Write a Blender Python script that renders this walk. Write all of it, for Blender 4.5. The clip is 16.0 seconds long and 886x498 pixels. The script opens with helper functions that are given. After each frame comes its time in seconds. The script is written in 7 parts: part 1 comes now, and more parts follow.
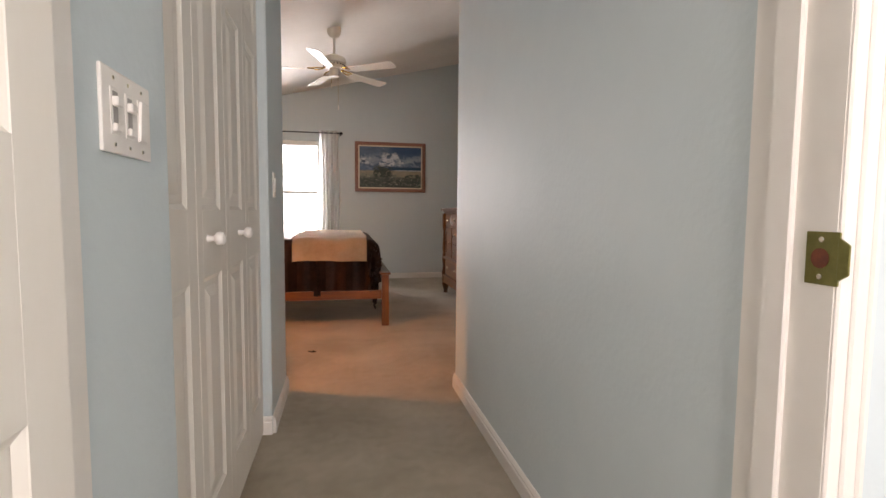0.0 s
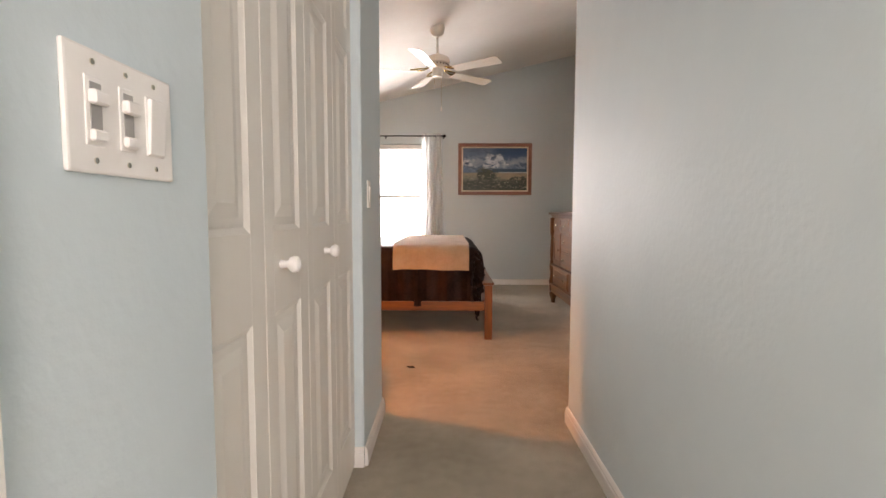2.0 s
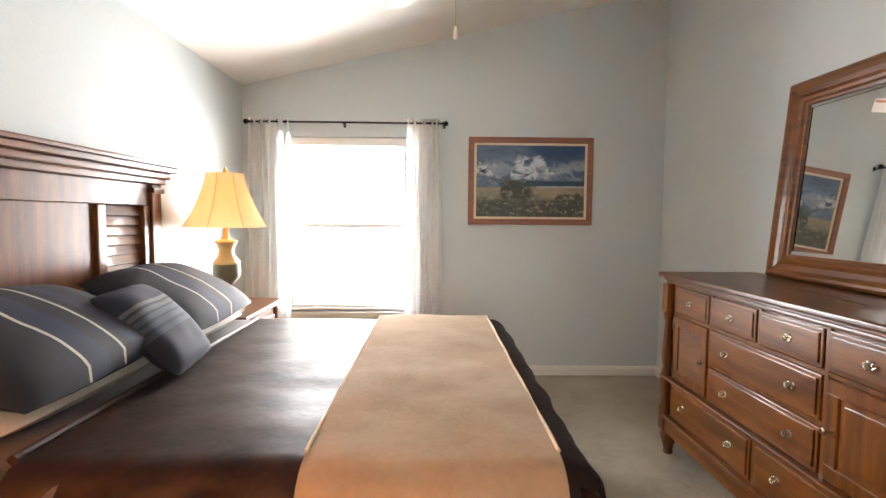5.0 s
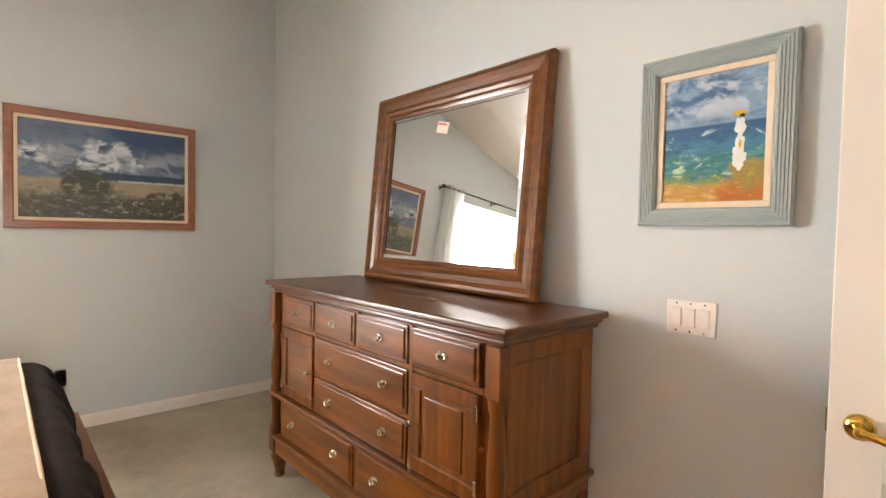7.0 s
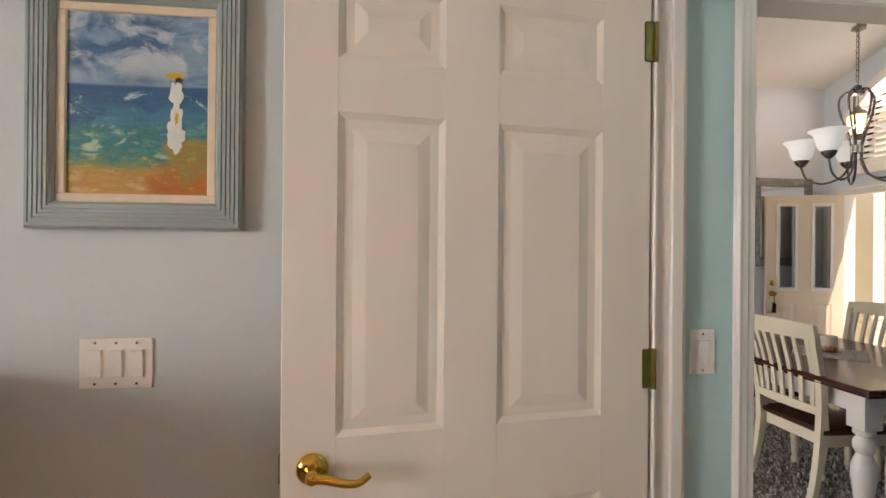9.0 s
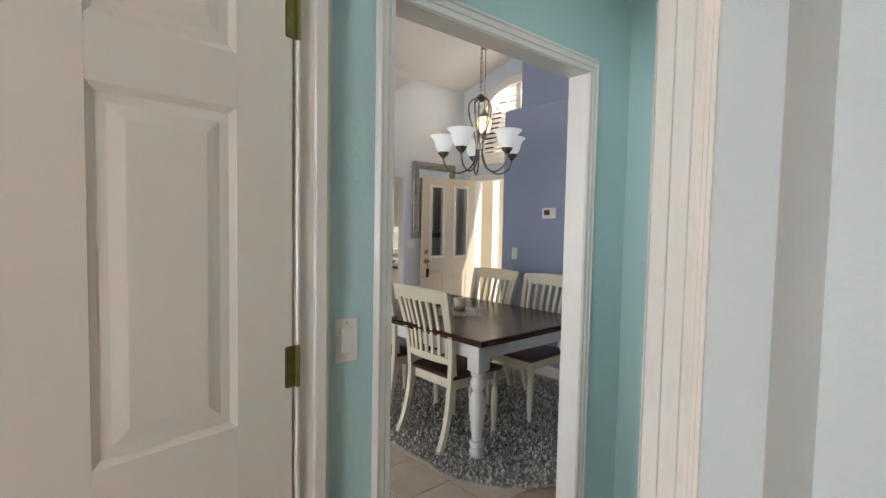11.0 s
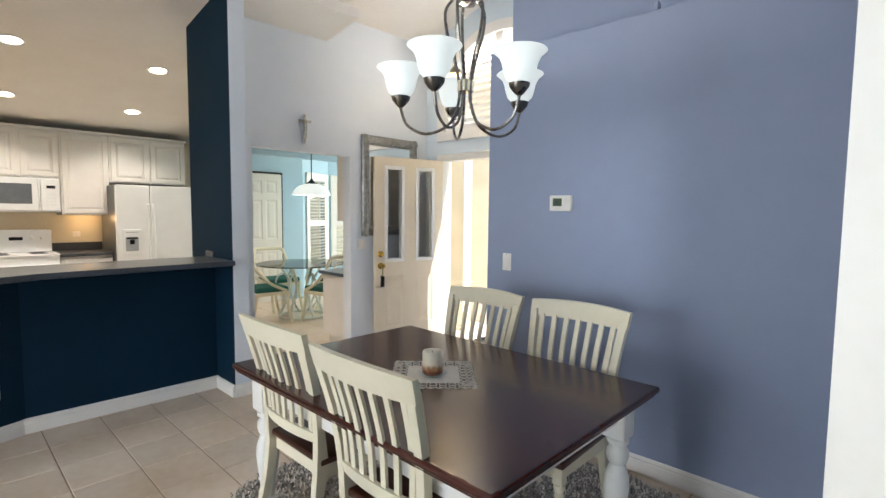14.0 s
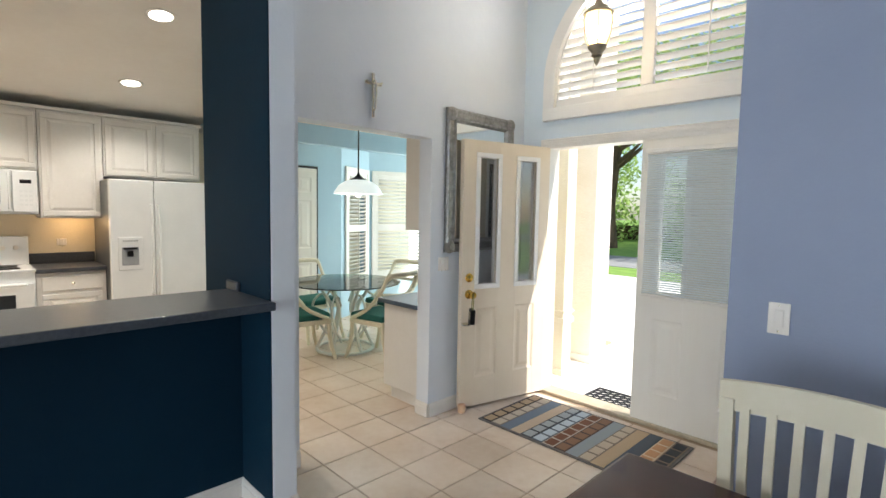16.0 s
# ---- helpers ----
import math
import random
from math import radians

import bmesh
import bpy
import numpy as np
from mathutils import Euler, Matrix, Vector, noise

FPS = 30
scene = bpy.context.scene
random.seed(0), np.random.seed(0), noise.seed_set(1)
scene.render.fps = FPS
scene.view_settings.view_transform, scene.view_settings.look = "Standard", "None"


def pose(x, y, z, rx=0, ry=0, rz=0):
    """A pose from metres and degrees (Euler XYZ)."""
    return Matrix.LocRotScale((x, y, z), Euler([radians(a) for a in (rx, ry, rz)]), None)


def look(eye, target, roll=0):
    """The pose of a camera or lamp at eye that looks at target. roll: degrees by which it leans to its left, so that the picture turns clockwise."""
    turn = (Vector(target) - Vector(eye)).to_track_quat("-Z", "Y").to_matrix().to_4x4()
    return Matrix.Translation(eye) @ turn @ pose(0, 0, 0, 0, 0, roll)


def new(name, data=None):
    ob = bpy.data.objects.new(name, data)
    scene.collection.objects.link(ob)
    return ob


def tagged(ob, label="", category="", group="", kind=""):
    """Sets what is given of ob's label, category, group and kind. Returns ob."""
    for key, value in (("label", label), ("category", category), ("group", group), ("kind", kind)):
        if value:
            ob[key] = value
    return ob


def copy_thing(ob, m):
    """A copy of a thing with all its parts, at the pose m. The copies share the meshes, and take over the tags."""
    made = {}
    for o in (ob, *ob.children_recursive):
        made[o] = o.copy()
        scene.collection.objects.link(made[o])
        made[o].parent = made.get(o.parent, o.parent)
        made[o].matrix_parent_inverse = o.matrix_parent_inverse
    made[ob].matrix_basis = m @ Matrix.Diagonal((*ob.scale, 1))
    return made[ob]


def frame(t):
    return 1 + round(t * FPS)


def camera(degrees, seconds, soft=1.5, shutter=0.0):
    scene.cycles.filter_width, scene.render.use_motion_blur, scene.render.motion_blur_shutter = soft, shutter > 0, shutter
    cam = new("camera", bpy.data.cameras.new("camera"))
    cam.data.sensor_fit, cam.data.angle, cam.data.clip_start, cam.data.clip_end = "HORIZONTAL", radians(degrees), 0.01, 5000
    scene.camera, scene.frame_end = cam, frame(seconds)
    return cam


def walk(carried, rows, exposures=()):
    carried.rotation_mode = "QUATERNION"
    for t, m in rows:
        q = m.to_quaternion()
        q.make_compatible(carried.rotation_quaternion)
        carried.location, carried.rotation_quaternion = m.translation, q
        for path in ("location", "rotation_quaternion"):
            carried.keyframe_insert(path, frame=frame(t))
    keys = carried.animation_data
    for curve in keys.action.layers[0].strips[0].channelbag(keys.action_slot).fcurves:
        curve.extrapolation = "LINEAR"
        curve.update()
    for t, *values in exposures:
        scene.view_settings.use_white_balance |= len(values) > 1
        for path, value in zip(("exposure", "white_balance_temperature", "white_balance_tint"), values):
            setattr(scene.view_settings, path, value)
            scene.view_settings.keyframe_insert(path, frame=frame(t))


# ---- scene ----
cam = camera(84.0, 16.0)
PATH = [
    (0, (-0.028, 0.227, 1.042), (0.367, 2.182, 0.894), 0.5),
    (0.5, (-0.038, 0.289, 1.052), (0.115, 2.278, 0.911), 0.1),
    (1, (-0.042, 0.295, 1.053), (0.025, 2.289, 0.915), 0.1),
    (1.5, (-0.035, 0.334, 1.056), (-0.003, 2.328, 0.918), 0.2),
    (2, (-0.005, 0.545, 1.086), (-0.025, 2.54, 0.939), 0.1),
    (2.5, (-0.017, 1.034, 1.146), (-0.063, 3.028, 0.991), 0.3),
    (3, (0.015, 1.636, 1.217), (-0.044, 3.628, 1.048), -0.1),
    (3.2, (-0.013, 1.916, 1.223), (-0.064, 3.908, 1.055), 0.4),
    (5.3, (-0.153, 3.711, 1.421), (-0.068, 5.706, 1.304), 0.4),
    (5.5, (-0.134, 3.749, 1.418), (0.098, 5.733, 1.31), 0.5),
    (6, (-0.058, 3.814, 1.399), (0.603, 5.7, 1.308), 0.9),
    (6.5, (0.003, 3.854, 1.401), (1.02, 5.574, 1.313), 0.9),
    (7, (0.099, 3.881, 1.38), (1.448, 5.355, 1.311), 1.2),
    (7.5, (0.264, 3.909, 1.362), (1.878, 5.089, 1.313), 1.4),
    (8, (0.408, 3.905, 1.323), (2.225, 4.74, 1.333), 1.8),
    (8.5, (0.508, 3.913, 1.332), (2.48, 4.244, 1.36), 1.2),
    (9, (0.633, 3.912, 1.376), (2.621, 3.692, 1.379), 0.5),
    (9.5, (0.673, 3.882, 1.437), (2.552, 3.201, 1.351), 0.6),
    (10, (0.674, 3.851, 1.439), (2.387, 2.822, 1.355), 0.4),
    (10.2, (0.676, 3.841, 1.438), (2.322, 2.708, 1.353), 0.4),
    (12.3, (0.962, 3.587, 1.431), (2.376, 2.178, 1.31), 1.1),
    (12.5, (1.072, 3.557, 1.451), (2.467, 2.129, 1.324), 0.9),
    (13, (1.291, 3.333, 1.489), (2.686, 1.907, 1.342), 0.6),
    (13.5, (1.575, 3.012, 1.495), (2.964, 1.584, 1.339), 0.8),
    (14, (1.881, 2.716, 1.479), (3.263, 1.278, 1.327), 0.6),
    (14.5, (2.277, 2.458, 1.475), (3.655, 1.016, 1.325), 1.0),
    (15, (2.706, 2.289, 1.49), (4.083, 0.847, 1.34), 1.1),
    (15.5, (3.132, 2.188, 1.496), (4.513, 0.749, 1.343), 1.0),
    (16, (3.496, 2.137, 1.513), (4.917, 0.738, 1.362), 1.0),
]
EXPOSURES = [
    (0.0, -0.2, 7500, 26), (1.0, 0.1, 7550, 26), (2.0, 0.2, 7600, 26), (3.0, 0.5, 7800, 27), (3.3, 0.5, 7800, 27), (5.3, 0.62, 7150, 18), (6.2, 0.75, 7100, 18), (7.0, 0.9, 7750, 21),
    (8.0, 0.75, 7750, 22), (8.6, 0.42, 7800, 24), (9.0, 0.0, 7600, 22), (9.5, -0.05, 7300, 19), (10.2, -0.1, 7000, 16),
    (12.3, 0.28, 6800, 14), (13.5, 0.6, 6600, 12), (16.0, 0.5, 6350, 10),
]
walk(cam, [(t, look(eye, target, roll)) for t, eye, target, roll in PATH], EXPOSURES)


# ---------------- light, world ----------------
world = bpy.data.worlds.new("sky_world")
scene.world = world
world.use_nodes = True
_wn = world.node_tree.nodes
_sky = _wn.new("ShaderNodeTexSky")
_sky.sky_type = 'NISHITA'
_sky.sun_disc = False
_sky.sun_elevation = radians(52)
_sky.sun_rotation = radians(-107)
world.node_tree.links.new(_sky.outputs[0], _wn["Background"].inputs[0])
_wn["Background"].inputs[1].default_value = 0.15


def lamp(name, kind, loc, energy, color=(1, 1, 1), size=0.1, size_y=None, target=None, spot=None):
    data = bpy.data.lights.new(name, kind)
    data.energy, data.color = energy, color
    if kind == 'AREA':
        data.size = size
        if size_y:
            data.shape, data.size_y = 'RECTANGLE', size_y
    elif kind == 'SUN':
        data.angle = size
    else:
        data.shadow_soft_size = size
    if spot:
        data.spot_size, data.spot_blend = radians(spot), 0.6
    ob = new(name, data)
    ob.matrix_world = look(loc, target) if target else Matrix.Translation(loc)
    return ob


WARM = (1.0, 0.40, 0.12)
DAY = (0.86, 0.95, 1.0)
lamp("sun_lamp", 'SUN', (-30, -9, 36), 5.0, (1.0, 0.96, 0.9), radians(0.6), target=(0, 0, 0))
# daylight at the window openings; the bath and living ones are assumed, unseen
lamp("bedroom_window_light", 'AREA', (-0.92, 7.93, 1.36), 82, DAY, 1.1, 1.5, target=(-0.3, 0, 1.1)).data.spread = radians(128)
# added to brighten the hall from the unseen bathroom
lamp("bath_assumed_light", 'AREA', (0.3, -1.48, 1.45), 60, (0.95, 0.98, 1.0), 1.2, 1.2, target=(0.3, 5, 1.2))
# added at an unseen opening to light the dining room from the north
lamp("living_assumed_light", 'AREA', (4.0, 6.38, 1.25), 68, DAY, 2.6, 2.1, target=(4.0, 0, 1.0))
lamp("arch_window_light", 'AREA', (5.02, -1.44, 3.08), 18, (1.0, 0.98, 0.95), 0.95, 0.4, target=(5.0, 1.6, 0.6))
lamp("nook_window_light", 'AREA', (9.2, -2.95, 1.4), 4, DAY, 1.0, 1.5, target=(8.2, 0, 1.2))
# table lamps
lamp("bedside_bulb", 'POINT', (-1.53, 6.9, 1.45), 2.3, WARM, 0.05)
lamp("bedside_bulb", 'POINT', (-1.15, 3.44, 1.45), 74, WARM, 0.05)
# downlights in the kitchen
CANS = [(7.51, 1.05), (8.90, 0.94), (7.46, 2.18), (8.87, 2.12), (7.45, 3.3), (8.85, 3.25)]
KZ = lambda x: 3.11 - 0.154 * (x - 5.98)
for cx, cy in CANS:
    lamp("downlight_bulb", 'SPOT', (cx, cy, KZ(cx) - 0.05), 32, (1.0, 0.9, 0.78), 0.06, target=(cx, cy, 0), spot=130)
# assumed, unseen source that brightens the aqua walls
lamp("vestibule_assumed_bulb", 'POINT', (1.25, 2.35, 2.30), 3.2, (0.86, 0.97, 1.0), 0.09)
lamp("hood_bulb", 'POINT', (9.72, 1.3, 1.34), 1.4, (1.0, 0.62, 0.28), 0.04)
lamp("pendant_bulb", 'POINT', (8.05, -1.02, 1.66), 3.5, (1.0, 0.93, 0.82), 0.05)
lamp("lantern_bulb", 'POINT', (5.11, -0.79, 2.66), 4, (1.0, 0.8, 0.5), 0.03)

# ---------------- materials ----------------
MATS = {}


def hexcol(h):
    v = [int(h[i:i + 2], 16) / 255 for i in (0, 2, 4)]
    return tuple((c / 12.92 if c <= 0.04045 else ((c + 0.055) / 1.055) ** 2.4) for c in v) + (1,)


def mat(name, col, rough=0.5, metal=0.0, col2=None, scale=4.0, bump=0.0, bscale=60.0, detail=4.0, coat=0.0, sheen=0.0,
        trans=0.0, emit=None, estr=0.0, stretch=(1, 1, 1), rvar=0.0, ior=1.45, alpha=1.0, bdist=0.004, subsurf=0.0, obj_random=0.0, placed=False):
    """A procedural surface: two colours mixed by noise, fine relief, and some change of gloss."""
    if name in MATS:
        return MATS[name]
    m = bpy.data.materials.new(name)
    m.use_nodes = True
    n, l = m.node_tree.nodes, m.node_tree.links
    b = n["Principled BSDF"]
    c1 = hexcol(col)
    b.inputs["Base Color"].default_value = c1
    b.inputs["Roughness"].default_value = rough
    b.inputs["Metallic"].default_value = metal
    b.inputs["IOR"].default_value = ior
    b.inputs["Coat Weight"].default_value = coat
    b.inputs["Sheen Weight"].default_value = sheen
    b.inputs["Transmission Weight"].default_value = trans
    b.inputs["Alpha"].default_value = alpha
    if emit:
        b.inputs["Emission Color"].default_value = hexcol(emit)
        b.inputs["Emission Strength"].default_value = estr
    tc = n.new("ShaderNodeTexCoord")
    mp = n.new("ShaderNodeMapping")
    mp.inputs["Scale"].default_value = stretch
    if placed:
        l.new(n.new("ShaderNodeNewGeometry").outputs["Position"], mp.inputs[0])
    else:
        l.new(tc.outputs["Object"], mp.inputs[0])
    if col2:
        t1 = n.new("ShaderNodeTexNoise")
        t1.inputs["Scale"].default_value = scale
        t1.inputs["Detail"].default_value = detail
        t2 = n.new("ShaderNodeTexNoise")
        t2.inputs["Scale"].default_value = scale * 9
        t2.inputs["Detail"].default_value = 3
        l.new(mp.outputs[0], t1.inputs[0])
        l.new(mp.outputs[0], t2.inputs[0])
        add = n.new("ShaderNodeMath")
        add.operation = 'MULTIPLY_ADD'
        add.inputs[1].default_value = 0.35
        l.new(t2.outputs[0], add.inputs[0])
        l.new(t1.outputs[0], add.inputs[2])
        ramp = n.new("ShaderNodeValToRGB")
        ramp.color_ramp.elements[0].position, ramp.color_ramp.elements[1].position = 0.45, 0.95
        ramp.color_ramp.elements[0].color, ramp.color_ramp.elements[1].color = c1, hexcol(col2)
        l.new(add.outputs[0], ramp.inputs[0])
        out = ramp.outputs[0]
        if obj_random:
            oi = n.new("ShaderNodeObjectInfo")
            hv = n.new("ShaderNodeHueSaturation")
            mr = n.new("ShaderNodeMapRange")
            mr.inputs[3].default_value, mr.inputs[4].default_value = 1 - obj_random, 1 + obj_random
            l.new(oi.outputs["Random"], mr.inputs[0])
            l.new(mr.outputs[0], hv.inputs["Value"])
            l.new(out, hv.inputs["Color"])
            out = hv.outputs[0]
        l.new(out, b.inputs["Base Color"])
        if rvar:
            r2 = n.new("ShaderNodeMapRange")
            r2.inputs[3].default_value, r2.inputs[4].default_value = rough - rvar, rough + rvar
            l.new(t1.outputs[0], r2.inputs[0])
            l.new(r2.outputs[0], b.inputs["Roughness"])
    if bump:
        bt = n.new("ShaderNodeTexNoise")
        bt.inputs["Scale"].default_value = bscale
        bt.inputs["Detail"].default_value = 3
        l.new(mp.outputs[0], bt.inputs[0])
        bp = n.new("ShaderNodeBump")
        bp.inputs["Strength"].default_value = bump
        bp.inputs["Distance"].default_value = bdist
        l.new(bt.outputs[0], bp.inputs["Height"])
        l.new(bp.outputs[0], b.inputs["Normal"])
    MATS[name] = m
    return m


def wood(name, dark, light, rough=0.35, coat=0.25, axis=0, sc=1.0):
    """Stained timber with grain along one axis."""
    if name in MATS:
        return MATS[name]
    st = [14 * sc, 14 * sc, 14 * sc]
    st[axis] = 1.1 * sc
    m = mat(name, dark, rough, col2=light, scale=1.6, bump=0.03, bscale=9, coat=coat, stretch=st, rvar=0.06, detail=6, bdist=0.001)
    return m


def glass(name, tint="ffffff", rough=0.0):
    if name in MATS:
        return MATS[name]
    m = bpy.data.materials.new(name)
    m.use_nodes = True
    n, l = m.node_tree.nodes, m.node_tree.links
    n.remove(n["Principled BSDF"])
    tr = n.new("ShaderNodeBsdfTransparent")
    tr.inputs[0].default_value = hexcol(tint)
    gl = n.new("ShaderNodeBsdfGlossy")
    gl.inputs["Roughness"].default_value = rough
    fr = n.new("ShaderNodeFresnel")
    fr.inputs[0].default_value = 1.45
    mx = n.new("ShaderNodeMixShader")
    l.new(fr.outputs[0], mx.inputs[0])
    l.new(tr.outputs[0], mx.inputs[1])
    l.new(gl.outputs[0], mx.inputs[2])
    l.new(mx.outputs[0], n["Material Output"].inputs[0])
    MATS[name] = m
    return m


PAINT = dict(rough=0.62, bump=0.36, bscale=52, rvar=0.05, bdist=0.003)
M_WALL = mat("paint_pale_blue", "cdd4d4", col2="c7cfd0", scale=1.3, **PAINT)
M_HALL = mat("paint_hall_blue", "cfdadc", col2="c8d4d7", scale=1.3, **PAINT)
M_VEST = mat("paint_aqua", "bddbdb", col2="b6d6d7", scale=1.3, **PAINT)
M_PURP = mat("paint_periwinkle", "95a0b9", col2="8f9ab4", scale=1.1, **PAINT)
M_NAVY = mat("paint_navy", "0a2a3c", rough=0.7, ior=1.22, col2="092536", scale=1.2, bump=0.3, bscale=55, bdist=0.003)
M_PORCHW = mat("paint_pale_foyer", "d3dde4", col2="ccd7df", scale=1.2, **PAINT)
M_FOYER = mat("paint_cool_white", "dfe4ea", col2="d8dee6", scale=1.2, **PAINT)
M_NOOK = mat("paint_sky_blue", "b6d2e0", col2="aecbdb", scale=1.2, **PAINT)
M_CEIL = mat("ceiling_white", "eeeae4", 0.8, col2="e7e2db", scale=2, bump=0.4, bscale=80, bdist=0.003)
M_TRIM = mat("trim_white", "ece8e2", 0.35, col2="e4dfd8", scale=3, bump=0.05, bscale=30)
M_DOOR = mat("door_white", "ece7de", 0.4, col2="eae4da", scale=2, bump=0.06, bscale=10, stretch=(9, 9, 0.9), bdist=0.0006)
M_LEAF = mat("door_front_cream", "e6d6bf", 0.42, col2="decdb4", scale=2, bump=0.1, bscale=30)
M_CARPET = mat("carpet_beige", "94866d", 0.95, col2="c0b39d", scale=2.1, bump=0.9, bscale=420, sheen=0.3, bdist=0.006, detail=6)
M_TILE = mat("tile_travertine", "cfb9a2", 0.3, col2="e6d8c8", scale=2.2, bump=0.03, bscale=12, rvar=0.06, obj_random=0.06, detail=3, placed=True)
M_GROUT = mat("grout", "b8a288", 0.9, col2="a8917a", scale=20, bump=0.3, bscale=200)
M_BRASS = mat("brass", "d9b25a", 0.16, 1.0, col2="cfa54c", scale=8, rvar=0.05)
M_OLDBRASS = mat("brass_dull", "8f8a55", 0.45, 1.0, col2="7a7444", scale=30)
M_NICKEL = mat("nickel", "e6dfce", 0.16, 1.0, col2="d6cdb8", scale=20, rvar=0.08)
M_BRONZE = mat("dark_nickel", "8d8883", 0.28, 1.0, col2="77726d", scale=20, rvar=0.08)
M_BLACK = mat("black_metal", "121214", 0.4, 0.6, col2="1b1b1e", scale=20)
M_PLATE = mat("switch_white", "f0ece7", 0.3, col2="e9e4de", scale=9)
M_GLASS = glass("clear_glass")
M_MIRROR = mat("mirror_glass", "eef2f2", 0.015, 1.0)
M_WOODX = wood("cherry_wood_x", "50290b", "8a511b", axis=0)
M_WOODY = wood("cherry_wood_y", "50290b", "8a511b", axis=1)
M_WOODZ = wood("cherry_wood_z", "50290b", "8a511b", axis=2)
M_TOPY = wood("cherry_top_y", "43240e", "653816", 0.3, 0.12, axis=1)
M_DARKX = wood("espresso_top_x", "331510", "4e241a", 0.24, 0.1, axis=0)
M_SEAT = wood("seat_brown", "33170f", "552a1b", 0.3, 0.4, axis=0)
M_CREAM = mat("cream_paint", "e6dec8", 0.38, col2="ded5bb", scale=4, bump=0.05, bscale=25)
M_WHITEP = mat("white_table_paint", "eceae6", 0.35, col2="e2dfd9", scale=5, bump=0.05, bscale=25)


# ---------------- mesh helpers ----------------
def part(name, bm, material, parent=None, label="", smooth=False):
    """Link a bmesh as one mesh object, under a thing or a part if one is given."""
    bmesh.ops.recalc_face_normals(bm, faces=bm.faces)
    me = bpy.data.meshes.new(name)
    bm.to_mesh(me)
    bm.free()
    me.materials.append(material)
    if smooth:
        for p in me.polygons:
            p.use_smooth = True
        try:
            me.set_sharp_from_angle(angle=radians(38))
        except AttributeError:
            pass
    ob = new(name, me)
    if parent:
        ob.parent = parent
    if label:
        ob["label"] = label
    return ob


def thing(name, label, category, loc=(0, 0, 0), rz=0, group="", kind="", rx=0, ry=0):
    ob = new(name)
    ob.empty_display_size = 0.1
    ob.matrix_world = pose(*loc, rx, ry, rz)
    return tagged(ob, label, category, group, kind)


def struct(name, bm, material, label, category):
    return tagged(part(name, bm, material), label, category, kind="structure")


def B(bm, x0, x1, y0, y1, z0, z1, bev=0.0, seg=2, m=None):
    """Add a box, with rounded edges if bev is given."""
    mt = Matrix.LocRotScale(((x0 + x1) / 2, (y0 + y1) / 2, (z0 + z1) / 2), None, (abs(x1 - x0), abs(y1 - y0), abs(z1 - z0)))
    if m:
        mt = m @ mt
    r = bmesh.ops.create_cube(bm, size=1, matrix=mt)
    if bev:
        es = list({e for v in r["verts"] for e in v.link_edges})
        bmesh.ops.bevel(bm, geom=es, offset=bev, segments=seg, affect='EDGES', profile=0.6)
    return bm


def nb(*a, **k):
    return B(bmesh.new(), *a, **k)


def lathe(bm, prof, seg=24, at=(0, 0, 0), m=None):
    """Turn a profile of (radius, height) round the vertical."""
    rings = []
    for r, z in prof:
        ring = []
        for i in range(seg):
            a = 2 * math.pi * i / seg
            p = Vector((at[0] + r * math.cos(a), at[1] + r * math.sin(a), at[2] + z))
            ring.append(bm.verts.new(m @ p if m else p))
        rings.append(ring)
    for a, b in zip(rings, rings[1:]):
        for i in range(seg):
            bm.faces.new((a[i], a[(i + 1) % seg], b[(i + 1) % seg], b[i]))
    if prof[0][0] > 1e-4:
        bm.faces.new(rings[0][::-1])
    if prof[-1][0] > 1e-4:
        bm.faces.new(rings[-1])
    return bm


def tube(bm, pts, r, seg=8, cap=True):
    """Sweep a round section along a line; r may be a list."""
    pts = [Vector(p) for p in pts]
    up = Vector((0.123, 0.97, 0.2)).normalized()
    rings = []
    for i, p in enumerate(pts):
        d = (pts[min(i + 1, len(pts) - 1)] - pts[max(i - 1, 0)]).normalized()
        s = d.cross(up)
        if s.length < 1e-3:
            s = d.cross(Vector((1, 0, 0)))
        s.normalize()
        u = s.cross(d).normalized()
        up = u
        rr = r[i] if isinstance(r, (list, tuple)) else r
        rings.append([bm.verts.new(p + rr * (math.cos(2 * math.pi * k / seg) * s + math.sin(2 * math.pi * k / seg) * u)) for k in range(seg)])
    for a, b in zip(rings, rings[1:]):
        for k in range(seg):
            bm.faces.new((a[k], a[(k + 1) % seg], b[(k + 1) % seg], b[k]))
    if cap:
        bm.faces.new(rings[0][::-1])
        bm.faces.new(rings[-1])
    return bm


def curve(pts, n=8):
    """Smooth line through control points (Catmull-Rom)."""
    P = [Vector(p) for p in pts]
    P = [P[0] * 2 - P[1]] + P + [P[-1] * 2 - P[-2]]
    out = []
    for i in range(1, len(P) - 2):
        for k in range(n):
            t = k / n
            a, b, c, d = P[i - 1], P[i], P[i + 1], P[i + 2]
            out.append(0.5 * ((2 * b) + (c - a) * t + (2 * a - 5 * b + 4 * c - d) * t * t + (3 * b - a - 3 * c + d) * t ** 3))
    out.append(P[-2])
    return out


def extrude_profile(bm, prof, x0, x1):
    """A moulding: profile of (y, z) swept along x."""
    a = [bm.verts.new((x0, y, z)) for y, z in prof]
    b = [bm.verts.new((x1, y, z)) for y, z in prof]
    n = len(prof)
    for i in range(n):
        bm.faces.new((a[i], a[(i + 1) % n], b[(i + 1) % n], b[i]))
    bm.faces.new(a[::-1])
    bm.faces.new(b)
    return bm


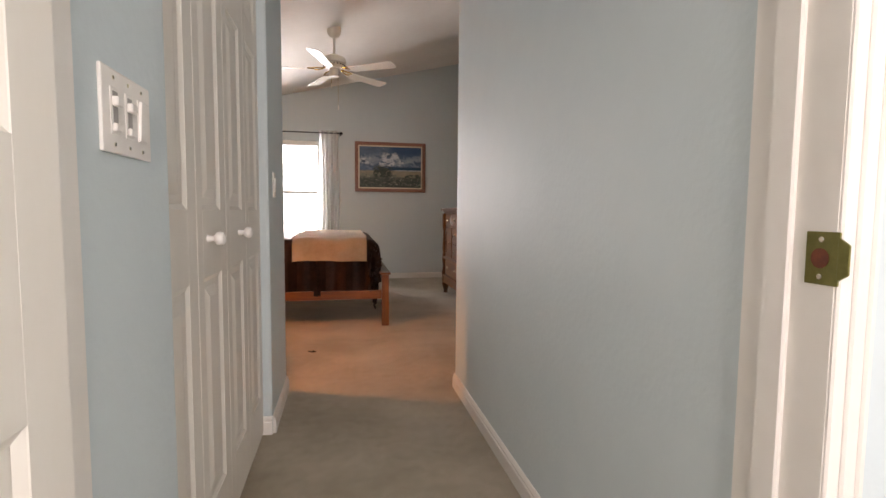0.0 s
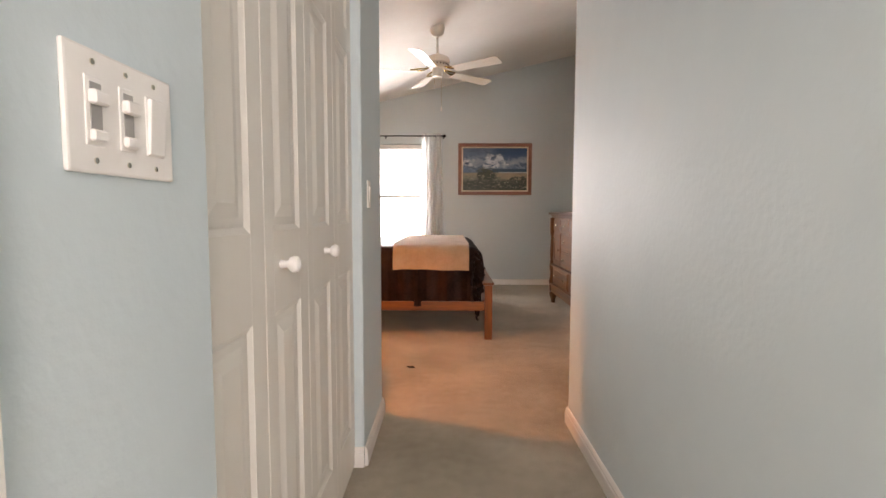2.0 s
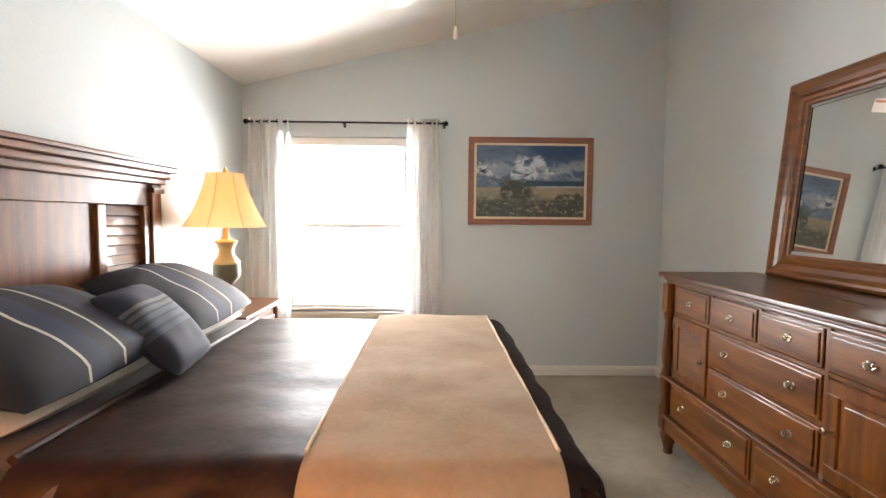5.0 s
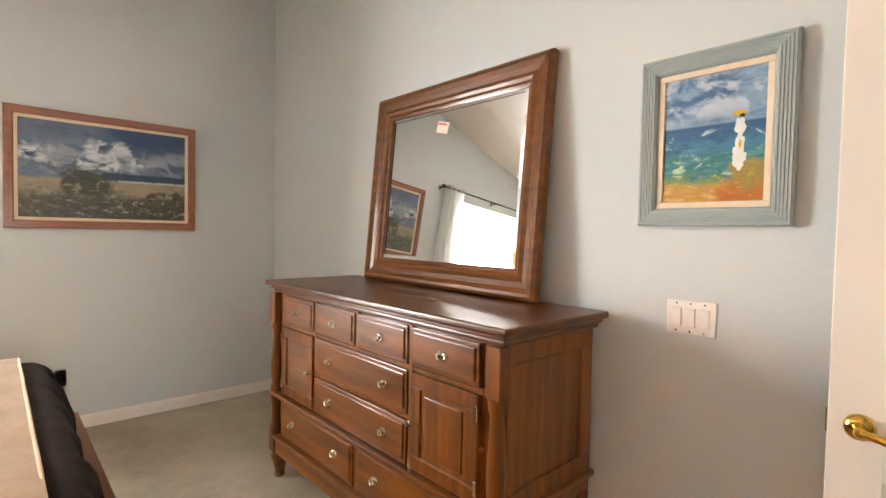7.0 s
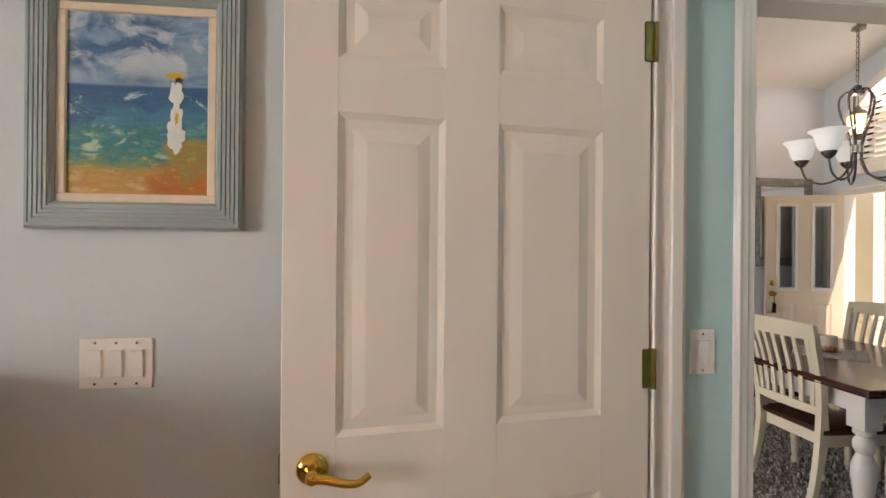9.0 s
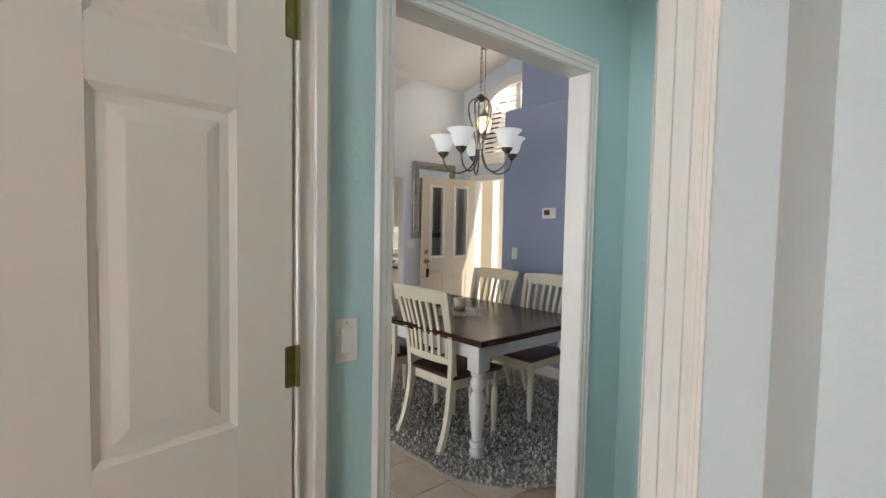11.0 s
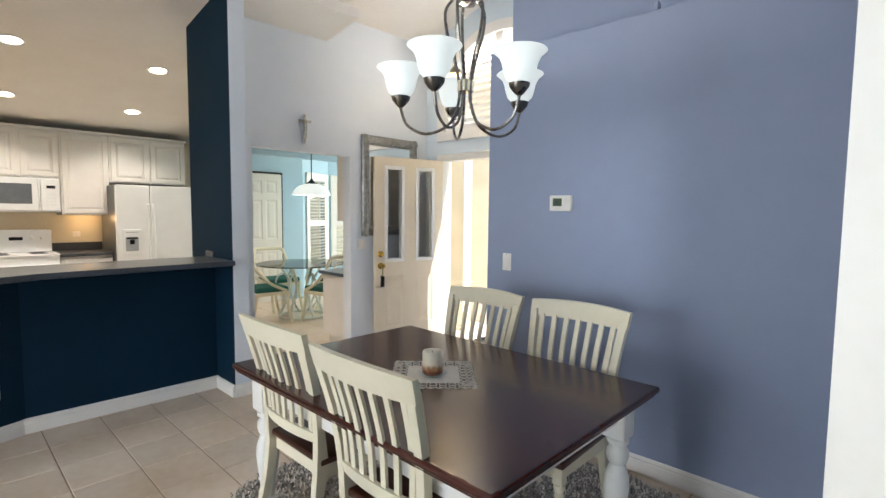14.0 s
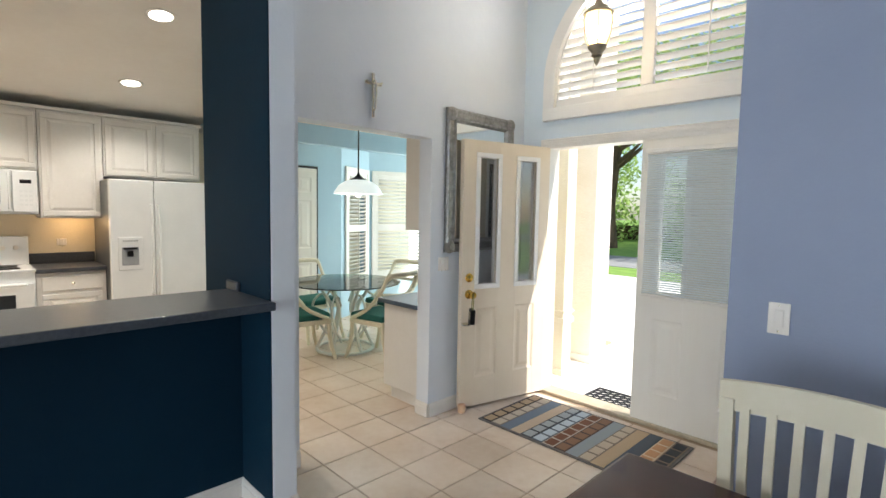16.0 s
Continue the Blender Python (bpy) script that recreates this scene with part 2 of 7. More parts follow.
def frustum(bm, x0, x1, z0, z1, y, depth, inset, m=None):
    """A raised field with sloping sides, standing off the plane y by depth."""
    q = [(x0, y, z0), (x1, y, z0), (x1, y, z1), (x0, y, z1)]
    r = [(x0 + inset, y + depth, z0 + inset), (x1 - inset, y + depth, z0 + inset), (x1 - inset, y + depth, z1 - inset), (x0 + inset, y + depth, z1 - inset)]
    a = [bm.verts.new(m @ Vector(p) if m else p) for p in q]
    b = [bm.verts.new(m @ Vector(p) if m else p) for p in r]
    for i in range(4):
        bm.faces.new((a[i], a[(i + 1) % 4], b[(i + 1) % 4], b[i]))
    bm.faces.new(b)
    bm.faces.new(a[::-1])
    return bm


def panel_leaf(parent, w, h, t, xs, zs, material, name="panel", slab="slab", glazed=(), at=None):
    """Door leaf from x=0 to w: stiles and rails with sunk, raised-and-fielded panels; xs and zs list each opening."""
    bm = bmesh.new()
    cuts_x = [0.0] + [v for a in xs for v in a] + [w]
    cuts_z = [0.0] + [v for a in zs for v in a] + [h]
    for i in range(0, len(cuts_x), 2):
        B(bm, cuts_x[i], cuts_x[i + 1], -t / 2, t / 2, 0, h, 0.002, 1)
    for i in range(0, len(cuts_z), 2):
        for a, b in xs:
            B(bm, a - 0.001, b + 0.001, -t / 2, t / 2, cuts_z[i], cuts_z[i + 1])
    body = part(slab, bm, material, parent)
    if at:
        body.location = at
        parent = body
    for a, b in xs:
        for c, d in zs:
            if (c, d) in glazed:
                continue
            bm = bmesh.new()
            core = t / 2 - 0.008
            B(bm, a - 0.002, b + 0.002, -core, core, c - 0.002, d + 0.002)
            for s in (1, -1):
                # sloping moulding ring, then the raised field
                for (p, q, u, v) in ((a, c, b, c), (b, c, b, d), (b, d, a, d), (a, d, a, c)):
                    dx, dz = (u - p), (v - q)
                    L = math.hypot(dx, dz)
                    nx, nz = -dz / L, dx / L
                    k = 0.013
                    ex, ez = dx / L * k, dz / L * k
                    v1 = bm.verts.new((p, s * (t / 2 - 0.001), q))
                    v2 = bm.verts.new((u, s * (t / 2 - 0.001), v))
                    v3 = bm.verts.new((u + nx * k - ex, s * (core + 0.001), v + nz * k - ez))
                    v4 = bm.verts.new((p + nx * k + ex, s * (core + 0.001), q + nz * k + ez))
                    bm.faces.new((v1, v2, v3, v4))
                g = min(0.032, (b - a) * 0.2)
                frustum(bm, a + g, b - g, c + g, d - g, s * core, s * 0.006, min(0.028, (b - a) * 0.14))
            part(name, bm, material, parent)
    return body


def baseboard(name, x0, y0, x1, y1, side, h=0.085, t=0.014, material=None):
    """A moulded baseboard along the wall line from one end to the other; side is +1 if the room lies to the left of that line."""
    L = math.hypot(x1 - x0, y1 - y0)
    ang = math.degrees(math.atan2(y1 - y0, x1 - x0))
    prof = [(0, 0), (t, 0), (t, h * 0.68), (t * 0.75, h * 0.74), (t * 0.8, h * 0.84), (t * 0.35, h * 0.97), (0, h)]
    prof = [(side * (y + 0.001), z) for y, z in prof]
    bm = extrude_profile(bmesh.new(), prof, 0, L)
    ob = part(name, bm, material or M_TRIM)
    ob.matrix_world = pose(x0, y0, 0.001, 0, 0, ang)
    return tagged(ob, "white moulded wooden baseboard along the wall", "baseboard", kind="structure")

# ---------------- setting: walls, floors, ceilings ----------------
XW, XE, YN = -1.81, 1.87, 7.95
CZ = lambda x: 2.53 + 0.236 * (x - XW)          # bedroom vault
MZ = lambda x: 3.37 + 0.30 * (6.07 - x)         # dining and foyer vault

bm = nb(-2.2, 2.0, -2.0, 8.2, -0.12, 0.0)
struct("floor_carpet", bm, M_CARPET, "worn beige cut-pile carpet with faint stains", "carpet")
bm = nb(2.0, 10.2, -1.36, 6.7, -0.12, -0.006)
B(bm, 6.2, 10.2, -3.4, -1.36, -0.12, -0.006)
floor_tile = struct("floor_tiled", bm, M_GROUT, "beige ceramic floor tiles with brown grout", "floor")
bm = nb(1.84, 2.0, 1.94, 2.96, -0.02, 0.004, 0.003)
struct("floor_threshold", bm, M_TRIM, "flat threshold strip between carpet and tiles", "threshold")

# bathroom behind the start, closed; unseen, its window opening assumed for the lamp
bm = bmesh.new()
B(bm, -1.3, -1.2, -1.6, 0.76, 0, 2.44)
B(bm, 1.2, 1.3, -1.6, 0.76, 0, 2.44)
B(bm, -1.3, -0.35, -1.7, -1.6, 0, 2.44)
B(bm, 0.95, 1.3, -1.7, -1.6, 0, 2.44)
B(bm, -0.35, 0.95, -1.7, -1.6, 0, 0.8)
B(bm, -0.35, 0.95, -1.7, -1.6, 2.1, 2.44)
struct("wall_bath", bm, M_HALL, "plain pale blue bathroom walls", "wall")
bm = bmesh.new()
B(bm, -1.3, -0.36, 0.76, 0.90, 0, 2.44)
B(bm, 0.62, 1.3, 0.76, 0.90, 0, 2.44)
B(bm, -0.36, 0.62, 0.76, 0.90, 2.06, 2.44)
struct("wall_bath_door", bm, M_HALL, "pale blue wall round the bathroom doorway", "wall")
# hall
bm = bmesh.new()
B(bm, -0.50, -0.36, 0.90, 1.27, 0, 2.44)
B(bm, -0.50, -0.36, 1.27, 2.58, 2.05, 2.44)
B(bm, -0.50, -0.36, 2.58, 3.15, 0, 2.44, 0.012)
B(bm, -0.60, -0.50, 0.90, 3.0, 0, 2.44)
struct("wall_hall_west", bm, M_HALL, "pale blue textured hall wall with closet opening", "wall")
bm = nb(0.62, 0.74, 0.90, 3.04, 0, 2.44, 0.014, 3)
struct("wall_hall_east", bm, M_HALL, "pale blue textured hall wall", "wall")
bm = nb(-1.4, 2.0, -1.8, 3.24, 2.44, 2.54)
struct("ceiling_hall", bm, M_CEIL, "white textured ceiling", "ceiling")
# bedroom
bm = bmesh.new()
B(bm, XW - 0.12, -0.50, 3.01, 3.15, 0, 2.54)
B(bm, XW - 0.12, -0.36, 3.01, 3.15, 2.54, 3.6)
B(bm, 0.74, 0.83, 2.92, 3.04, 0, 2.54)
B(bm, -0.36, 0.83, 2.92, 3.04, 2.44, 3.6)
B(bm, 0.83, 0.93, 3.158, 3.24, 0, 3.6)
B(bm, 0.93, 1.83, 3.158, 3.24, 2.06, 3.6)
B(bm, 1.83, 1.87, 3.158, 3.24, 0, 3.6)
B(bm, 0.83, 0.90, 2.92, 3.158, 0, 2.44)
struct("wall_south", bm, M_WALL, "pale grey-blue bedroom wall with the doorway", "wall")
bm = nb(XW - 0.12, XW, 3.15, 8.10, 0, 2.6)
struct("wall_west", bm, M_WALL, "pale grey-blue bedroom wall behind the bed", "wall")
bm = nb(XE, 1.99, 3.24, 8.10, 0, 4.7)
struct("wall_east", bm, M_WALL, "pale grey-blue bedroom wall behind the dresser", "wall")
WX0, WX1, WZ0, WZ1 = -1.46, -0.38, 0.57, 2.10
bm = bmesh.new()
B(bm, XW, WX0, YN, YN + 0.15, 0, 3.6)
B(bm, WX1, XE, YN, YN + 0.15, 0, 3.6)
B(bm, WX0, WX1, YN, YN + 0.15, 0, WZ0)
B(bm, WX0, WX1, YN, YN + 0.15, WZ1, 3.6)
struct("wall_north", bm, M_WALL, "pale grey-blue bedroom wall with the window", "wall")
bm = bmesh.new()
pts = [(XW - 0.12, 2.95, CZ(XW - 0.12)), (1.99, 2.95, CZ(1.99)), (1.99, 8.10, CZ(1.99)), (XW - 0.12, 8.10, CZ(XW - 0.12))]
lo = [bm.verts.new(p) for p in pts]
hi = [bm.verts.new((p[0], p[1], p[2] + 0.1)) for p in pts]
bm.faces.new(lo), bm.faces.new(hi)
for i in range(4):
    bm.faces.new((lo[i], lo[(i + 1) % 4], hi[(i + 1) % 4], hi[i]))
struct("ceiling_bedroom", bm, M_CEIL, "white textured vaulted bedroom ceiling", "ceiling")
# vestibule
bm = bmesh.new()
B(bm, 0.74, 1.855, 1.50, 1.62, 0, 2.44)
B(bm, 1.855, 1.94, 1.50, 1.95, 0, 2.44)
B(bm, 1.855, 1.94, 2.95, 3.24, 0, 2.44)
B(bm, 1.855, 1.94, 1.95, 2.95, 2.07, 2.44)
struct("wall_vestibule", bm, M_VEST, "aqua-blue textured vestibule walls", "wall")
# dining room
bm = bmesh.new()
B(bm, 1.86, 1.94, -0.03, 1.50, 0, 4.7)
B(bm, 1.86, 1.95, -0.28, -0.03, 2.572, 4.7)
B(bm, 1.86, 1.94, 1.50, 3.24, 2.44, 4.7)
B(bm, 1.99, 2.05, 3.24, 6.6, 0, 4.7)
struct("wall_dining_west", bm, M_PURP, "periwinkle dining room wall", "wall")
bm = nb(1.86, 4.08, -0.28, -0.03, 0, 2.57, 0.008)
struct("wall_dining_south", bm, M_PURP, "periwinkle dining room wall topped by a plant ledge", "wall")
bm = bmesh.new()
B(bm, 1.86, 4.08, -0.42, -0.28, 0, 4.7)
B(bm, 3.95, 4.08, -1.345, -0.42, 0, 4.3)
struct("wall_dining_upper", bm, M_PURP, "periwinkle wall above the plant ledge", "wall")
# foyer south wall with the double door opening and the arched window
DX0, DX1, DZ = 4.12, 5.84, 2.075
AX, AZ, AR, AB = 5.02, 2.56, 0.78, 2.38
bm = bmesh.new()
B(bm, DX1, 6.2, -1.50, -1.345, 0, 4.3)
B(bm, 3.95, DX0, -1.50, -1.345, 0, 4.3)
B(bm, DX0, DX1, -1.50, -1.345, DZ, AB)
B(bm, DX0, AX - AR, -1.50, -1.345, AB, 4.3)
B(bm, AX + AR, DX1, -1.50, -1.345, AB, 4.3)
arc = [(AX - AR, AB)] + [(AX - AR * math.cos(math.pi * i / 24), AZ + AR * math.sin(math.pi * i / 24)) for i in range(25)] + [(AX + AR, AB)]
for (xa, za), (xb, zb) in zip(arc[1:-1], arc[2:-1]):
    v = [bm.verts.new(p) for p in ((xa, -1.345, za), (xb, -1.345, zb), (xb, -1.345, 4.3), (xa, -1.345, 4.3),
                                   (xa, -1.5, za), (xb, -1.5, zb), (xb, -1.5, 4.3), (xa, -1.5, 4.3))]
    for f in ((0, 1, 2, 3), (4, 5, 6, 7), (0, 1, 5, 4), (3, 2, 6, 7)):
        bm.faces.new([v[k] for k in f])
struct("wall_foyer_south", bm, M_PORCHW, "pale blue foyer wall with front door and arched window", "wall")
bm = bmesh.new()
B(bm, 6.07, 6.20, -1.345, -0.27, 0, 4.3)
B(bm, 6.07, 6.20, -0.27, 0.76, 2.03, 4.3)
B(bm, 6.07, 6.20, 0.76, 0.99, 0, 4.3)
struct("wall_foyer_east", bm, M_FOYER, "cool white textured foyer wall with a square opening", "wall")
bm = nb(5.665, 6.49, 0.99, 1.115, 0, 4.3, 0.006)
struct("wall_pillar", bm, M_FOYER, "white end of the kitchen partition wall", "wall")
bm = bmesh.new()
B(bm, 5.668, 6.49, 1.115, 1.121, 0, 4.3)
B(bm, 6.49, 6.496, 0.99, 1.121, 0, 4.3)
struct("wall_navy", bm, M_NAVY, "dark navy painted partition wall", "wall")
# bar half wall
bm = bmesh.new()
B(bm, 6.0, 6.12, 1.121, 2.36, 0, 1.05)
R45 = Matrix.Translation((6.06, 2.36, 0)) @ Matrix.Rotation(radians(22), 4, 'Z')
B(bm, -0.06, 0.06, -0.03, 2.2, 0, 1.05, m=R45)
struct("wall_bar", bm, M_NAVY, "dark navy half wall under the bar top", "half wall")
# kitchen and nook shells
bm = bmesh.new()
B(bm, 9.95, 10.1, -3.4, 4.3, 0, 3.2)
B(bm, 5.2, 9.95, 4.2, 4.3, 0, 4.3)
struct("wall_kitchen", bm, mat("paint_kitchen", "e2d8c2", col2="dbd0b8", scale=1.2, **PAINT), "warm cream kitchen walls", "wall")
bm = bmesh.new()
B(bm, 9.32, 9.42, -1.62, -0.6, 0, 2.42)
B(bm, 9.42, 9.95, -0.6, -0.5, 0, 2.42)
NM = Matrix.Translation((9.32, -1.62, 0)) @ Matrix.Rotation(radians(-62), 4, 'Z')
B(bm, 0.0, 0.15, 0, 0.1, 0, 2.42, m=NM)
B(bm, 0.75, 0.86, 0, 0.1, 0, 2.42, m=NM)
B(bm, 0.15, 0.75, 0, 0.1, 0, 0.5, m=NM)
B(bm, 0.15, 0.75, 0, 0.1, 2.06, 2.42, m=NM)
NM2 = NM @ Matrix.Translation((0.86, 0, 0)) @ Matrix.Rotation(radians(-45), 4, 'Z')
B(bm, 0.0, 0.1, 0, 0.1, 0, 2.42, m=NM2)
B(bm, 0.9, 3.4, 0, 0.1, 0, 2.42, m=NM2)
B(bm, 0.1, 0.9, 0, 0.1, 0, 0.5, m=NM2)
B(bm, 0.1, 0.9, 0, 0.1, 2.06, 2.42, m=NM2)
B(bm, 7.0, 7.1, -3.4, -1.5, 0, 2.42)
B(bm, 6.2, 7.1, -1.5, -1.4, 0, 2.42)
struct("wall_nook", bm, M_NOOK, "pale blue breakfast nook walls with window openings", "wall")
bm = bmesh.new()
B(bm, 6.2, 9.95, -3.4, 0.0, 2.42, 2.5)
struct("ceiling_nook", bm, M_CEIL, "low white nook ceiling", "ceiling")
bm = nb(6.456, 9.95, -0.1, 0.0, 2.5, 3.3)
B(bm, 8.3, 8.42, -3.0, -0.1, 2.22, 2.42)
struct("soffit", bm, M_NOOK, "pale blue soffit beam below the nook ceiling", "soffit")


def slope_slab(name, x0, x1, y0, y1, zf, label):
    bm = bmesh.new()
    q = [(x0, y0), (x1, y0), (x1, y1), (x0, y1)]
    a = [bm.verts.new((x, y, zf(x))) for x, y in q]
    b = [bm.verts.new((x, y, zf(x) + 0.08)) for x, y in q]
    bm.faces.new(a), bm.faces.new(b)
    for i in range(4):
        bm.faces.new((a[i], a[(i + 1) % 4], b[(i + 1) % 4], b[i]))
    return struct(name, bm, M_CEIL, label, "ceiling")


slope_slab("ceiling_main", 1.86, 6.2, -1.5, 6.6, MZ, "white vaulted ceiling over dining room and foyer")
slope_slab("ceiling_kitchen", 5.55, 9.95, 0.0, 4.3, KZ, "white sloped kitchen ceiling with downlights")
bm = nb(5.5, 5.55, 1.121, 4.3, 3.05, 3.8)
struct("ceiling_header", bm, M_CEIL, "white header above the bar", "ceiling")
# living room shell to the north, unseen; its opening is assumed, for daylight
bm = bmesh.new()
B(bm, 2.05, 2.7, 6.45, 6.6, 0, 4.8)
B(bm, 5.3, 6.3, 6.45, 6.6, 0, 4.8)
B(bm, 2.7, 5.3, 6.45, 6.6, 2.3, 4.8)
B(bm, 6.2, 6.3, 4.3, 6.45, 0, 4.3)
struct("wall_living", bm, M_PURP, "plain unseen living room walls with an assumed glass door opening", "wall")

# baseboards
baseboard("baseboard", 0.62, 0.90, 0.62, 3.04, 1)
baseboard("baseboard", 0.62, 3.04, 0.83, 3.04, 1)
baseboard("baseboard", -0.36, 2.58, -0.36, 3.15, -1)
baseboard("baseboard", -0.36, 3.15, XW, 3.15, -1)
baseboard("baseboard", -0.50, 2.58, -0.36, 2.58, -1)
baseboard("baseboard", -0.36, 0.93, -0.36, 1.27, -1)
baseboard("baseboard", XW, YN, XE, YN, -1)
baseboard("baseboard", XE, 3.3, XE, YN, 1)
baseboard("baseboard", XW, 3.15, XW, YN, -1)
baseboard("baseboard", 0.74, 1.62, 1.855, 1.62, 1)
baseboard("baseboard", 1.855, 1.62, 1.855, 1.88, 1)
baseboard("baseboard", 1.95, -0.03, 4.08, -0.03, 1, h=0.1)
baseboard("baseboard", 4.08, -1.345, 4.08, -0.03, -1, h=0.1)
baseboard("baseboard", 6.07, -1.345, 6.07, -0.27, 1, h=0.1)
baseboard("baseboard", 6.07, -0.27, 6.20, -0.27, 1, h=0.1)
baseboard("baseboard", 6.07, 0.76, 6.07, 0.99, 1, h=0.1)
baseboard("baseboard", 5.665, 0.99, 5.665, 1.121, 1, h=0.1)
baseboard("baseboard", 5.665, 0.99, 6.07, 0.99, -1, h=0.1)
baseboard("baseboard", 5.668, 1.121, 6.0, 1.121, 1, h=0.1)
baseboard("baseboard", 6.0, 1.121, 6.0, 2.36, 1, h=0.1)
bb = baseboard("baseboard", 6.0, 2.36, 6.0 - 2.0 * math.sin(radians(22)), 2.36 + 2.0 * math.cos(radians(22)), 1, h=0.1)


# door casings and jambs
def casing(name, axis, at, a0, a1, h, side, w=0.06, t=0.016):
    """Moulded casing round an opening a0..a1 on the wall plane axis=at; side is the way that it stands off."""
    bm = bmesh.new()

    def bar(u0, u1, z0, z1, d):
        lo, hi = sorted((at + side * 0.001, at + side * d))
        if axis == "y":
            B(bm, u0, u1, lo, hi, z0, z1, 0.003, 1)
        else:
            B(bm, lo, hi, u0, u1, z0, z1, 0.003, 1)
    for d, i, o in ((t * 0.7, 0.0, w), (t, w * 0.35, w * 0.95), (t * 1.25, w * 0.7, w * 0.9)):
        bar(a0 - o, a0 - i, 0, h + i, d)
        bar(a1 + i, a1 + o, 0, h + i, d)
        bar(a0 - o, a1 + o, h + i, h + o, d)
    return tagged(part(name, bm, M_TRIM), "white moulded door casing", "casing", kind="structure")


def jamb(name, axis, p0, p1, a0, a1, h, t=0.018, stop=None):
    bm = bmesh.new()
    if axis == "y":
        B(bm, a0, a0 + t, p0, p1, 0, h)
        B(bm, a1 - t, a1, p0, p1, 0, h)
        B(bm, a0 + t, a1 - t, p0, p1, h - t, h)
        if stop:
            B(bm, a0 + t, a0 + t + 0.011, stop[0], stop[1], 0, h - t, 0.003, 1)
            B(bm, a1 - t - 0.011, a1 - t, stop[0], stop[1], 0, h - t, 0.003, 1)
            B(bm, a0 + t + 0.011, a1 - t - 0.011, stop[0], stop[1], h - t - 0.011, h - t, 0.003, 1)
    else:
        B(bm, p0, p1, a0, a0 + t, 0, h)
        B(bm, p0, p1, a1 - t, a1, 0, h)
        B(bm, p0, p1, a0 + t, a1 - t, h - t, h)
    return tagged(part(name, bm, M_TRIM), "white painted door jamb", "door frame", kind="structure")


jamb("door_frame_bath", "y", 0.755, 0.905, -0.362, 0.622, 2.06, stop=(0.815, 0.86))
casing("trim_bath", "y", 0.76, -0.345, 0.605, 2.05, -1)
jamb("door_frame_bedroom", "y", 3.154, 3.245, 0.93, 1.835, 2.06, stop=(3.166, 3.20))
casing("trim_bedroom", "y", 3.24, 0.945, 1.80, 2.05, 1, w=0.06)
jamb("door_frame_dining", "x", 1.85, 1.945, 1.945, 2.955, 2.075)
casing("trim_vestibule", "x", 1.855, 1.96, 2.94, 2.06, -1)


# ---------------- hall and bedroom ----------------
# bedroom window: frame, glass, blind, sill, bright outdoors
win = thing("window_1", "white framed bedroom window with a raised-slat blind", "window", (0, 0, 0), kind="structure")
bm = bmesh.new()
for a, b, c, d in ((WX0, WX1, WZ0, WZ0 + 0.04), (WX0, WX1, WZ1 - 0.04, WZ1)):
    B(bm, a, b, YN + 0.085, YN + 0.14, c, d, 0.004, 1)
for a in (WX0, WX1 - 0.04):
    B(bm, a, a + 0.04, YN + 0.085, YN + 0.14, WZ0 + 0.04, WZ1 - 0.04, 0.004, 1)
B(bm, WX0 + 0.04, WX1 - 0.04, YN + 0.09, YN + 0.13, 1.31, 1.35, 0.004, 1)
part("window_frame", bm, M_TRIM, win)
for z0, z1 in ((WZ0 + 0.04, 1.31), (1.35, WZ1 - 0.04)):
    pane = part("pane", nb(WX0 + 0.04, WX1 - 0.04, YN + 0.108, YN + 0.112, z0, z1), M_GLASS, win)
    pane.visible_shadow = False
part("window_sill", nb(WX0 - 0.03, WX1 + 0.03, YN - 0.035, YN + 0.085, WZ0 - 0.03, WZ0, 0.006), M_TRIM, win)
part("window_apron", nb(WX0 - 0.01, WX1 + 0.01, YN - 0.014, YN - 0.001, WZ0 - 0.09, WZ0 - 0.031, 0.003), M_TRIM, win)
blind = thing("window_blind", "white horizontal slat blind hanging in the window", "blind", (0, 0, 0))
part("head_rail", nb(WX0 + 0.01, WX1 - 0.01, YN + 0.005, YN + 0.07, 2.03, 2.095, 0.006), M_TRIM, blind)
M_SLAT = mat("blind_slat", "f4f6f6", 0.5, col2="eef1f2", scale=8)
_sn = M_SLAT.node_tree
_st = _sn.nodes.new("ShaderNodeBsdfTranslucent")
_st.inputs[0].default_value = hexcol("f6fafc")
_sm = _sn.nodes.new("ShaderNodeMixShader")
_sm.inputs[0].default_value = 0.6
_sn.links.new(_sn.nodes["Principled BSDF"].outputs[0], _sm.inputs[1])
_sn.links.new(_st.outputs[0], _sm.inputs[2])
_sn.links.new(_sm.outputs[0], _sn.nodes["Material Output"].inputs[0])
slat_me = None
for i in range(31):
    z = 0.62 + i * 0.0465
    if slat_me is None:
        bm = bmesh.new()
        prof = [(-0.024, 0.0), (-0.012, 0.003), (0.0, 0.004), (0.012, 0.003), (0.024, 0.0), (0.012, 0.001), (0.0, 0.002), (-0.012, 0.001)]
        extrude_profile(bm, prof, WX0 + 0.015, WX1 - 0.015)
        s = part("slat", bm, M_SLAT, blind)
        slat_me = s.data
    else:
        s = new("slat", slat_me)
        s.parent = blind
    s.location = (0, YN + 0.04, z)
part("bottom_rail", nb(WX0 + 0.015, WX1 - 0.015, YN + 0.02, YN + 0.06, 0.575, 0.598, 0.004), M_TRIM, blind)
for x in (WX0 + 0.2, WX1 - 0.2):
    part("cord", tube(bmesh.new(), [(x, YN + 0.013, 0.58), (x, YN + 0.013, 2.03)], 0.0015, 5), M_TRIM, blind)
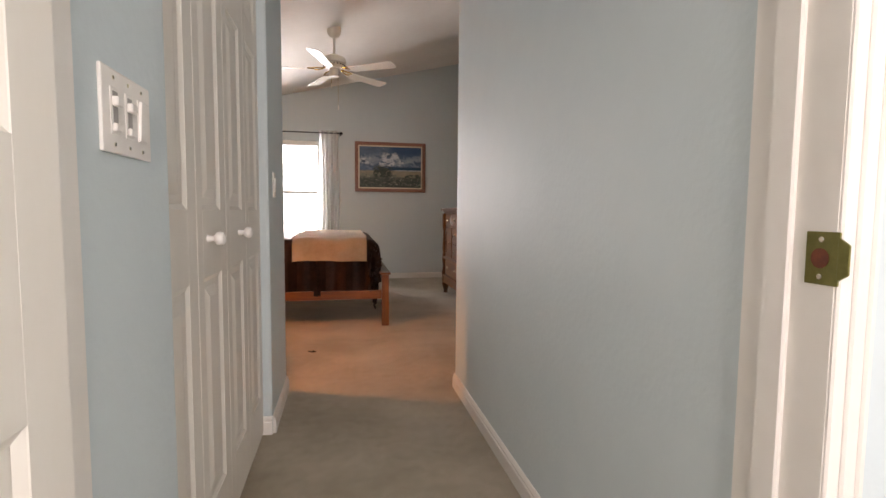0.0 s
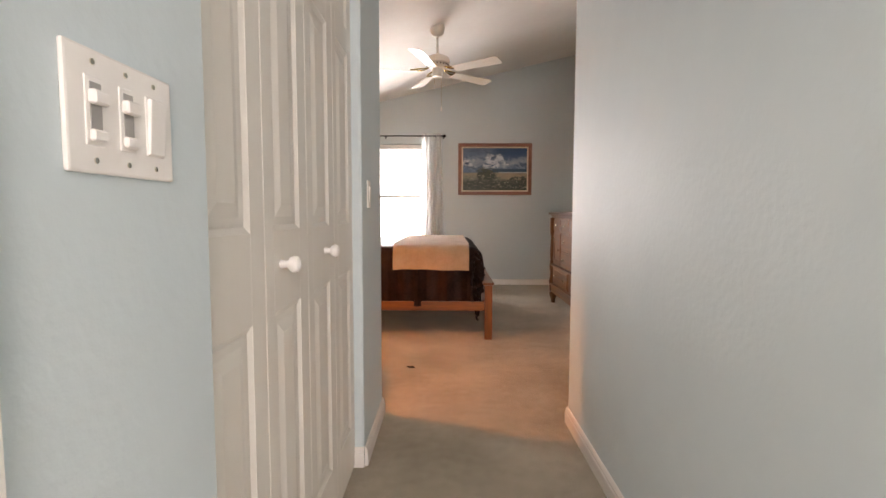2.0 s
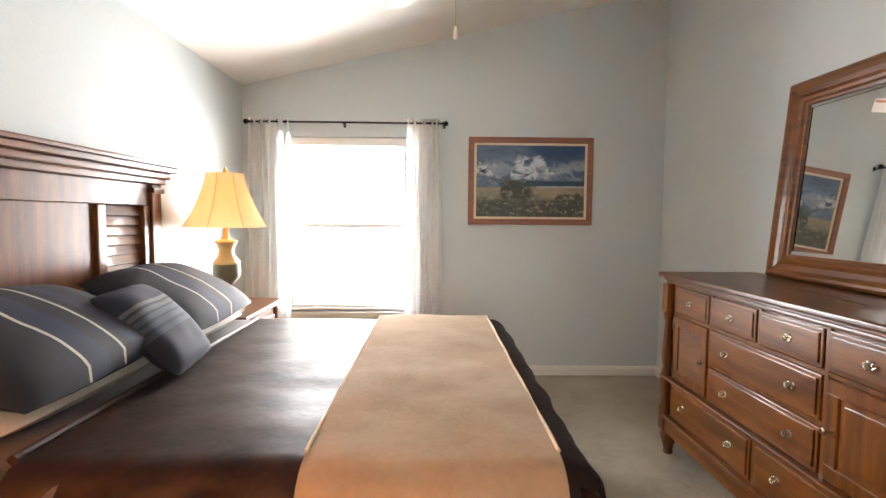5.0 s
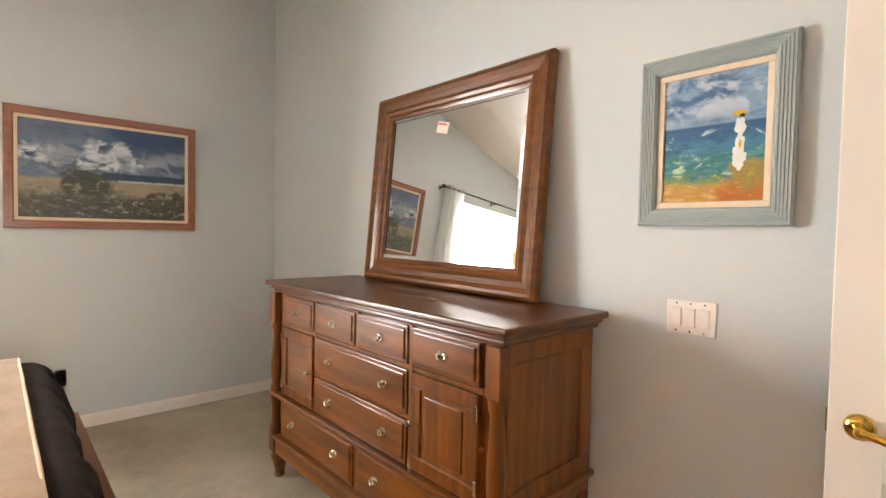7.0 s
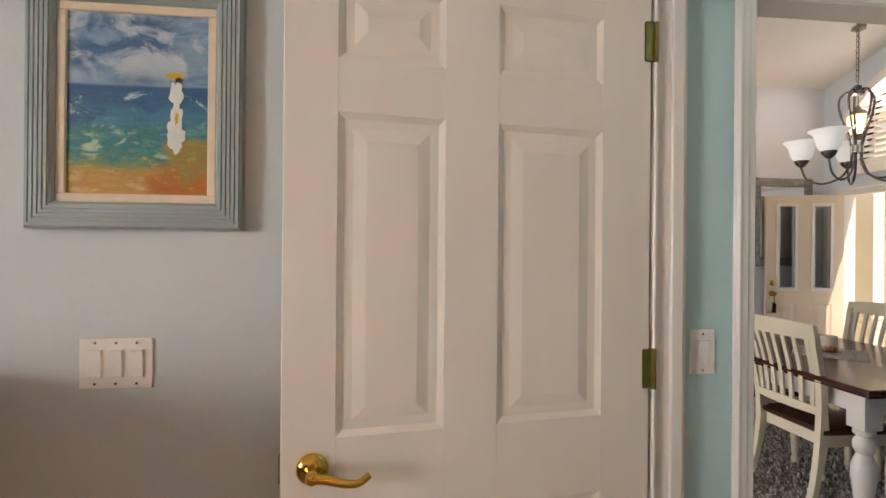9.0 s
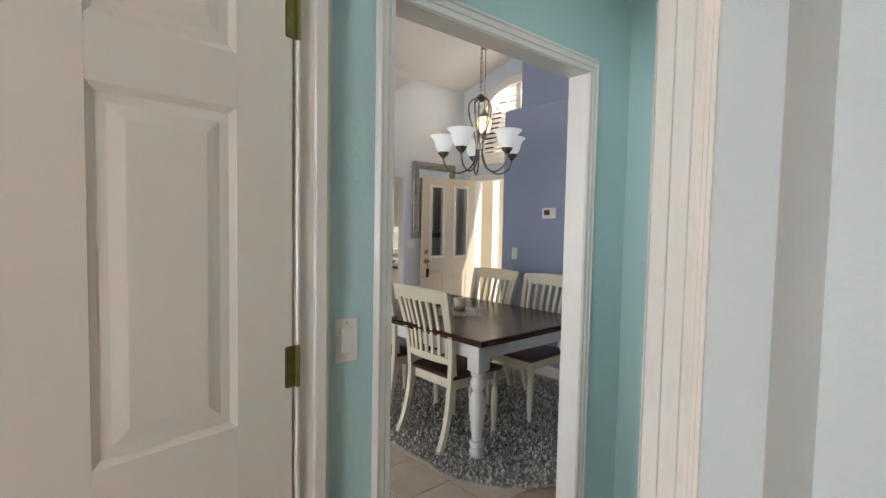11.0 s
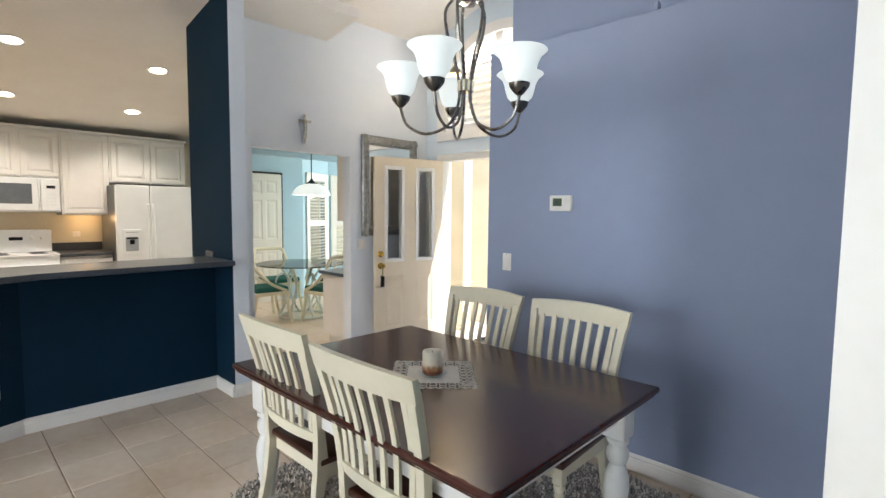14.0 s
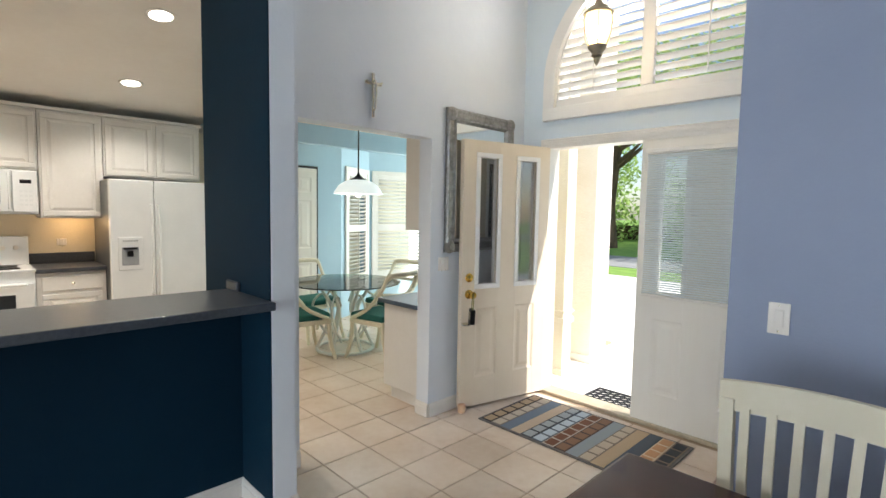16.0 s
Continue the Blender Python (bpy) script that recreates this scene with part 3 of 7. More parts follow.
bm = nb(-6, 4.5, 13.0, 13.05, -0.5, 6)
struct("backdrop_sky", bm, mat("bright_hazy_sky", "ffffff", 1.0, emit="f4faff", estr=4.5), "bright hazy daylight beyond the window", "backdrop")
bm = nb(-8, 6, 8.12, 13.0, -0.4, -0.2)
struct("ground_garden", bm, mat("garden_gravel", "d8d4c4", 0.9, col2="c4c4a8", scale=3), "pale sunlit garden ground", "ground")

# curtains on a black rod
rod = thing("curtain_rod", "black metal curtain rod with ball finials", "curtain rod", (0, YN - 0.08, 2.21))
part("rod", tube(bmesh.new(), [(-1.72, 0, 0), (-0.09, 0, 0)], 0.008, 10), M_BLACK, rod, smooth=True)
for x, sgn in ((-1.72, -1), (-0.09, 1)):
    mt = Matrix.Translation((x, 0, 0)) @ Matrix.Rotation(radians(90 * sgn), 4, 'Y')
    part("finial", lathe(bmesh.new(), [(0.008, 0), (0.011, 0.004), (0.011, 0.012), (0.015, 0.016), (0.022, 0.03), (0.02, 0.044), (0.008, 0.054), (0.0, 0.056)], 14, m=mt), M_BLACK, rod, smooth=True)
for x in (-1.74, -0.93, -0.07):
    bm = nb(x - 0.005, x + 0.005, 0.0, 0.078, -0.016, -0.008)
    B(bm, x - 0.01, x + 0.01, 0.074, 0.079, -0.03, 0.01)
    part("bracket", bm, M_BLACK, rod)

M_SHEER = mat("sheer_curtain", "fbfaf8", 0.85, col2="f4f2ef", scale=12, bump=0.3, bscale=300, trans=0.0, bdist=0.001)
nt = M_SHEER.node_tree
_tr = nt.nodes.new("ShaderNodeBsdfTranslucent")
_tr.inputs[0].default_value = hexcol("fbfbfa")
_mx = nt.nodes.new("ShaderNodeMixShader")
_mx.inputs[0].default_value = 0.58
nt.links.new(nt.nodes["Principled BSDF"].outputs[0], _mx.inputs[1])
nt.links.new(_tr.outputs[0], _mx.inputs[2])
nt.links.new(_mx.outputs[0], nt.nodes["Material Output"].inputs[0])


def curtain(x0, x1, folds, seed, label):
    c = thing("curtain", label, "curtain", (0, YN - 0.08, 0), group="sheer curtains at the bedroom window")
    bm = bmesh.new()
    nx, nz = folds * 8, 30
    rows = []
    for j in range(nz + 1):
        z = 2.245 - j * (2.245 - 0.02) / nz
        row = []
        for i in range(nx + 1):
            u = i / nx
            amp = 0.026 * (0.6 + 0.4 * j / nz)
            ph = seed + 0.35 * math.sin(z * 1.7 + seed)
            row.append(bm.verts.new((x0 + (x1 - x0) * u + 0.012 * math.sin(3 * z + 9 * u + seed), amp * math.sin(2 * math.pi * folds * u + ph) + 0.006 * math.sin(17 * u + 2 * z), z)))
        rows.append(row)
    for a, b in zip(rows, rows[1:]):
        for i in range(nx):
            bm.faces.new((a[i], a[i + 1], b[i + 1], b[i]))
    bmesh.ops.solidify(bm, geom=bm.faces[:], thickness=0.0015)
    part("panel", bm, M_SHEER, c, smooth=True)
    for k in range(folds):
        x = x0 + (x1 - x0) * (k + 0.5) / folds
        bm = bmesh.new()
        n = 16
        pts = [(x, 0.0 + 0.019 * math.cos(2 * math.pi * i / n), 2.21 + 0.019 * math.sin(2 * math.pi * i / n)) for i in range(n + 1)]
        part("grommet", tube(bm, pts, 0.003, 6), M_BLACK, c, smooth=True)


curtain(-1.74, -1.38, 5, 0.4, "sheer white curtain hanging from the black rod")
curtain(-0.40, -0.09, 5, 1.9, "gathered sheer white curtain hanging from the black rod")


def ramp_mat(name, stops, axis=2, lo=0.0, hi=1.0, noise_amt=0.08, noise_scale=6.0, constant=False, rough=0.6, bump=0.0, stretch=(1, 1, 1)):
    """Colours laid along one object axis, with a ragged edge between them."""
    m = bpy.data.materials.new(name)
    m.use_nodes = True
    n, l = m.node_tree.nodes, m.node_tree.links
    b = n["Principled BSDF"]
    b.inputs["Roughness"].default_value = rough
    tc, sep = n.new("ShaderNodeTexCoord"), n.new("ShaderNodeSeparateXYZ")
    l.new(tc.outputs["Object"], sep.inputs[0])
    mp = n.new("ShaderNodeMapping")
    mp.inputs["Scale"].default_value = stretch
    l.new(tc.outputs["Object"], mp.inputs[0])
    t = n.new("ShaderNodeTexNoise")
    t.inputs["Scale"].default_value, t.inputs["Detail"].default_value = noise_scale, 6
    l.new(mp.outputs[0], t.inputs[0])
    mr = n.new("ShaderNodeMapRange")
    mr.inputs[1].default_value, mr.inputs[2].default_value = lo, hi
    l.new(sep.outputs[axis], mr.inputs[0])
    ma = n.new("ShaderNodeMath")
    ma.operation = 'MULTIPLY_ADD'
    ma.inputs[1].default_value = noise_amt
    l.new(t.outputs[0], ma.inputs[0])
    l.new(mr.outputs[0], ma.inputs[2])
    r = n.new("ShaderNodeValToRGB")
    r.color_ramp.interpolation = 'CONSTANT' if constant else 'LINEAR'
    e = r.color_ramp.elements
    while len(e) > 1:
        e.remove(e[-1])
    e[0].position, e[0].color = stops[0][0], hexcol(stops[0][1])
    for p, c in stops[1:]:
        x = e.new(p)
        x.color = hexcol(c)
    l.new(ma.outputs[0], r.inputs[0])
    l.new(r.outputs[0], b.inputs["Base Color"])
    if bump:
        bp = n.new("ShaderNodeBump")
        bp.inputs["Strength"].default_value, bp.inputs["Distance"].default_value = bump, 0.002
        l.new(t.outputs[0], bp.inputs["Height"])
        l.new(bp.outputs[0], b.inputs["Normal"])
    MATS[name] = m
    return m


def mitre_frame(W, H, prof, material, parent, names="frame_rail"):
    """Four mitred rails: profile of (distance inwards, standing off)."""
    for k in range(4):
        bm = bmesh.new()
        L, T = (W, H) if k % 2 == 0 else (H, W)
        a, b = [], []
        for d, s in prof:
            a.append((-L / 2 + d, -s, -T / 2 + d))
            b.append((L / 2 - d, -s, -T / 2 + d))
        R = Matrix.Translation((0, 0, H / 2)) @ Matrix.Rotation(radians(-90 * k), 4, 'Y')
        va = [bm.verts.new(R @ Vector(p)) for p in a]
        vb = [bm.verts.new(R @ Vector(p)) for p in b]
        n = len(prof)
        for i in range(n):
            bm.faces.new((va[i], va[(i + 1) % n], vb[(i + 1) % n], vb[i]))
        part(names, bm, material, parent)


def picture(name, label, w, h, fw, mframe, mliner, mcanvas, steps=3):
    """Framed painting in local coordinates: x across, z up from its lower edge, front towards -y."""
    p = thing(name, label, "painting")
    prof = [(0, 0.0), (0.0, 0.024), (fw * 0.08, 0.03)]
    for i in range(steps):
        f = 0.1 + 0.8 * i / steps
        prof += [(fw * f, 0.034), (fw * (f + 0.5 / steps), 0.034), (fw * (f + 0.55 / steps), 0.030), (fw * (f + 0.72 / steps), 0.030)]
    prof += [(fw * 0.95, 0.026), (fw, 0.02), (fw, 0.0)]
    mitre_frame(w, h, prof, mframe, p)
    a, l = fw, 0.02
    for x0, x1, z0, z1 in ((-w / 2 + a, w / 2 - a, a, a + l), (-w / 2 + a, w / 2 - a, h - a - l, h - a), (-w / 2 + a, -w / 2 + a + l, a + l, h - a - l), (w / 2 - a - l, w / 2 - a, a + l, h - a - l)):
        part("liner", nb(x0, x1, -0.019, -0.002, z0, z1, 0.002, 1), mliner, p)
    i = fw + 0.02
    part("canvas", nb(-w / 2 + i, w / 2 - i, -0.012, -0.004, i, h - i), mcanvas, p)
    return p


M_PINKW = wood("rosy_frame_wood", "8a5a48", "a8745e", 0.45, 0.1, axis=0)
M_LINER = mat("linen_liner", "e8d8c0", 0.8, col2="dccbb2", scale=30)


def painted(name, layers, size, rough=0.5, bump=0.5, grain=(7, 16)):
    """Layers of brushed paint, one over the other. Each is (colours, bottom, top, soft, ragged, noise scale, cover, left, right): it fills the
    height from bottom to top and the width from left to right with a ragged edge, where its own noise rises over cover."""
    m = bpy.data.materials.new(name)
    m.use_nodes = True
    n, l = m.node_tree.nodes, m.node_tree.links
    b = n["Principled BSDF"]
    b.inputs["Roughness"].default_value = rough
    tc, sep = n.new("ShaderNodeTexCoord"), n.new("ShaderNodeSeparateXYZ")
    l.new(tc.outputs["Object"], sep.inputs[0])

    def calc(op, a, c, d=None):
        k = n.new("ShaderNodeMath")
        k.operation = op
        k.use_clamp = op == 'MULTIPLY'
        for i, v in enumerate((a, c) if d is None else (a, c, d)):
            if isinstance(v, (int, float)):
                k.inputs[i].default_value = v
            else:
                l.new(v, k.inputs[i])
        return k.outputs[0]

    def blur(scale, stretch, seed):
        mp = n.new("ShaderNodeMapping")
        mp.inputs["Scale"].default_value = stretch
        mp.inputs["Location"].default_value = (seed * 1.7, seed, seed * 0.6)
        l.new(tc.outputs["Object"], mp.inputs[0])
        t = n.new("ShaderNodeTexNoise")
        t.inputs["Scale"].default_value, t.inputs["Detail"].default_value, t.inputs["Roughness"].default_value = scale, 6, 0.6
        t.inputs["Distortion"].default_value = 0.5
        l.new(mp.outputs[0], t.inputs[0])
        return t.outputs[0]

    def step(v, lo, hi):
        r = n.new("ShaderNodeMapRange")
        r.interpolation_type = 'SMOOTHSTEP'
        l.new(v, r.inputs[0])
        r.inputs[1].default_value, r.inputs[2].default_value = lo, hi
        return r.outputs[0]

    col = None
    w, h = size
    for i, (cols, z0, z1, soft, ragged, scale, cover, x0, x1) in enumerate(layers):
        tone = n.new("ShaderNodeValToRGB")
        e = tone.color_ramp.elements
        e[0].position, e[1].position = 0.3, 0.7
        e[0].color, e[1].color = hexcol(cols[0]), hexcol(cols[-1])
        if len(cols) == 3:
            e.new(0.5).color = hexcol(cols[1])
        l.new(blur(scale, (1, 1, grain[1] / grain[0]), 3 + i), tone.inputs[0])
        if col is None:
            col = tone.outputs[0]
            continue
        edge = blur(scale * 0.8, (1, 1, 1), 11 + i)
        zz = calc('MULTIPLY_ADD', calc('SUBTRACT', edge, 0.5), ragged * h, sep.outputs[2])
        xx = calc('MULTIPLY_ADD', calc('SUBTRACT', edge, 0.5), ragged * w * 1.5, sep.outputs[0])
        mask = calc('MULTIPLY', step(zz, (z0 - soft) * h, (z0 + soft) * h), calc('SUBTRACT', 1.0, step(zz, (z1 - soft) * h, (z1 + soft) * h)))
        mask = calc('MULTIPLY', mask, calc('MULTIPLY', step(xx, (x0 - 0.5 - soft) * w, (x0 - 0.5 + soft) * w), calc('SUBTRACT', 1.0, step(xx, (x1 - 0.5 - soft) * w, (x1 - 0.5 + soft) * w))))
        if cover:
            mask = calc('MULTIPLY', mask, step(blur(scale, (1, 1, 1.5), 23 + i), cover - 0.06, cover + 0.08))
        mx = n.new("ShaderNodeMix")
        mx.data_type = 'RGBA'
        l.new(mask, mx.inputs[0])
        l.new(col, mx.inputs[6])
        l.new(tone.outputs[0], mx.inputs[7])
        col = mx.outputs[2]
    l.new(col, b.inputs["Base Color"])
    bp = n.new("ShaderNodeBump")
    bp.inputs["Strength"].default_value, bp.inputs["Distance"].default_value = bump, 0.002
    l.new(blur(60, (1, 1, 1), 5), bp.inputs["Height"])
    l.new(bp.outputs[0], b.inputs["Normal"])
    return m


beach = painted("painted_beach", [
    (("3f536c", "5a7088", "33465f"), 0, 1, 0, 0, 3.0, 0, 0, 1),
    (("2f4f74", "27456a"), 0.72, 1.3, 0.10, 0.2, 4.0, 0, 0.5, 1.3),
    (("7c8c9e", "98a4b0"), 0.50, 0.70, 0.07, 0.25, 7.0, 0.47, -0.3, 1.3),
    (("d5d8da", "b9c2cc"), 0.56, 0.78, 0.03, 0.30, 9.0, 0.46, 0.38, 0.68),
    (("d0d4d6", "aeb8c2"), 0.56, 0.68, 0.03, 0.25, 11.0, 0.44, 0.02, 0.20),
    (("1f3c52", "2b4f66"), 0.44, 0.505, 0.006, 0.01, 20.0, 0, 0.46, 1.3),
    (("cfd2cc", "9fb0b4"), 0.425, 0.445, 0.006, 0.03, 30.0, 0, 0.55, 1.3),
    (("8f8570", "ab9c82"), -0.3, 0.43, 0.02, 0.05, 12.0, 0, -0.3, 1.3),
    (("6e7166", "8d8a78", "5a6058"), -0.3, 0.40, 0.06, 0.16, 13.0, 0, -0.3, 0.60),
    (("5b6156", "3f463d", "77776a"), -0.3, 0.30, 0.05, 0.18, 18.0, 0.34, -0.3, 1.3),
    (("34382f", "4c5346"), 0.30, 0.52, 0.03, 0.14, 20.0, 0.40, 0.27, 0.52),
    (("3c4138", "565b4c"), 0.22, 0.36, 0.02, 0.12, 22.0, 0.46, 0.72, 1.05),
    (("98968a", "a8a694"), 0.04, 0.34, 0.04, 0.2, 20.0, 0.62, -0.3, 1.3),
    (("3a3c38", "55544c"), -0.3, 0.10, 0.05, 0.12, 16.0, 0.42, -0.3, 1.3),
], (1.09, 0.76))
pic = picture("painting", "beach dunes painting in a rosy wooden frame", 1.09, 0.76, 0.05, M_PINKW, M_LINER, beach)
pic.matrix_world = pose(0.69, YN - 0.004, 1.352)


def dab(parent, name, material, cx, cz, rx, rz, y, seed, n=26):
    """A ragged flat patch of paint on a canvas."""
    bm = bmesh.new()
    rnd = random.Random(seed)
    ring = []
    for i in range(n):
        a = 2 * math.pi * i / n
        k = 1 + 0.28 * (rnd.random() - 0.5) + 0.14 * math.sin(5 * a + seed)
        ring.append(bm.verts.new((cx + rx * k * math.cos(a), y, cz + rz * k * math.sin(a))))
    back = [bm.verts.new((v.co.x, y + 0.0004, v.co.z)) for v in ring]
    bm.faces.new(ring)
    for i in range(n):
        bm.faces.new((ring[i], ring[(i + 1) % n], back[(i + 1) % n], back[i]))
    return part(name, bm, material, parent)


M_GREENF = mat("grey_green_frame", "a4b0ae", 0.5, col2="98a6a4", scale=9, bump=0.2, bscale=90)
sea = painted("painted_sea", [
    (("4f7ea6", "7f9fb8", "3a6894"), 0, 1, 0, 0, 6.0, 0, 0, 1),
    (("a9b9c6", "c3cdd2"), 0.62, 1.2, 0.08, 0.3, 8.0, 0.46, -0.3, 1.3),
    (("2c567e", "4a779c"), 0.64, 0.86, 0.06, 0.3, 9.0, 0.50, -0.3, 0.62),
    (("1d4f78", "2a668c"), -0.3, 0.575, 0.008, 0.01, 14.0, 0, -0.3, 1.3),
    (("3f86a4", "2a6f8e"), -0.3, 0.49, 0.04, 0.10, 16.0, 0.44, -0.3, 1.3),
    (("9fc4cc", "c4d8d8"), 0.36, 0.55, 0.02, 0.10, 20.0, 0.61, -0.3, 1.3),
    (("2f8a86", "1f6f74", "5aa594"), -0.3, 0.42, 0.03, 0.10, 18.0, 0.36, -0.3, 1.3),
    (("8fb8a0", "b9cfb0"), 0.24, 0.42, 0.02, 0.10, 24.0, 0.60, -0.3, 1.3),
    (("5f7f4c", "7c8f50"), 0.20, 0.29, 0.03, 0.12, 22.0, 0.44, -0.3, 1.3),
    (("c79a4a", "b8843a", "d8b878"), -0.3, 0.245, 0.02, 0.08, 14.0, 0, -0.3, 1.3),
    (("a88a44", "8f7f40", "b58a3c"), -0.3, 0.36, 0.02, 0.10, 16.0, 0, 0.62, 1.3),
    (("c06f22", "a8601c"), 0.12, 0.24, 0.04, 0.12, 14.0, 0.45, 0.55, 0.92),
    (("5f7038", "d8c23c"), 0.17, 0.30, 0.02, 0.14, 34.0, 0.58, -0.3, 1.3),
], (0.475, 0.585), grain=(6, 22))
pic2 = picture("painting", "seascape painting with plain figure in a grey-green ribbed frame", 0.475, 0.585, 0.062, M_GREENF, M_LINER, sea, 5)
pic2.matrix_world = pose(XE - 0.004, 4.495, 1.417, 0, 0, -90)
M_PW = mat("paint_white", "e9ece4", 0.5, col2="d3dcd8", scale=30)
M_PY = mat("paint_yellow", "d9b82e", 0.5, col2="c39d22", scale=30)
dab(pic2, "paint_patch", M_PW, 0.082, 0.222, 0.020, 0.042, -0.0128, 8)
dab(pic2, "paint_patch", M_PW, 0.084, 0.262, 0.013, 0.040, -0.0134, 12)
dab(pic2, "paint_patch", M_PW, 0.084, 0.318, 0.016, 0.030, -0.0140, 9)
dab(pic2, "paint_patch", M_PY, 0.080, 0.362, 0.019, 0.008, -0.0146, 10)
dab(pic2, "paint_patch", mat("paint_umber", "3a2a1c", 0.5, col2="2a2018", scale=30), 0.089, 0.352, 0.008, 0.006, -0.0150, 14)
dab(pic2, "paint_patch", M_PY, 0.085, 0.262, 0.004, 0.014, -0.0150, 11)



# switch plates
def wall_plate(name, label, gangs, loc, rz, rocker=True, w1=0.046, h=0.118, outer=0.024, group=""):
    """Local: x across, z up, front towards -y."""
    w = gangs * w1 + outer
    p = thing(name, label, "light switch", loc, rz, group)
    bm = nb(-w / 2, w / 2, -0.006, 0, -h / 2, h / 2, 0.003, 2)
    part("plate", bm, M_PLATE, p)
    for g in range(gangs):
        cx = (g - (gangs - 1) / 2) * w1
        toggles = rocker if isinstance(rocker, bool) else rocker[g]
        if toggles:
            part("rocker_frame", nb(cx - 0.017, cx + 0.017, -0.0075, -0.005, -0.034, 0.034, 0.001, 1), M_PLATE, p)
            bm = bmesh.new()
            B(bm, cx - 0.0155, cx + 0.0155, -0.0115, -0.006, -0.032, 0.032, 0.002, 2, m=Matrix.Rotation(radians(3), 4, 'X'))
            part("rocker", bm, M_PLATE, p)
        else:
            bm = nb(cx - 0.013, cx + 0.013, -0.007, -0.005, -0.034, 0.034, 0.001, 1)
            part("slide_frame", bm, M_PLATE, p)
            part("slide_track", nb(cx - 0.007, cx + 0.009, -0.0078, -0.0065, -0.028, 0.028), mat("switch_slot", "a7a39e", 0.5), p)
            part("toggle", nb(cx - 0.011, cx + 0.011, -0.016, -0.007, 0.006, 0.02, 0.002, 1), M_PLATE, p)
            part("slide", nb(cx - 0.010, cx + 0.010, -0.013, -0.007, -0.03, -0.018, 0.002, 1), M_PLATE, p)
        for z in (-0.048, 0.048):
            mt = Matrix.Translation((cx, -0.006, z)) @ Matrix.Rotation(radians(90), 4, 'X')
            part("screw", lathe(bmesh.new(), [(0.0032, 0), (0.003, 0.001), (0.0, 0.0014)], 8, m=mt), M_NICKEL, p)
    return p


wall_plate("light_switch", "white triple switch plate with dimmer slides on the hall wall", 3, (-0.36, 1.085, 1.185), 90, rocker=(False, False, True), h=0.122, w1=0.05)
wall_plate("light_switch", "single white rocker switch on the hall wall", 1, (-0.36, 2.735, 1.167), 90)
wall_plate("light_switch", "white triple rocker switch plate beside the bedroom door", 3, (XE, 4.545, 1.103), -90)
wall_plate("light_switch", "single white rocker switch on the aqua wall", 1, (1.855, 3.085, 1.112), -90, h=0.12)

# closet doors
closet = thing("bifold_closet_door", "white four-leaf bifold closet doors with raised panels", "closet door", (-0.415, 1.274, 0.012), 90)
for k in range(4):
    panel_leaf(closet, 0.3245, 2.02, 0.03, [(0.056, 0.248)], [(0.19, 0.845), (1.032, 1.685), (1.78, 1.93)], M_DOOR, slab="leaf", at=(0.3255 * k, 0, 0))
for y in (0.425, 0.842):
    mt = Matrix.Translation((y, -0.015, 0.952)) @ Matrix.Rotation(radians(90), 4, 'X')
    part("knob", lathe(bmesh.new(), [(0.011, 0), (0.009, 0.01), (0.009, 0.018), (0.017, 0.024), (0.020, 0.034), (0.017, 0.043), (0.008, 0.048), (0.0, 0.049)], 18, m=mt), M_PLATE, closet, "white ceramic knob", True)

ROWS6 = [(0.22, 0.78), (0.965, 1.655), (1.77, 1.93)]
BATH6 = [(0.22, 0.82), (1.10, 1.655), (1.77, 1.93)]
bath_door = thing("door_1", "white six-panel bathroom door standing open", "door", (-0.345, 0.835, 0.012), -92, kind="structure")
panel_leaf(bath_door, 0.81, 2.03, 0.035, [(0.075, 0.345), (0.465, 0.735)], BATH6, M_DOOR)
strike = thing("strike_plate", "dull brass strike plate let into the white jamb", "strike plate", (0.603, 0.775, 0.985), 90)
bm = nb(-0.028, 0.020, -0.002, 0.001, -0.034, 0.034, 0.001, 1)
B(bm, 0.018, 0.034, -0.003, 0.0, -0.028, 0.028, 0.001, 1)
for v in bm.verts:
    if v.co.x > 0.02:
        v.co.z *= 1 - 0.35 * (v.co.x - 0.02) / 0.014
part("plate", bm, M_OLDBRASS, strike)
strike.matrix_world = pose(0.603, 0.768, 0.985, 0, 0, -90) @ Matrix.Diagonal((1.0, 1, 1.05, 1))
mt = Matrix.Translation((-0.006, -0.0022, 0)) @ Matrix.Rotation(radians(90), 4, 'X')
part("bolt_hole", lathe(bmesh.new(), [(0.013, 0), (0.013, 0.0006), (0.0, 0.0006)], 16, m=mt), mat("rusty_hole", "7a3a1c", 0.7, col2="4c2412", scale=60), strike)
for z in (-0.024, 0.024):
    mt = Matrix.Translation((-0.006, -0.002, z)) @ Matrix.Rotation(radians(90), 4, 'X')
    part("screw", lathe(bmesh.new(), [(0.004, 0), (0.003, 0.001), (0.0, 0.0012)], 10, m=mt), M_NICKEL, strike)


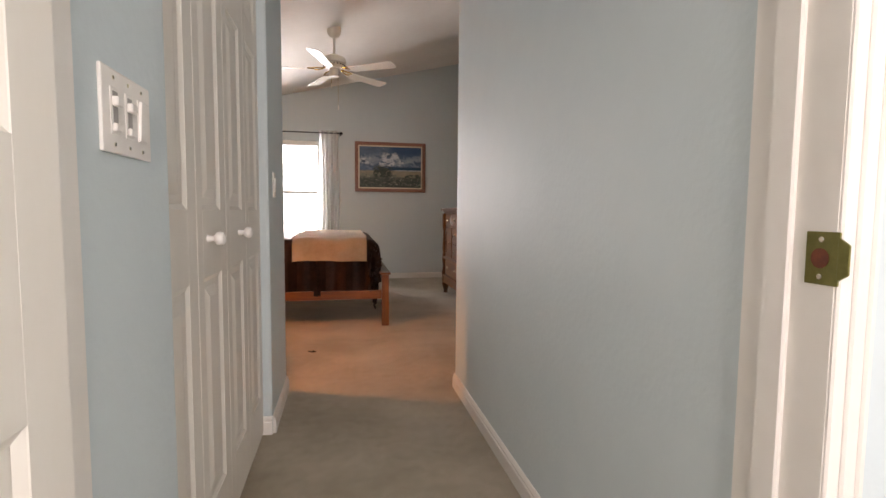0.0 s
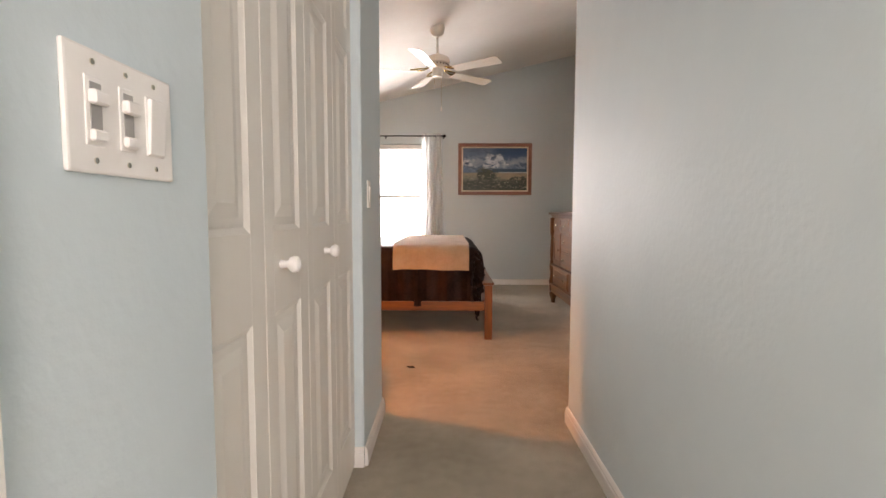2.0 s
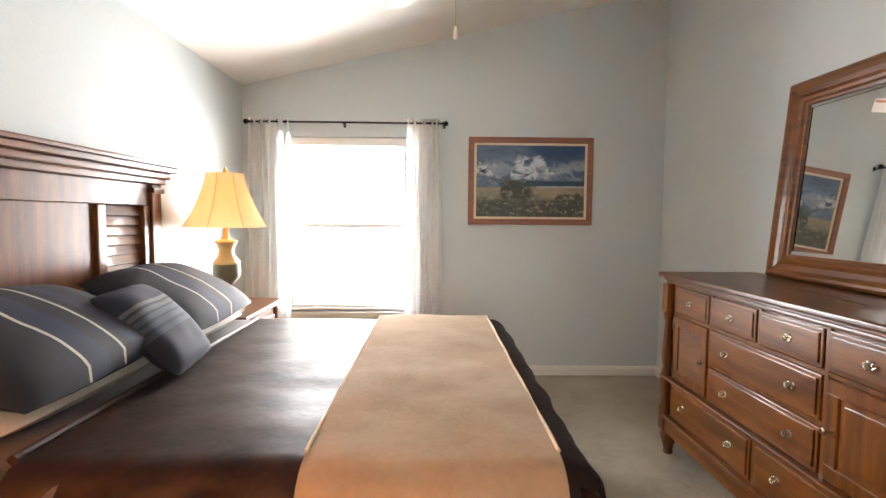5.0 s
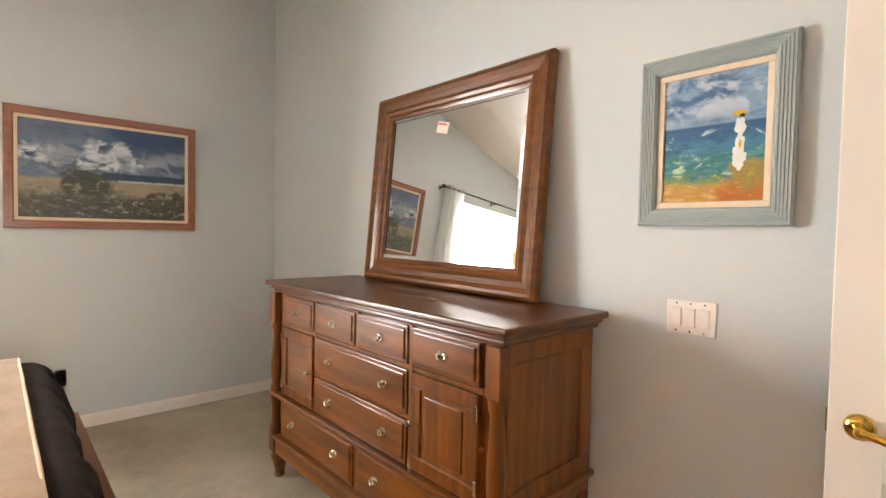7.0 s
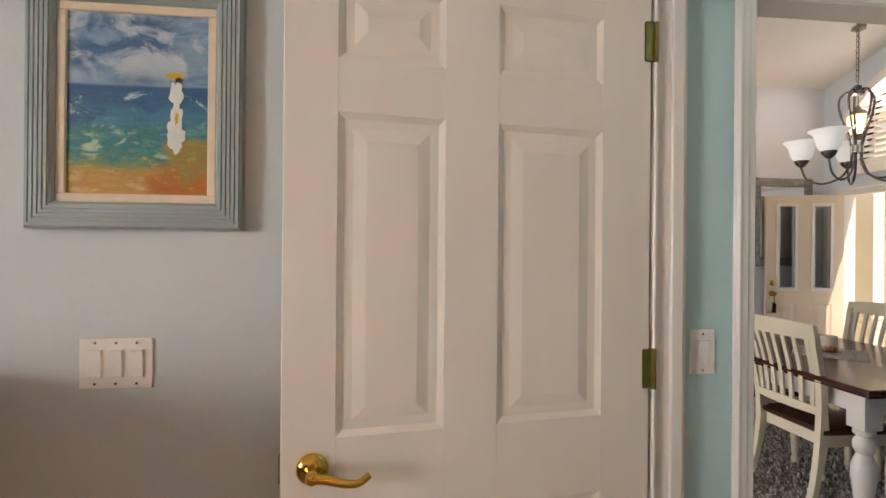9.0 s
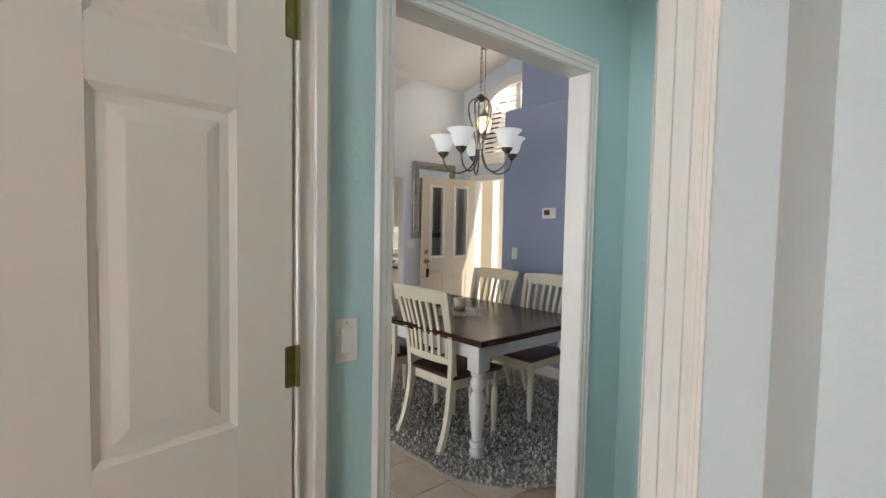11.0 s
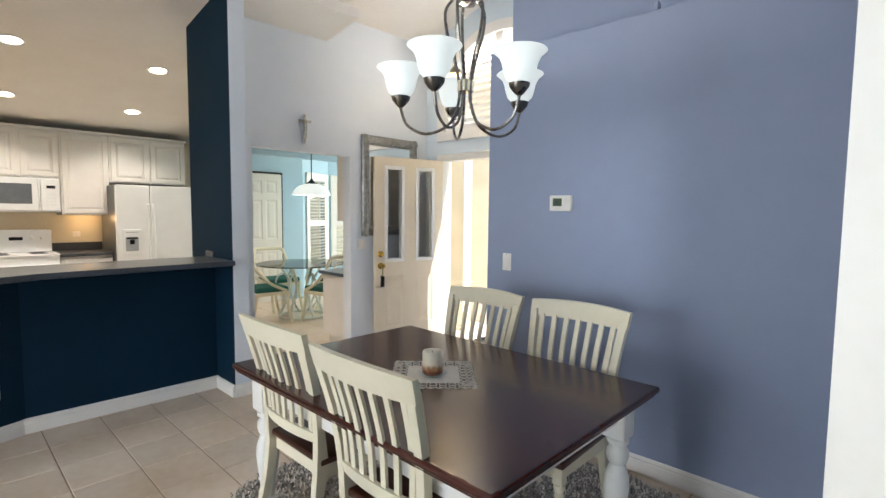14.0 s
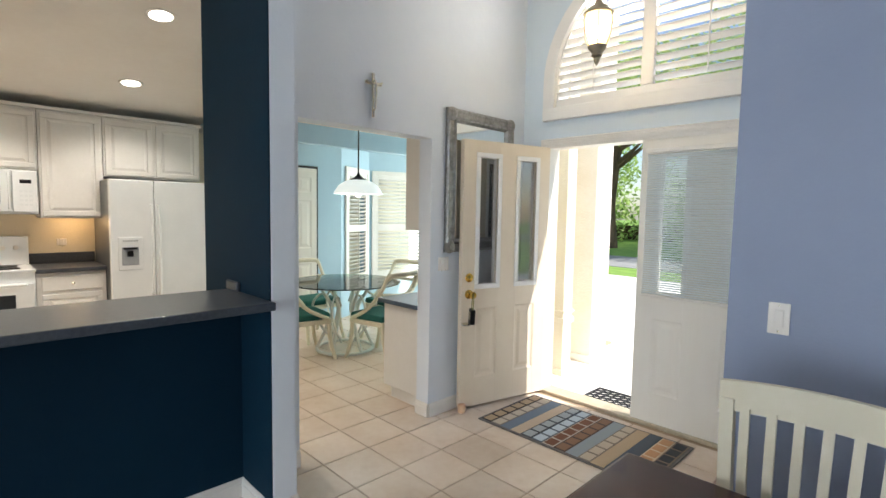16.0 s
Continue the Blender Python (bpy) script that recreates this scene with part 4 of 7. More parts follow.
def lever(parent, x, z, side, flip=1):
    mt = Matrix.Translation((x, side * 0.018, z)) @ Matrix.Rotation(radians(-90 * side), 4, 'X')
    lv = part("door_handle", lathe(bmesh.new(), [(0.033, 0), (0.033, 0.004), (0.028, 0.011), (0.015, 0.015), (0.012, 0.035), (0.014, 0.05), (0.010, 0.058), (0, 0.06)], 24, m=mt), M_BRASS, parent, "polished brass lever handle", True)
    y = side * 0.066
    pts = curve([(x, y, z), (x + flip * 0.03, y, z - 0.006), (x + flip * 0.06, y + side * 0.004, z - 0.014), (x + flip * 0.09, y + side * 0.002, z - 0.018), (x + flip * 0.115, y - side * 0.006, z - 0.008)], 5)
    part("lever", tube(bmesh.new(), pts, [0.011 - 0.0002 * i for i in range(len(pts))], 10), M_BRASS, lv, smooth=True)


bed_door = thing("door_2", "white six-panel bedroom door standing wide open", "door", (1.822, 3.262, 0.012), 98.5, kind="structure")
panel_leaf(bed_door, 0.88, 2.03, 0.035, [(0.138, 0.405), (0.535, 0.768)], ROWS6, M_DOOR)
lever(bed_door, 0.816, 0.905, 1, -1)
part("latch", nb(0.877, 0.884, -0.011, 0.011, 0.875, 0.935, 0.002, 1), M_OLDBRASS, bed_door)
for z in (0.25, 1.07, 1.89):
    bm = nb(-0.016, 0.020, 0.0172, 0.0195, z - 0.05, z + 0.05, 0.004, 1)
    tube(bm, [(-0.012, 0.021, z - 0.051), (-0.012, 0.021, z + 0.051)], 0.006, 8)
    for k in (-0.034, 0, 0.034):
        lathe(bm, [(0.0045, 0), (0.003, 0.0012), (0, 0.0014)], 8, m=Matrix.Translation((0.008, 0.0195, z + k)) @ Matrix.Rotation(radians(-90), 4, 'X'))
    part("hinge", bm, M_OLDBRASS, bed_door, "dull brass butt hinge")

# ceiling fan
FX, FY = -0.115, 5.60
FZ = CZ(FX)
M_FAN = mat("fan_white", "e9e2d6", 0.4, col2="ddd4c4", scale=7)
fan = thing("ceiling_fan", "white five-blade ceiling fan with brass-trimmed arms", "ceiling fan", (FX, FY, 0))
part("canopy", lathe(bmesh.new(), [(0.07, FZ + 0.02), (0.072, FZ - 0.02), (0.066, FZ - 0.055), (0.045, FZ - 0.085), (0.016, FZ - 0.095)], 28), M_FAN, fan, smooth=True)
part("down_rod", tube(bmesh.new(), [(0, 0, FZ - 0.09), (0, 0, 2.66)], 0.0125, 12), M_FAN, fan, smooth=True)
part("motor_housing", lathe(bmesh.new(), [(0.02, 2.67), (0.04, 2.665), (0.075, 2.65), (0.115, 2.63), (0.125, 2.60), (0.125, 2.575), (0.11, 2.56), (0.10, 2.555), (0.085, 2.53), (0.06, 2.525)], 32), M_FAN, fan, smooth=True)
for i in range(20):
    a = 2 * math.pi * i / 20
    part("vent_slot", nb(0.104, 0.116, -0.004, 0.004, 2.551, 2.562, m=Matrix.Rotation(a, 4, 'Z')), M_BLACK, fan)
part("switch_housing", lathe(bmesh.new(), [(0.05, 2.53), (0.052, 2.49), (0.05, 2.455), (0.046, 2.445), (0.0, 2.442)], 24), M_FAN, fan, smooth=True)
for k in range(5):
    R = Matrix.Rotation(radians(-33 + 72 * k), 4, 'Z')
    bm = bmesh.new()
    for s in (-1, 1):
        pts = [R @ Vector(p) for p in curve([(0.085, 0, 2.535), (0.13, s * 0.022, 2.52), (0.17, s * 0.036, 2.515), (0.21, s * 0.03, 2.512), (0.235, s * 0.012, 2.51)], 4)]
        tube(bm, pts, 0.006, 6)
    B(bm, 0.2, 0.27, -0.035, 0.035, 2.506, 2.511, 0.002, 1, m=R)
    part("blade_arm", bm, M_BRASS, fan, "ornate brass blade arm", True)
    bm = bmesh.new()
    T = R @ Matrix.Translation((0, 0, 2.50)) @ Matrix.Rotation(radians(-11), 4, 'X')
    out = [(0.2, -0.052), (0.66, -0.070), (0.69, -0.062), (0.70, -0.045), (0.70, 0.045), (0.69, 0.062), (0.66, 0.070), (0.2, 0.052)]
    a = [bm.verts.new(T @ Vector((x, y, 0.003))) for x, y in out]
    b = [bm.verts.new(T @ Vector((x, y, -0.003))) for x, y in out]
    bm.faces.new(a), bm.faces.new(b[::-1])
    for i in range(len(out)):
        bm.faces.new((a[i], a[(i + 1) % len(out)], b[(i + 1) % len(out)], b[i]))
    part("blade", bm, M_FAN, fan)
for dx, dy, zl in ((0.04, -0.03, 2.15), (-0.03, 0.03, 2.38)):
    part("pull_chain", tube(bmesh.new(), [(dx, dy, 2.45), (dx, dy, zl)], 0.0012, 5), M_BRASS, fan)
    part("chain_fob", lathe(bmesh.new(), [(0.0, zl - 0.05), (0.007, zl - 0.045), (0.008, zl - 0.02), (0.004, zl), (0.0, zl + 0.002)], 12, at=(dx, dy, 0)), M_PLATE, fan, smooth=True)


spot = thing("carpet_lint", "small dark scrap of lint on the carpet", "lint", (-0.267, 3.93, 0))
bm = bmesh.new()
for a, b, c in ((-0.024, 0.0, 0.006), (0.004, 0.006, 0.005), (0.014, -0.008, 0.004), (-0.006, -0.01, 0.004)):
    tube(bm, [(a, b, c), (a + 0.008, b + 0.004, c + 0.002), (a + 0.018, b - 0.002, c)], 0.0045, 6)
part("scrap", bm, mat("dark_lint", "3a3128", 0.9, col2="2c241d", scale=60), spot, smooth=True)

# ---- dresser ----
def bail_pull(parent, y, z, x):
    bm = bmesh.new()
    n = 20
    plate = [(0.024 * math.sin(a) * (1 if math.cos(a) > 0 else 0.9), 0.019 * math.cos(a)) for a in [2 * math.pi * i / n for i in range(n)]]
    f = [bm.verts.new((x, y + p[0], z + p[1])) for p in plate]
    g = [bm.verts.new((x - 0.004, y + p[0] * 0.9, z + p[1] * 0.9)) for p in plate]
    for i in range(n):
        bm.faces.new((f[i], f[(i + 1) % n], g[(i + 1) % n], g[i]))
    bm.faces.new(g)
    p = part("pull", bm, M_NICKEL, parent, "oval nickel drawer pull", True)
    bm = bmesh.new()
    tube(bm, [(x - 0.004, y - 0.016, z + 0.006), (x - 0.012, y - 0.016, z + 0.004), (x - 0.016, y - 0.010, z - 0.008), (x - 0.016, y, z - 0.012), (x - 0.016, y + 0.010, z - 0.008), (x - 0.012, y + 0.016, z + 0.004), (x - 0.004, y + 0.016, z + 0.006)], 0.0028, 6)
    part("bail", bm, M_NICKEL, p, smooth=True)


dr = thing("dresser", "cherry-stained wooden dresser with ten drawers, two doors and turned corner posts", "dresser", (0, 0, 0))
DXF, DXB, DY0, DY1 = 1.265, 1.80, 4.88, 6.515
bm = nb(DXF + 0.012, DXB, DY0, DY1, 0.14, 1.045)
part("body", bm, M_WOODZ, dr)
bm = bmesh.new()
B(bm, 1.22, 1.82, 4.82, 6.575, 1.066, 1.094, 0.010, 3)
B(bm, 1.245, 1.82, 4.845, 6.55, 1.048, 1.067, 0.006, 2)
B(bm, 1.255, 1.81, 4.855, 6.54, 1.028, 1.049, 0.008, 2)
part("top", bm, M_TOPY, dr, "polished dark cherry top")
bm = bmesh.new()
B(bm, 1.235, 1.81, 4.855, 6.54, 0.452, 0.474, 0.007, 2)
B(bm, 1.235, 1.81, 4.855, 6.54, 0.215, 0.24, 0.007, 2)
B(bm, 1.245, 1.81, 4.865, 6.53, 0.135, 0.216, 0.006, 2)
part("moulding", bm, M_WOODY, dr)
# front frame
CY = [DY1 - 0.07, DY1 - 0.07 - 0.374, DY1 - 0.07 - 0.748, DY1 - 0.07 - 1.121, DY0 + 0.07]
bm = bmesh.new()
for y in CY[1:4]:
    B(bm, DXF, DXF + 0.02, y - 0.011, y + 0.011, 0.47, 1.03, 0.002, 1)
for z in (0.862, 0.668):
    B(bm, DXF + 0.001, DXF + 0.02, CY[4], CY[0], z - 0.009, z + 0.009, 0.002, 1)
B(bm, DXF + 0.001, DXF + 0.02, CY[2] - 0.012, CY[2] + 0.012, 0.235, 0.46)
part("face_frame", bm, M_WOODZ, dr)


def drawer(parent, y0, y1, z0, z1, pulls):
    bm = nb(DXF - 0.006, DXF + 0.03, y0, y1, z0, z1, 0.004, 2)
    B(bm, DXF - 0.012, DXF, y0 + 0.016, y1 - 0.016, z0 + 0.016, z1 - 0.016, 0.004, 2)
    d = part("drawer", bm, M_WOODY, parent)
    for p in pulls:
        bail_pull(d, y0 + (y1 - y0) * p, (z0 + z1) / 2, DXF - 0.012)
    return d


for a, b in zip(CY, CY[1:]):
    drawer(dr, b + 0.014, a - 0.014, 0.875, 1.02, [0.5])
drawer(dr, CY[3] + 0.014, CY[1] - 0.014, 0.681, 0.85, [0.2, 0.8])
drawer(dr, CY[3] + 0.014, CY[1] - 0.014, 0.482, 0.656, [0.2, 0.8])
drawer(dr, CY[2] + 0.016, CY[0] - 0.004, 0.248, 0.444, [0.2, 0.8])
drawer(dr, CY[4] + 0.004, CY[2] - 0.016, 0.248, 0.444, [0.2, 0.8])
for y0, y1, ky in ((CY[1] + 0.014, CY[0] - 0.014, CY[1] + 0.035), (CY[4] + 0.014, CY[3] - 0.014, CY[3] - 0.035)):
    bm = bmesh.new()
    z0, z1 = 0.482, 0.85
    for a, b, c, d in ((y0, y1, z0, z0 + 0.055), (y0, y1, z1 - 0.055, z1), (y0, y0 + 0.055, z0 + 0.055, z1 - 0.055), (y1 - 0.055, y1, z0 + 0.055, z1 - 0.055)):
        B(bm, DXF - 0.008, DXF + 0.02, a, b, c, d, 0.004, 1)
    dd = part("door", bm, M_WOODZ, dr)
    if ky > y0 + 0.2:
        pn_ = nb(DXF - 0.001, DXF + 0.012, y0 + 0.052, y1 - 0.052, z0 + 0.052, z1 - 0.052)
        B(pn_, DXF - 0.0055, DXF, y0 + 0.075, y1 - 0.075, z0 + 0.075, z1 - 0.075, 0.004, 2)
        part("panel", pn_, M_WOODZ, dd)
    for k in range(9 if ky <= y0 + 0.2 else 0):
        z = z0 + 0.065 + k * 0.03
        part("louvre", nb(DXF - 0.002, DXF + 0.004, y0 + 0.055, y1 - 0.055, z - 0.016, z + 0.016, 0.001, 1, m=Matrix.Translation((DXF, 0, z)) @ Matrix.Rotation(radians(7), 4, 'Y') @ Matrix.Translation((-DXF, 0, -z))), M_WOODY, dd)
    part("knob", lathe(bmesh.new(), [(0.006, 0), (0.005, 0.012), (0.012, 0.018), (0.014, 0.026), (0.008, 0.032), (0, 0.033)], 16, m=Matrix.Translation((DXF - 0.008, ky, 0.665)) @ Matrix.Rotation(radians(-90), 4, 'Y')), M_NICKEL, dd, "round nickel knob", True)
    hy = y0 + 0.004 if ky > (y0 + y1) / 2 else y1 - 0.004
    for z in (0.54, 0.79):
        part("hinge", nb(DXF - 0.014, DXF - 0.004, hy - 0.006, hy + 0.006, z - 0.026, z + 0.026, 0.002, 1), M_NICKEL, dd)
for y in (DY0 + 0.005, DY1 - 0.005):
    bm = bmesh.new()
    B(bm, 1.235, 1.295, y - 0.032, y + 0.032, 0.86, 1.03, 0.004, 1)
    lathe(bm, [(0.03, 0.475), (0.031, 0.50), (0.024, 0.52), (0.03, 0.56), (0.032, 0.62), (0.026, 0.72), (0.022, 0.80), (0.03, 0.83), (0.032, 0.86)], 16, at=(1.265, y, 0))
    lathe(bm, [(0.036, 0.235), (0.04, 0.26), (0.03, 0.30), (0.026, 0.36), (0.032, 0.42), (0.038, 0.452)], 16, at=(1.265, y, 0))
    B(bm, 1.235, 1.295, y - 0.032, y + 0.032, 0.135, 0.236, 0.004, 1)
    part("corner_post", bm, M_WOODZ, dr, smooth=True)
for x in (1.275, 1.755):
    for y in (DY0 + 0.03, DY1 - 0.03):
        part("foot", lathe(bmesh.new(), [(0.026, 0.001), (0.03, 0.012), (0.024, 0.022), (0.03, 0.05), (0.046, 0.10), (0.05, 0.12), (0.042, 0.136)], 16, at=(x, y, 0)), M_WOODZ, dr, smooth=True)
for x0, x1, z0, z1 in ((1.29, 1.79, 0.96, 1.03), (1.29, 1.79, 0.474, 0.54), (1.29, 1.36, 0.54, 0.96), (1.72, 1.79, 0.54, 0.96), (1.29, 1.79, 0.40, 0.452), (1.29, 1.79, 0.24, 0.29), (1.29, 1.36, 0.29, 0.40), (1.72, 1.79, 0.29, 0.40)):
    part("side_frame_piece", nb(x0, x1, DY0 - 0.013, DY0 + 0.001, z0, z1, 0.004, 1), M_WOODZ, dr)

# mirror leaning on the dresser against the wall
mir = thing("leaning_mirror", "large mirror in a broad cherry wood frame leaning on the dresser", "mirror", (1.772, 5.735, 1.096), -90)
mir.matrix_world = pose(1.772, 5.735, 1.096, 0, 0, -90) @ pose(0, 0, 0, -4.9)
MW, MH, MF = 1.25, 1.062, 0.13
M_PROF = [(0, 0.0), (0.0, 0.035), (0.015, 0.05), (0.03, 0.052), (0.05, 0.038), (0.075, 0.032), (0.095, 0.040), (0.11, 0.034), (0.118, 0.022), (MF, 0.018), (MF, 0.0)]


mitre_frame(MW, MH, M_PROF, M_WOODX, mir)
bm = bmesh.new()
iw, ih = MW / 2 - MF, MH - 2 * MF
B(bm, -iw - 0.005, iw + 0.005, -0.010, -0.002, MF - 0.005, MF + ih + 0.005)
part("glass", bm, M_MIRROR, mir, "clear bevelled mirror glass")
bm = bmesh.new()
sw_ = 0.02
for q in (((-iw, MF), (iw, MF), (iw - sw_, MF + sw_), (-iw + sw_, MF + sw_)), ((-iw, MF + ih), (iw, MF + ih), (iw - sw_, MF + ih - sw_), (-iw + sw_, MF + ih - sw_)),
          ((-iw, MF), (-iw, MF + ih), (-iw + sw_, MF + ih - sw_), (-iw + sw_, MF + sw_)), ((iw, MF), (iw, MF + ih), (iw - sw_, MF + ih - sw_), (iw - sw_, MF + sw_))):
    outer = [bm.verts.new((x, -0.0112 if j < 2 else -0.0135, z)) for j, (x, z) in enumerate(q)]
    bm.faces.new(outer)
part("bevel", bm, M_MIRROR, mir)
bm = nb(-0.105, -0.015, -0.0120, -0.0112, 0.80, 0.86, m=Matrix.Translation((-0.06, 0, 0.83)) @ Matrix.Rotation(radians(14), 4, 'Y') @ Matrix.Translation((0.06, 0, -0.83)))
part("sticker", bm, mat("paper_label", "efe4dc", 0.7, col2="e6d6cc", scale=40), mir, "small white paper label stuck on the glass")
bm = nb(-0.10, -0.03, -0.0128, -0.0122, 0.842, 0.852, m=Matrix.Translation((-0.06, 0, 0.83)) @ Matrix.Rotation(radians(14), 4, 'Y') @ Matrix.Translation((0.06, 0, -0.83)))
part("sticker_print", bm, mat("label_print", "c87a66", 0.7), mir)

# ---- bed ----
M_QUILT = mat("brown_velvet", "20130f", 0.48, ior=1.3, col2="482f26", scale=5, bump=0.28, bscale=14, sheen=0.03, detail=6, bdist=0.01)
M_THROW = mat("tan_fleece", "ccab88", 0.9, ior=1.2, col2="e0c6a6", scale=6, bump=0.3, bscale=40, sheen=0.2, bdist=0.006)
M_SHEET = mat("white_linen", "e4ddd2", 0.8, col2="d8cfc2", scale=8, bump=0.2, bscale=30, bdist=0.006)
bed = thing("bed", "dark-stained wooden king bed with a louvred headboard", "bed", (0, 0, 0))
for y in (4.98, 6.40):
    bm = bmesh.new()
    B(bm, -1.79, -1.70, y - 0.045, y + 0.045, 0, 1.58, 0.006, 2)
    B(bm, -1.80, -1.685, y - 0.055, y + 0.055, 1.53, 1.56, 0.006, 2)
    part("headboard_post", bm, M_WOODZ, bed)
bm = bmesh.new()
B(bm, -1.79, -1.68, 4.92, 6.46, 1.58, 1.61, 0.006, 2)
B(bm, -1.795, -1.66, 4.90, 6.48, 1.61, 1.645, 0.012, 3)
B(bm, -1.80, -1.635, 4.875, 6.505, 1.645, 1.675, 0.008, 3)
B(bm, -1.80, -1.62, 4.86, 6.52, 1.675, 1.695, 0.006, 2)
part("crown_moulding", bm, M_WOODY, bed)
bm = bmesh.new()
B(bm, -1.775, -1.72, 5.025, 6.355, 1.46, 1.58, 0.004, 1)
B(bm, -1.775, -1.72, 5.025, 6.355, 0.35, 0.55, 0.004, 1)
for y in (5.05, 5.42, 5.96, 6.33):
    B(bm, -1.775, -1.715, y - 0.03, y + 0.03, 0.55, 1.46, 0.004, 1)
part("headboard_frame", bm, M_WOODZ, bed)
part("centre_panel", nb(-1.765, -1.735, 5.445, 5.935, 0.55, 1.46), M_WOODZ, bed)
for y0, y1 in ((5.075, 5.395), (5.985, 6.305)):
    for k in range(18):
        z = 0.58 + 0.05 * k
        part("louvre", nb(-1.755, -1.745, y0, y1, z - 0.026, z + 0.026, 0.002, 1, m=Matrix.Translation((-1.75, 0, z)) @ Matrix.Rotation(radians(-20), 4, 'Y') @ Matrix.Translation((1.75, 0, -z))), M_WOODY, bed)
for y in (4.73, 6.70):
    part("foot_post", nb(0.31, 0.375, y - 0.032, y + 0.032, 0, 0.47, 0.004, 2), M_WOODZ, bed)
part("foot_rail", nb(0.325, 0.36, 4.762, 6.668, 0.24, 0.44, 0.004, 2), M_WOODY, bed)
bm = bmesh.new()
B(bm, 0.295, 0.39, 4.69, 6.74, 0.472, 0.492, 0.006, 2)
part("foot_cap", bm, M_WOODY, bed)
for y in (4.745, 6.685):
    part("side_rail", nb(-1.70, 0.31, y - 0.014, y + 0.014, 0.245, 0.325, 0.004, 2), M_WOODX, bed)
part("mattress", nb(-1.70, 0.27, 4.83, 6.60, 0.30, 0.765, 0.06, 3), M_SHEET, bed, "white mattress")


def drape(x0, x1, y0, y1, zt, hang, res=0.045, seed=0.0, hx0=0.0, hx1=None, r=0.07, amp=0.012, fold=14.0, wave=0.006):
    """A cloth laid over a box top, hanging down its sides by hang (south, north) and hx0, hx1 (west, east)."""
    hx1 = hang if hx1 is None else hx1
    bm = bmesh.new()
    X0, X1, Y0, Y1 = x0 - hx0, x1 + hx1, y0 - hang, y1 + hang
    nx, ny = max(2, int((X1 - X0) / res)), max(2, int((Y1 - Y0) / res))
    rows = []
    for j in range(ny + 1):
        v = Y0 + (Y1 - Y0) * j / ny
        row = []
        for i in range(nx + 1):
            u = X0 + (X1 - X0) * i / nx
            cx, cy = min(max(u, x0), x1), min(max(v, y0), y1)
            dx, dy = u - cx, v - cy
            e = math.hypot(dx, dy)
            top = zt + wave * (noise.noise(Vector((u * 2.2, v * 2.2, seed))) + 0.5 * noise.noise(Vector((u * 6, v * 6, seed + 3))))
            if e < 1e-6:
                row.append(bm.verts.new((u, v, top)))
                continue
            ox, oy = dx / e, dy / e
            q = r * math.pi / 2
            if e < q:
                a = e / r
                out, dn = r * math.sin(a), r * (1 - math.cos(a))
            else:
                out, dn = r, r + (e - q)
            s = u * abs(oy) + v * abs(ox)
            k = min(1.0, dn / 0.18)
            f = amp * k * (math.sin(fold * s + seed) + 0.6 * math.sin(fold * 2.3 * s + 1.7 * seed) + 1.2 * noise.noise(Vector((s * 5, dn * 3, seed))))
            row.append(bm.verts.new((cx + ox * (out + f), cy + oy * (out + f), top - dn)))
        rows.append(row)
    for a, b in zip(rows, rows[1:]):
        for i in range(nx):
            bm.faces.new((a[i], a[i + 1], b[i + 1], b[i]))
    bmesh.ops.solidify(bm, geom=bm.faces[:], thickness=-0.008)
    return bm


quilt = thing("comforter", "dark brown plush comforter draped over the bed", "comforter")
part("cover", drape(-1.20, 0.20, 4.85, 6.58, 0.79, 0.56, 0.025, 1.3, 0.0, 0.42, 0.085, 0.026, 22, 0.010), M_QUILT, quilt, smooth=True)
part("folded_edge", tube(bmesh.new(), [(-1.20, 4.82 + 0.09 * i, 0.797) for i in range(20)], 0.013, 8), M_QUILT, quilt, smooth=True)
under = thing("under_blanket", "dark taupe blanket under the comforter", "blanket")
part("cover", drape(-1.62, -1.06, 4.84, 6.59, 0.778, 0.4, 0.05, 4.1, 0.0, 0.0, 0.08, 0.012, 15), mat("taupe_blanket", "5d5048", 0.8, col2="6d5f55", scale=7, bump=0.2, bscale=40, sheen=0.5, bdist=0.005), under, smooth=True)
throw = thing("throw_blanket", "folded tan fleece throw laid across the bed foot", "throw")
part("cover", drape(-0.475, 0.175, 4.83, 6.60, 0.81, 0.28, 0.03, 2.2, 0.0, 0.0, 0.118, 0.008, 13, 0.016), M_THROW, throw, smooth=True)
for xx in (-0.475, 0.175):
    part("hem", tube(bmesh.new(), [(xx, 4.84 + 0.07 * i, 0.811 + 0.003 * math.sin(i)) for i in range(26)], 0.005, 6), M_THROW, throw, smooth=True)


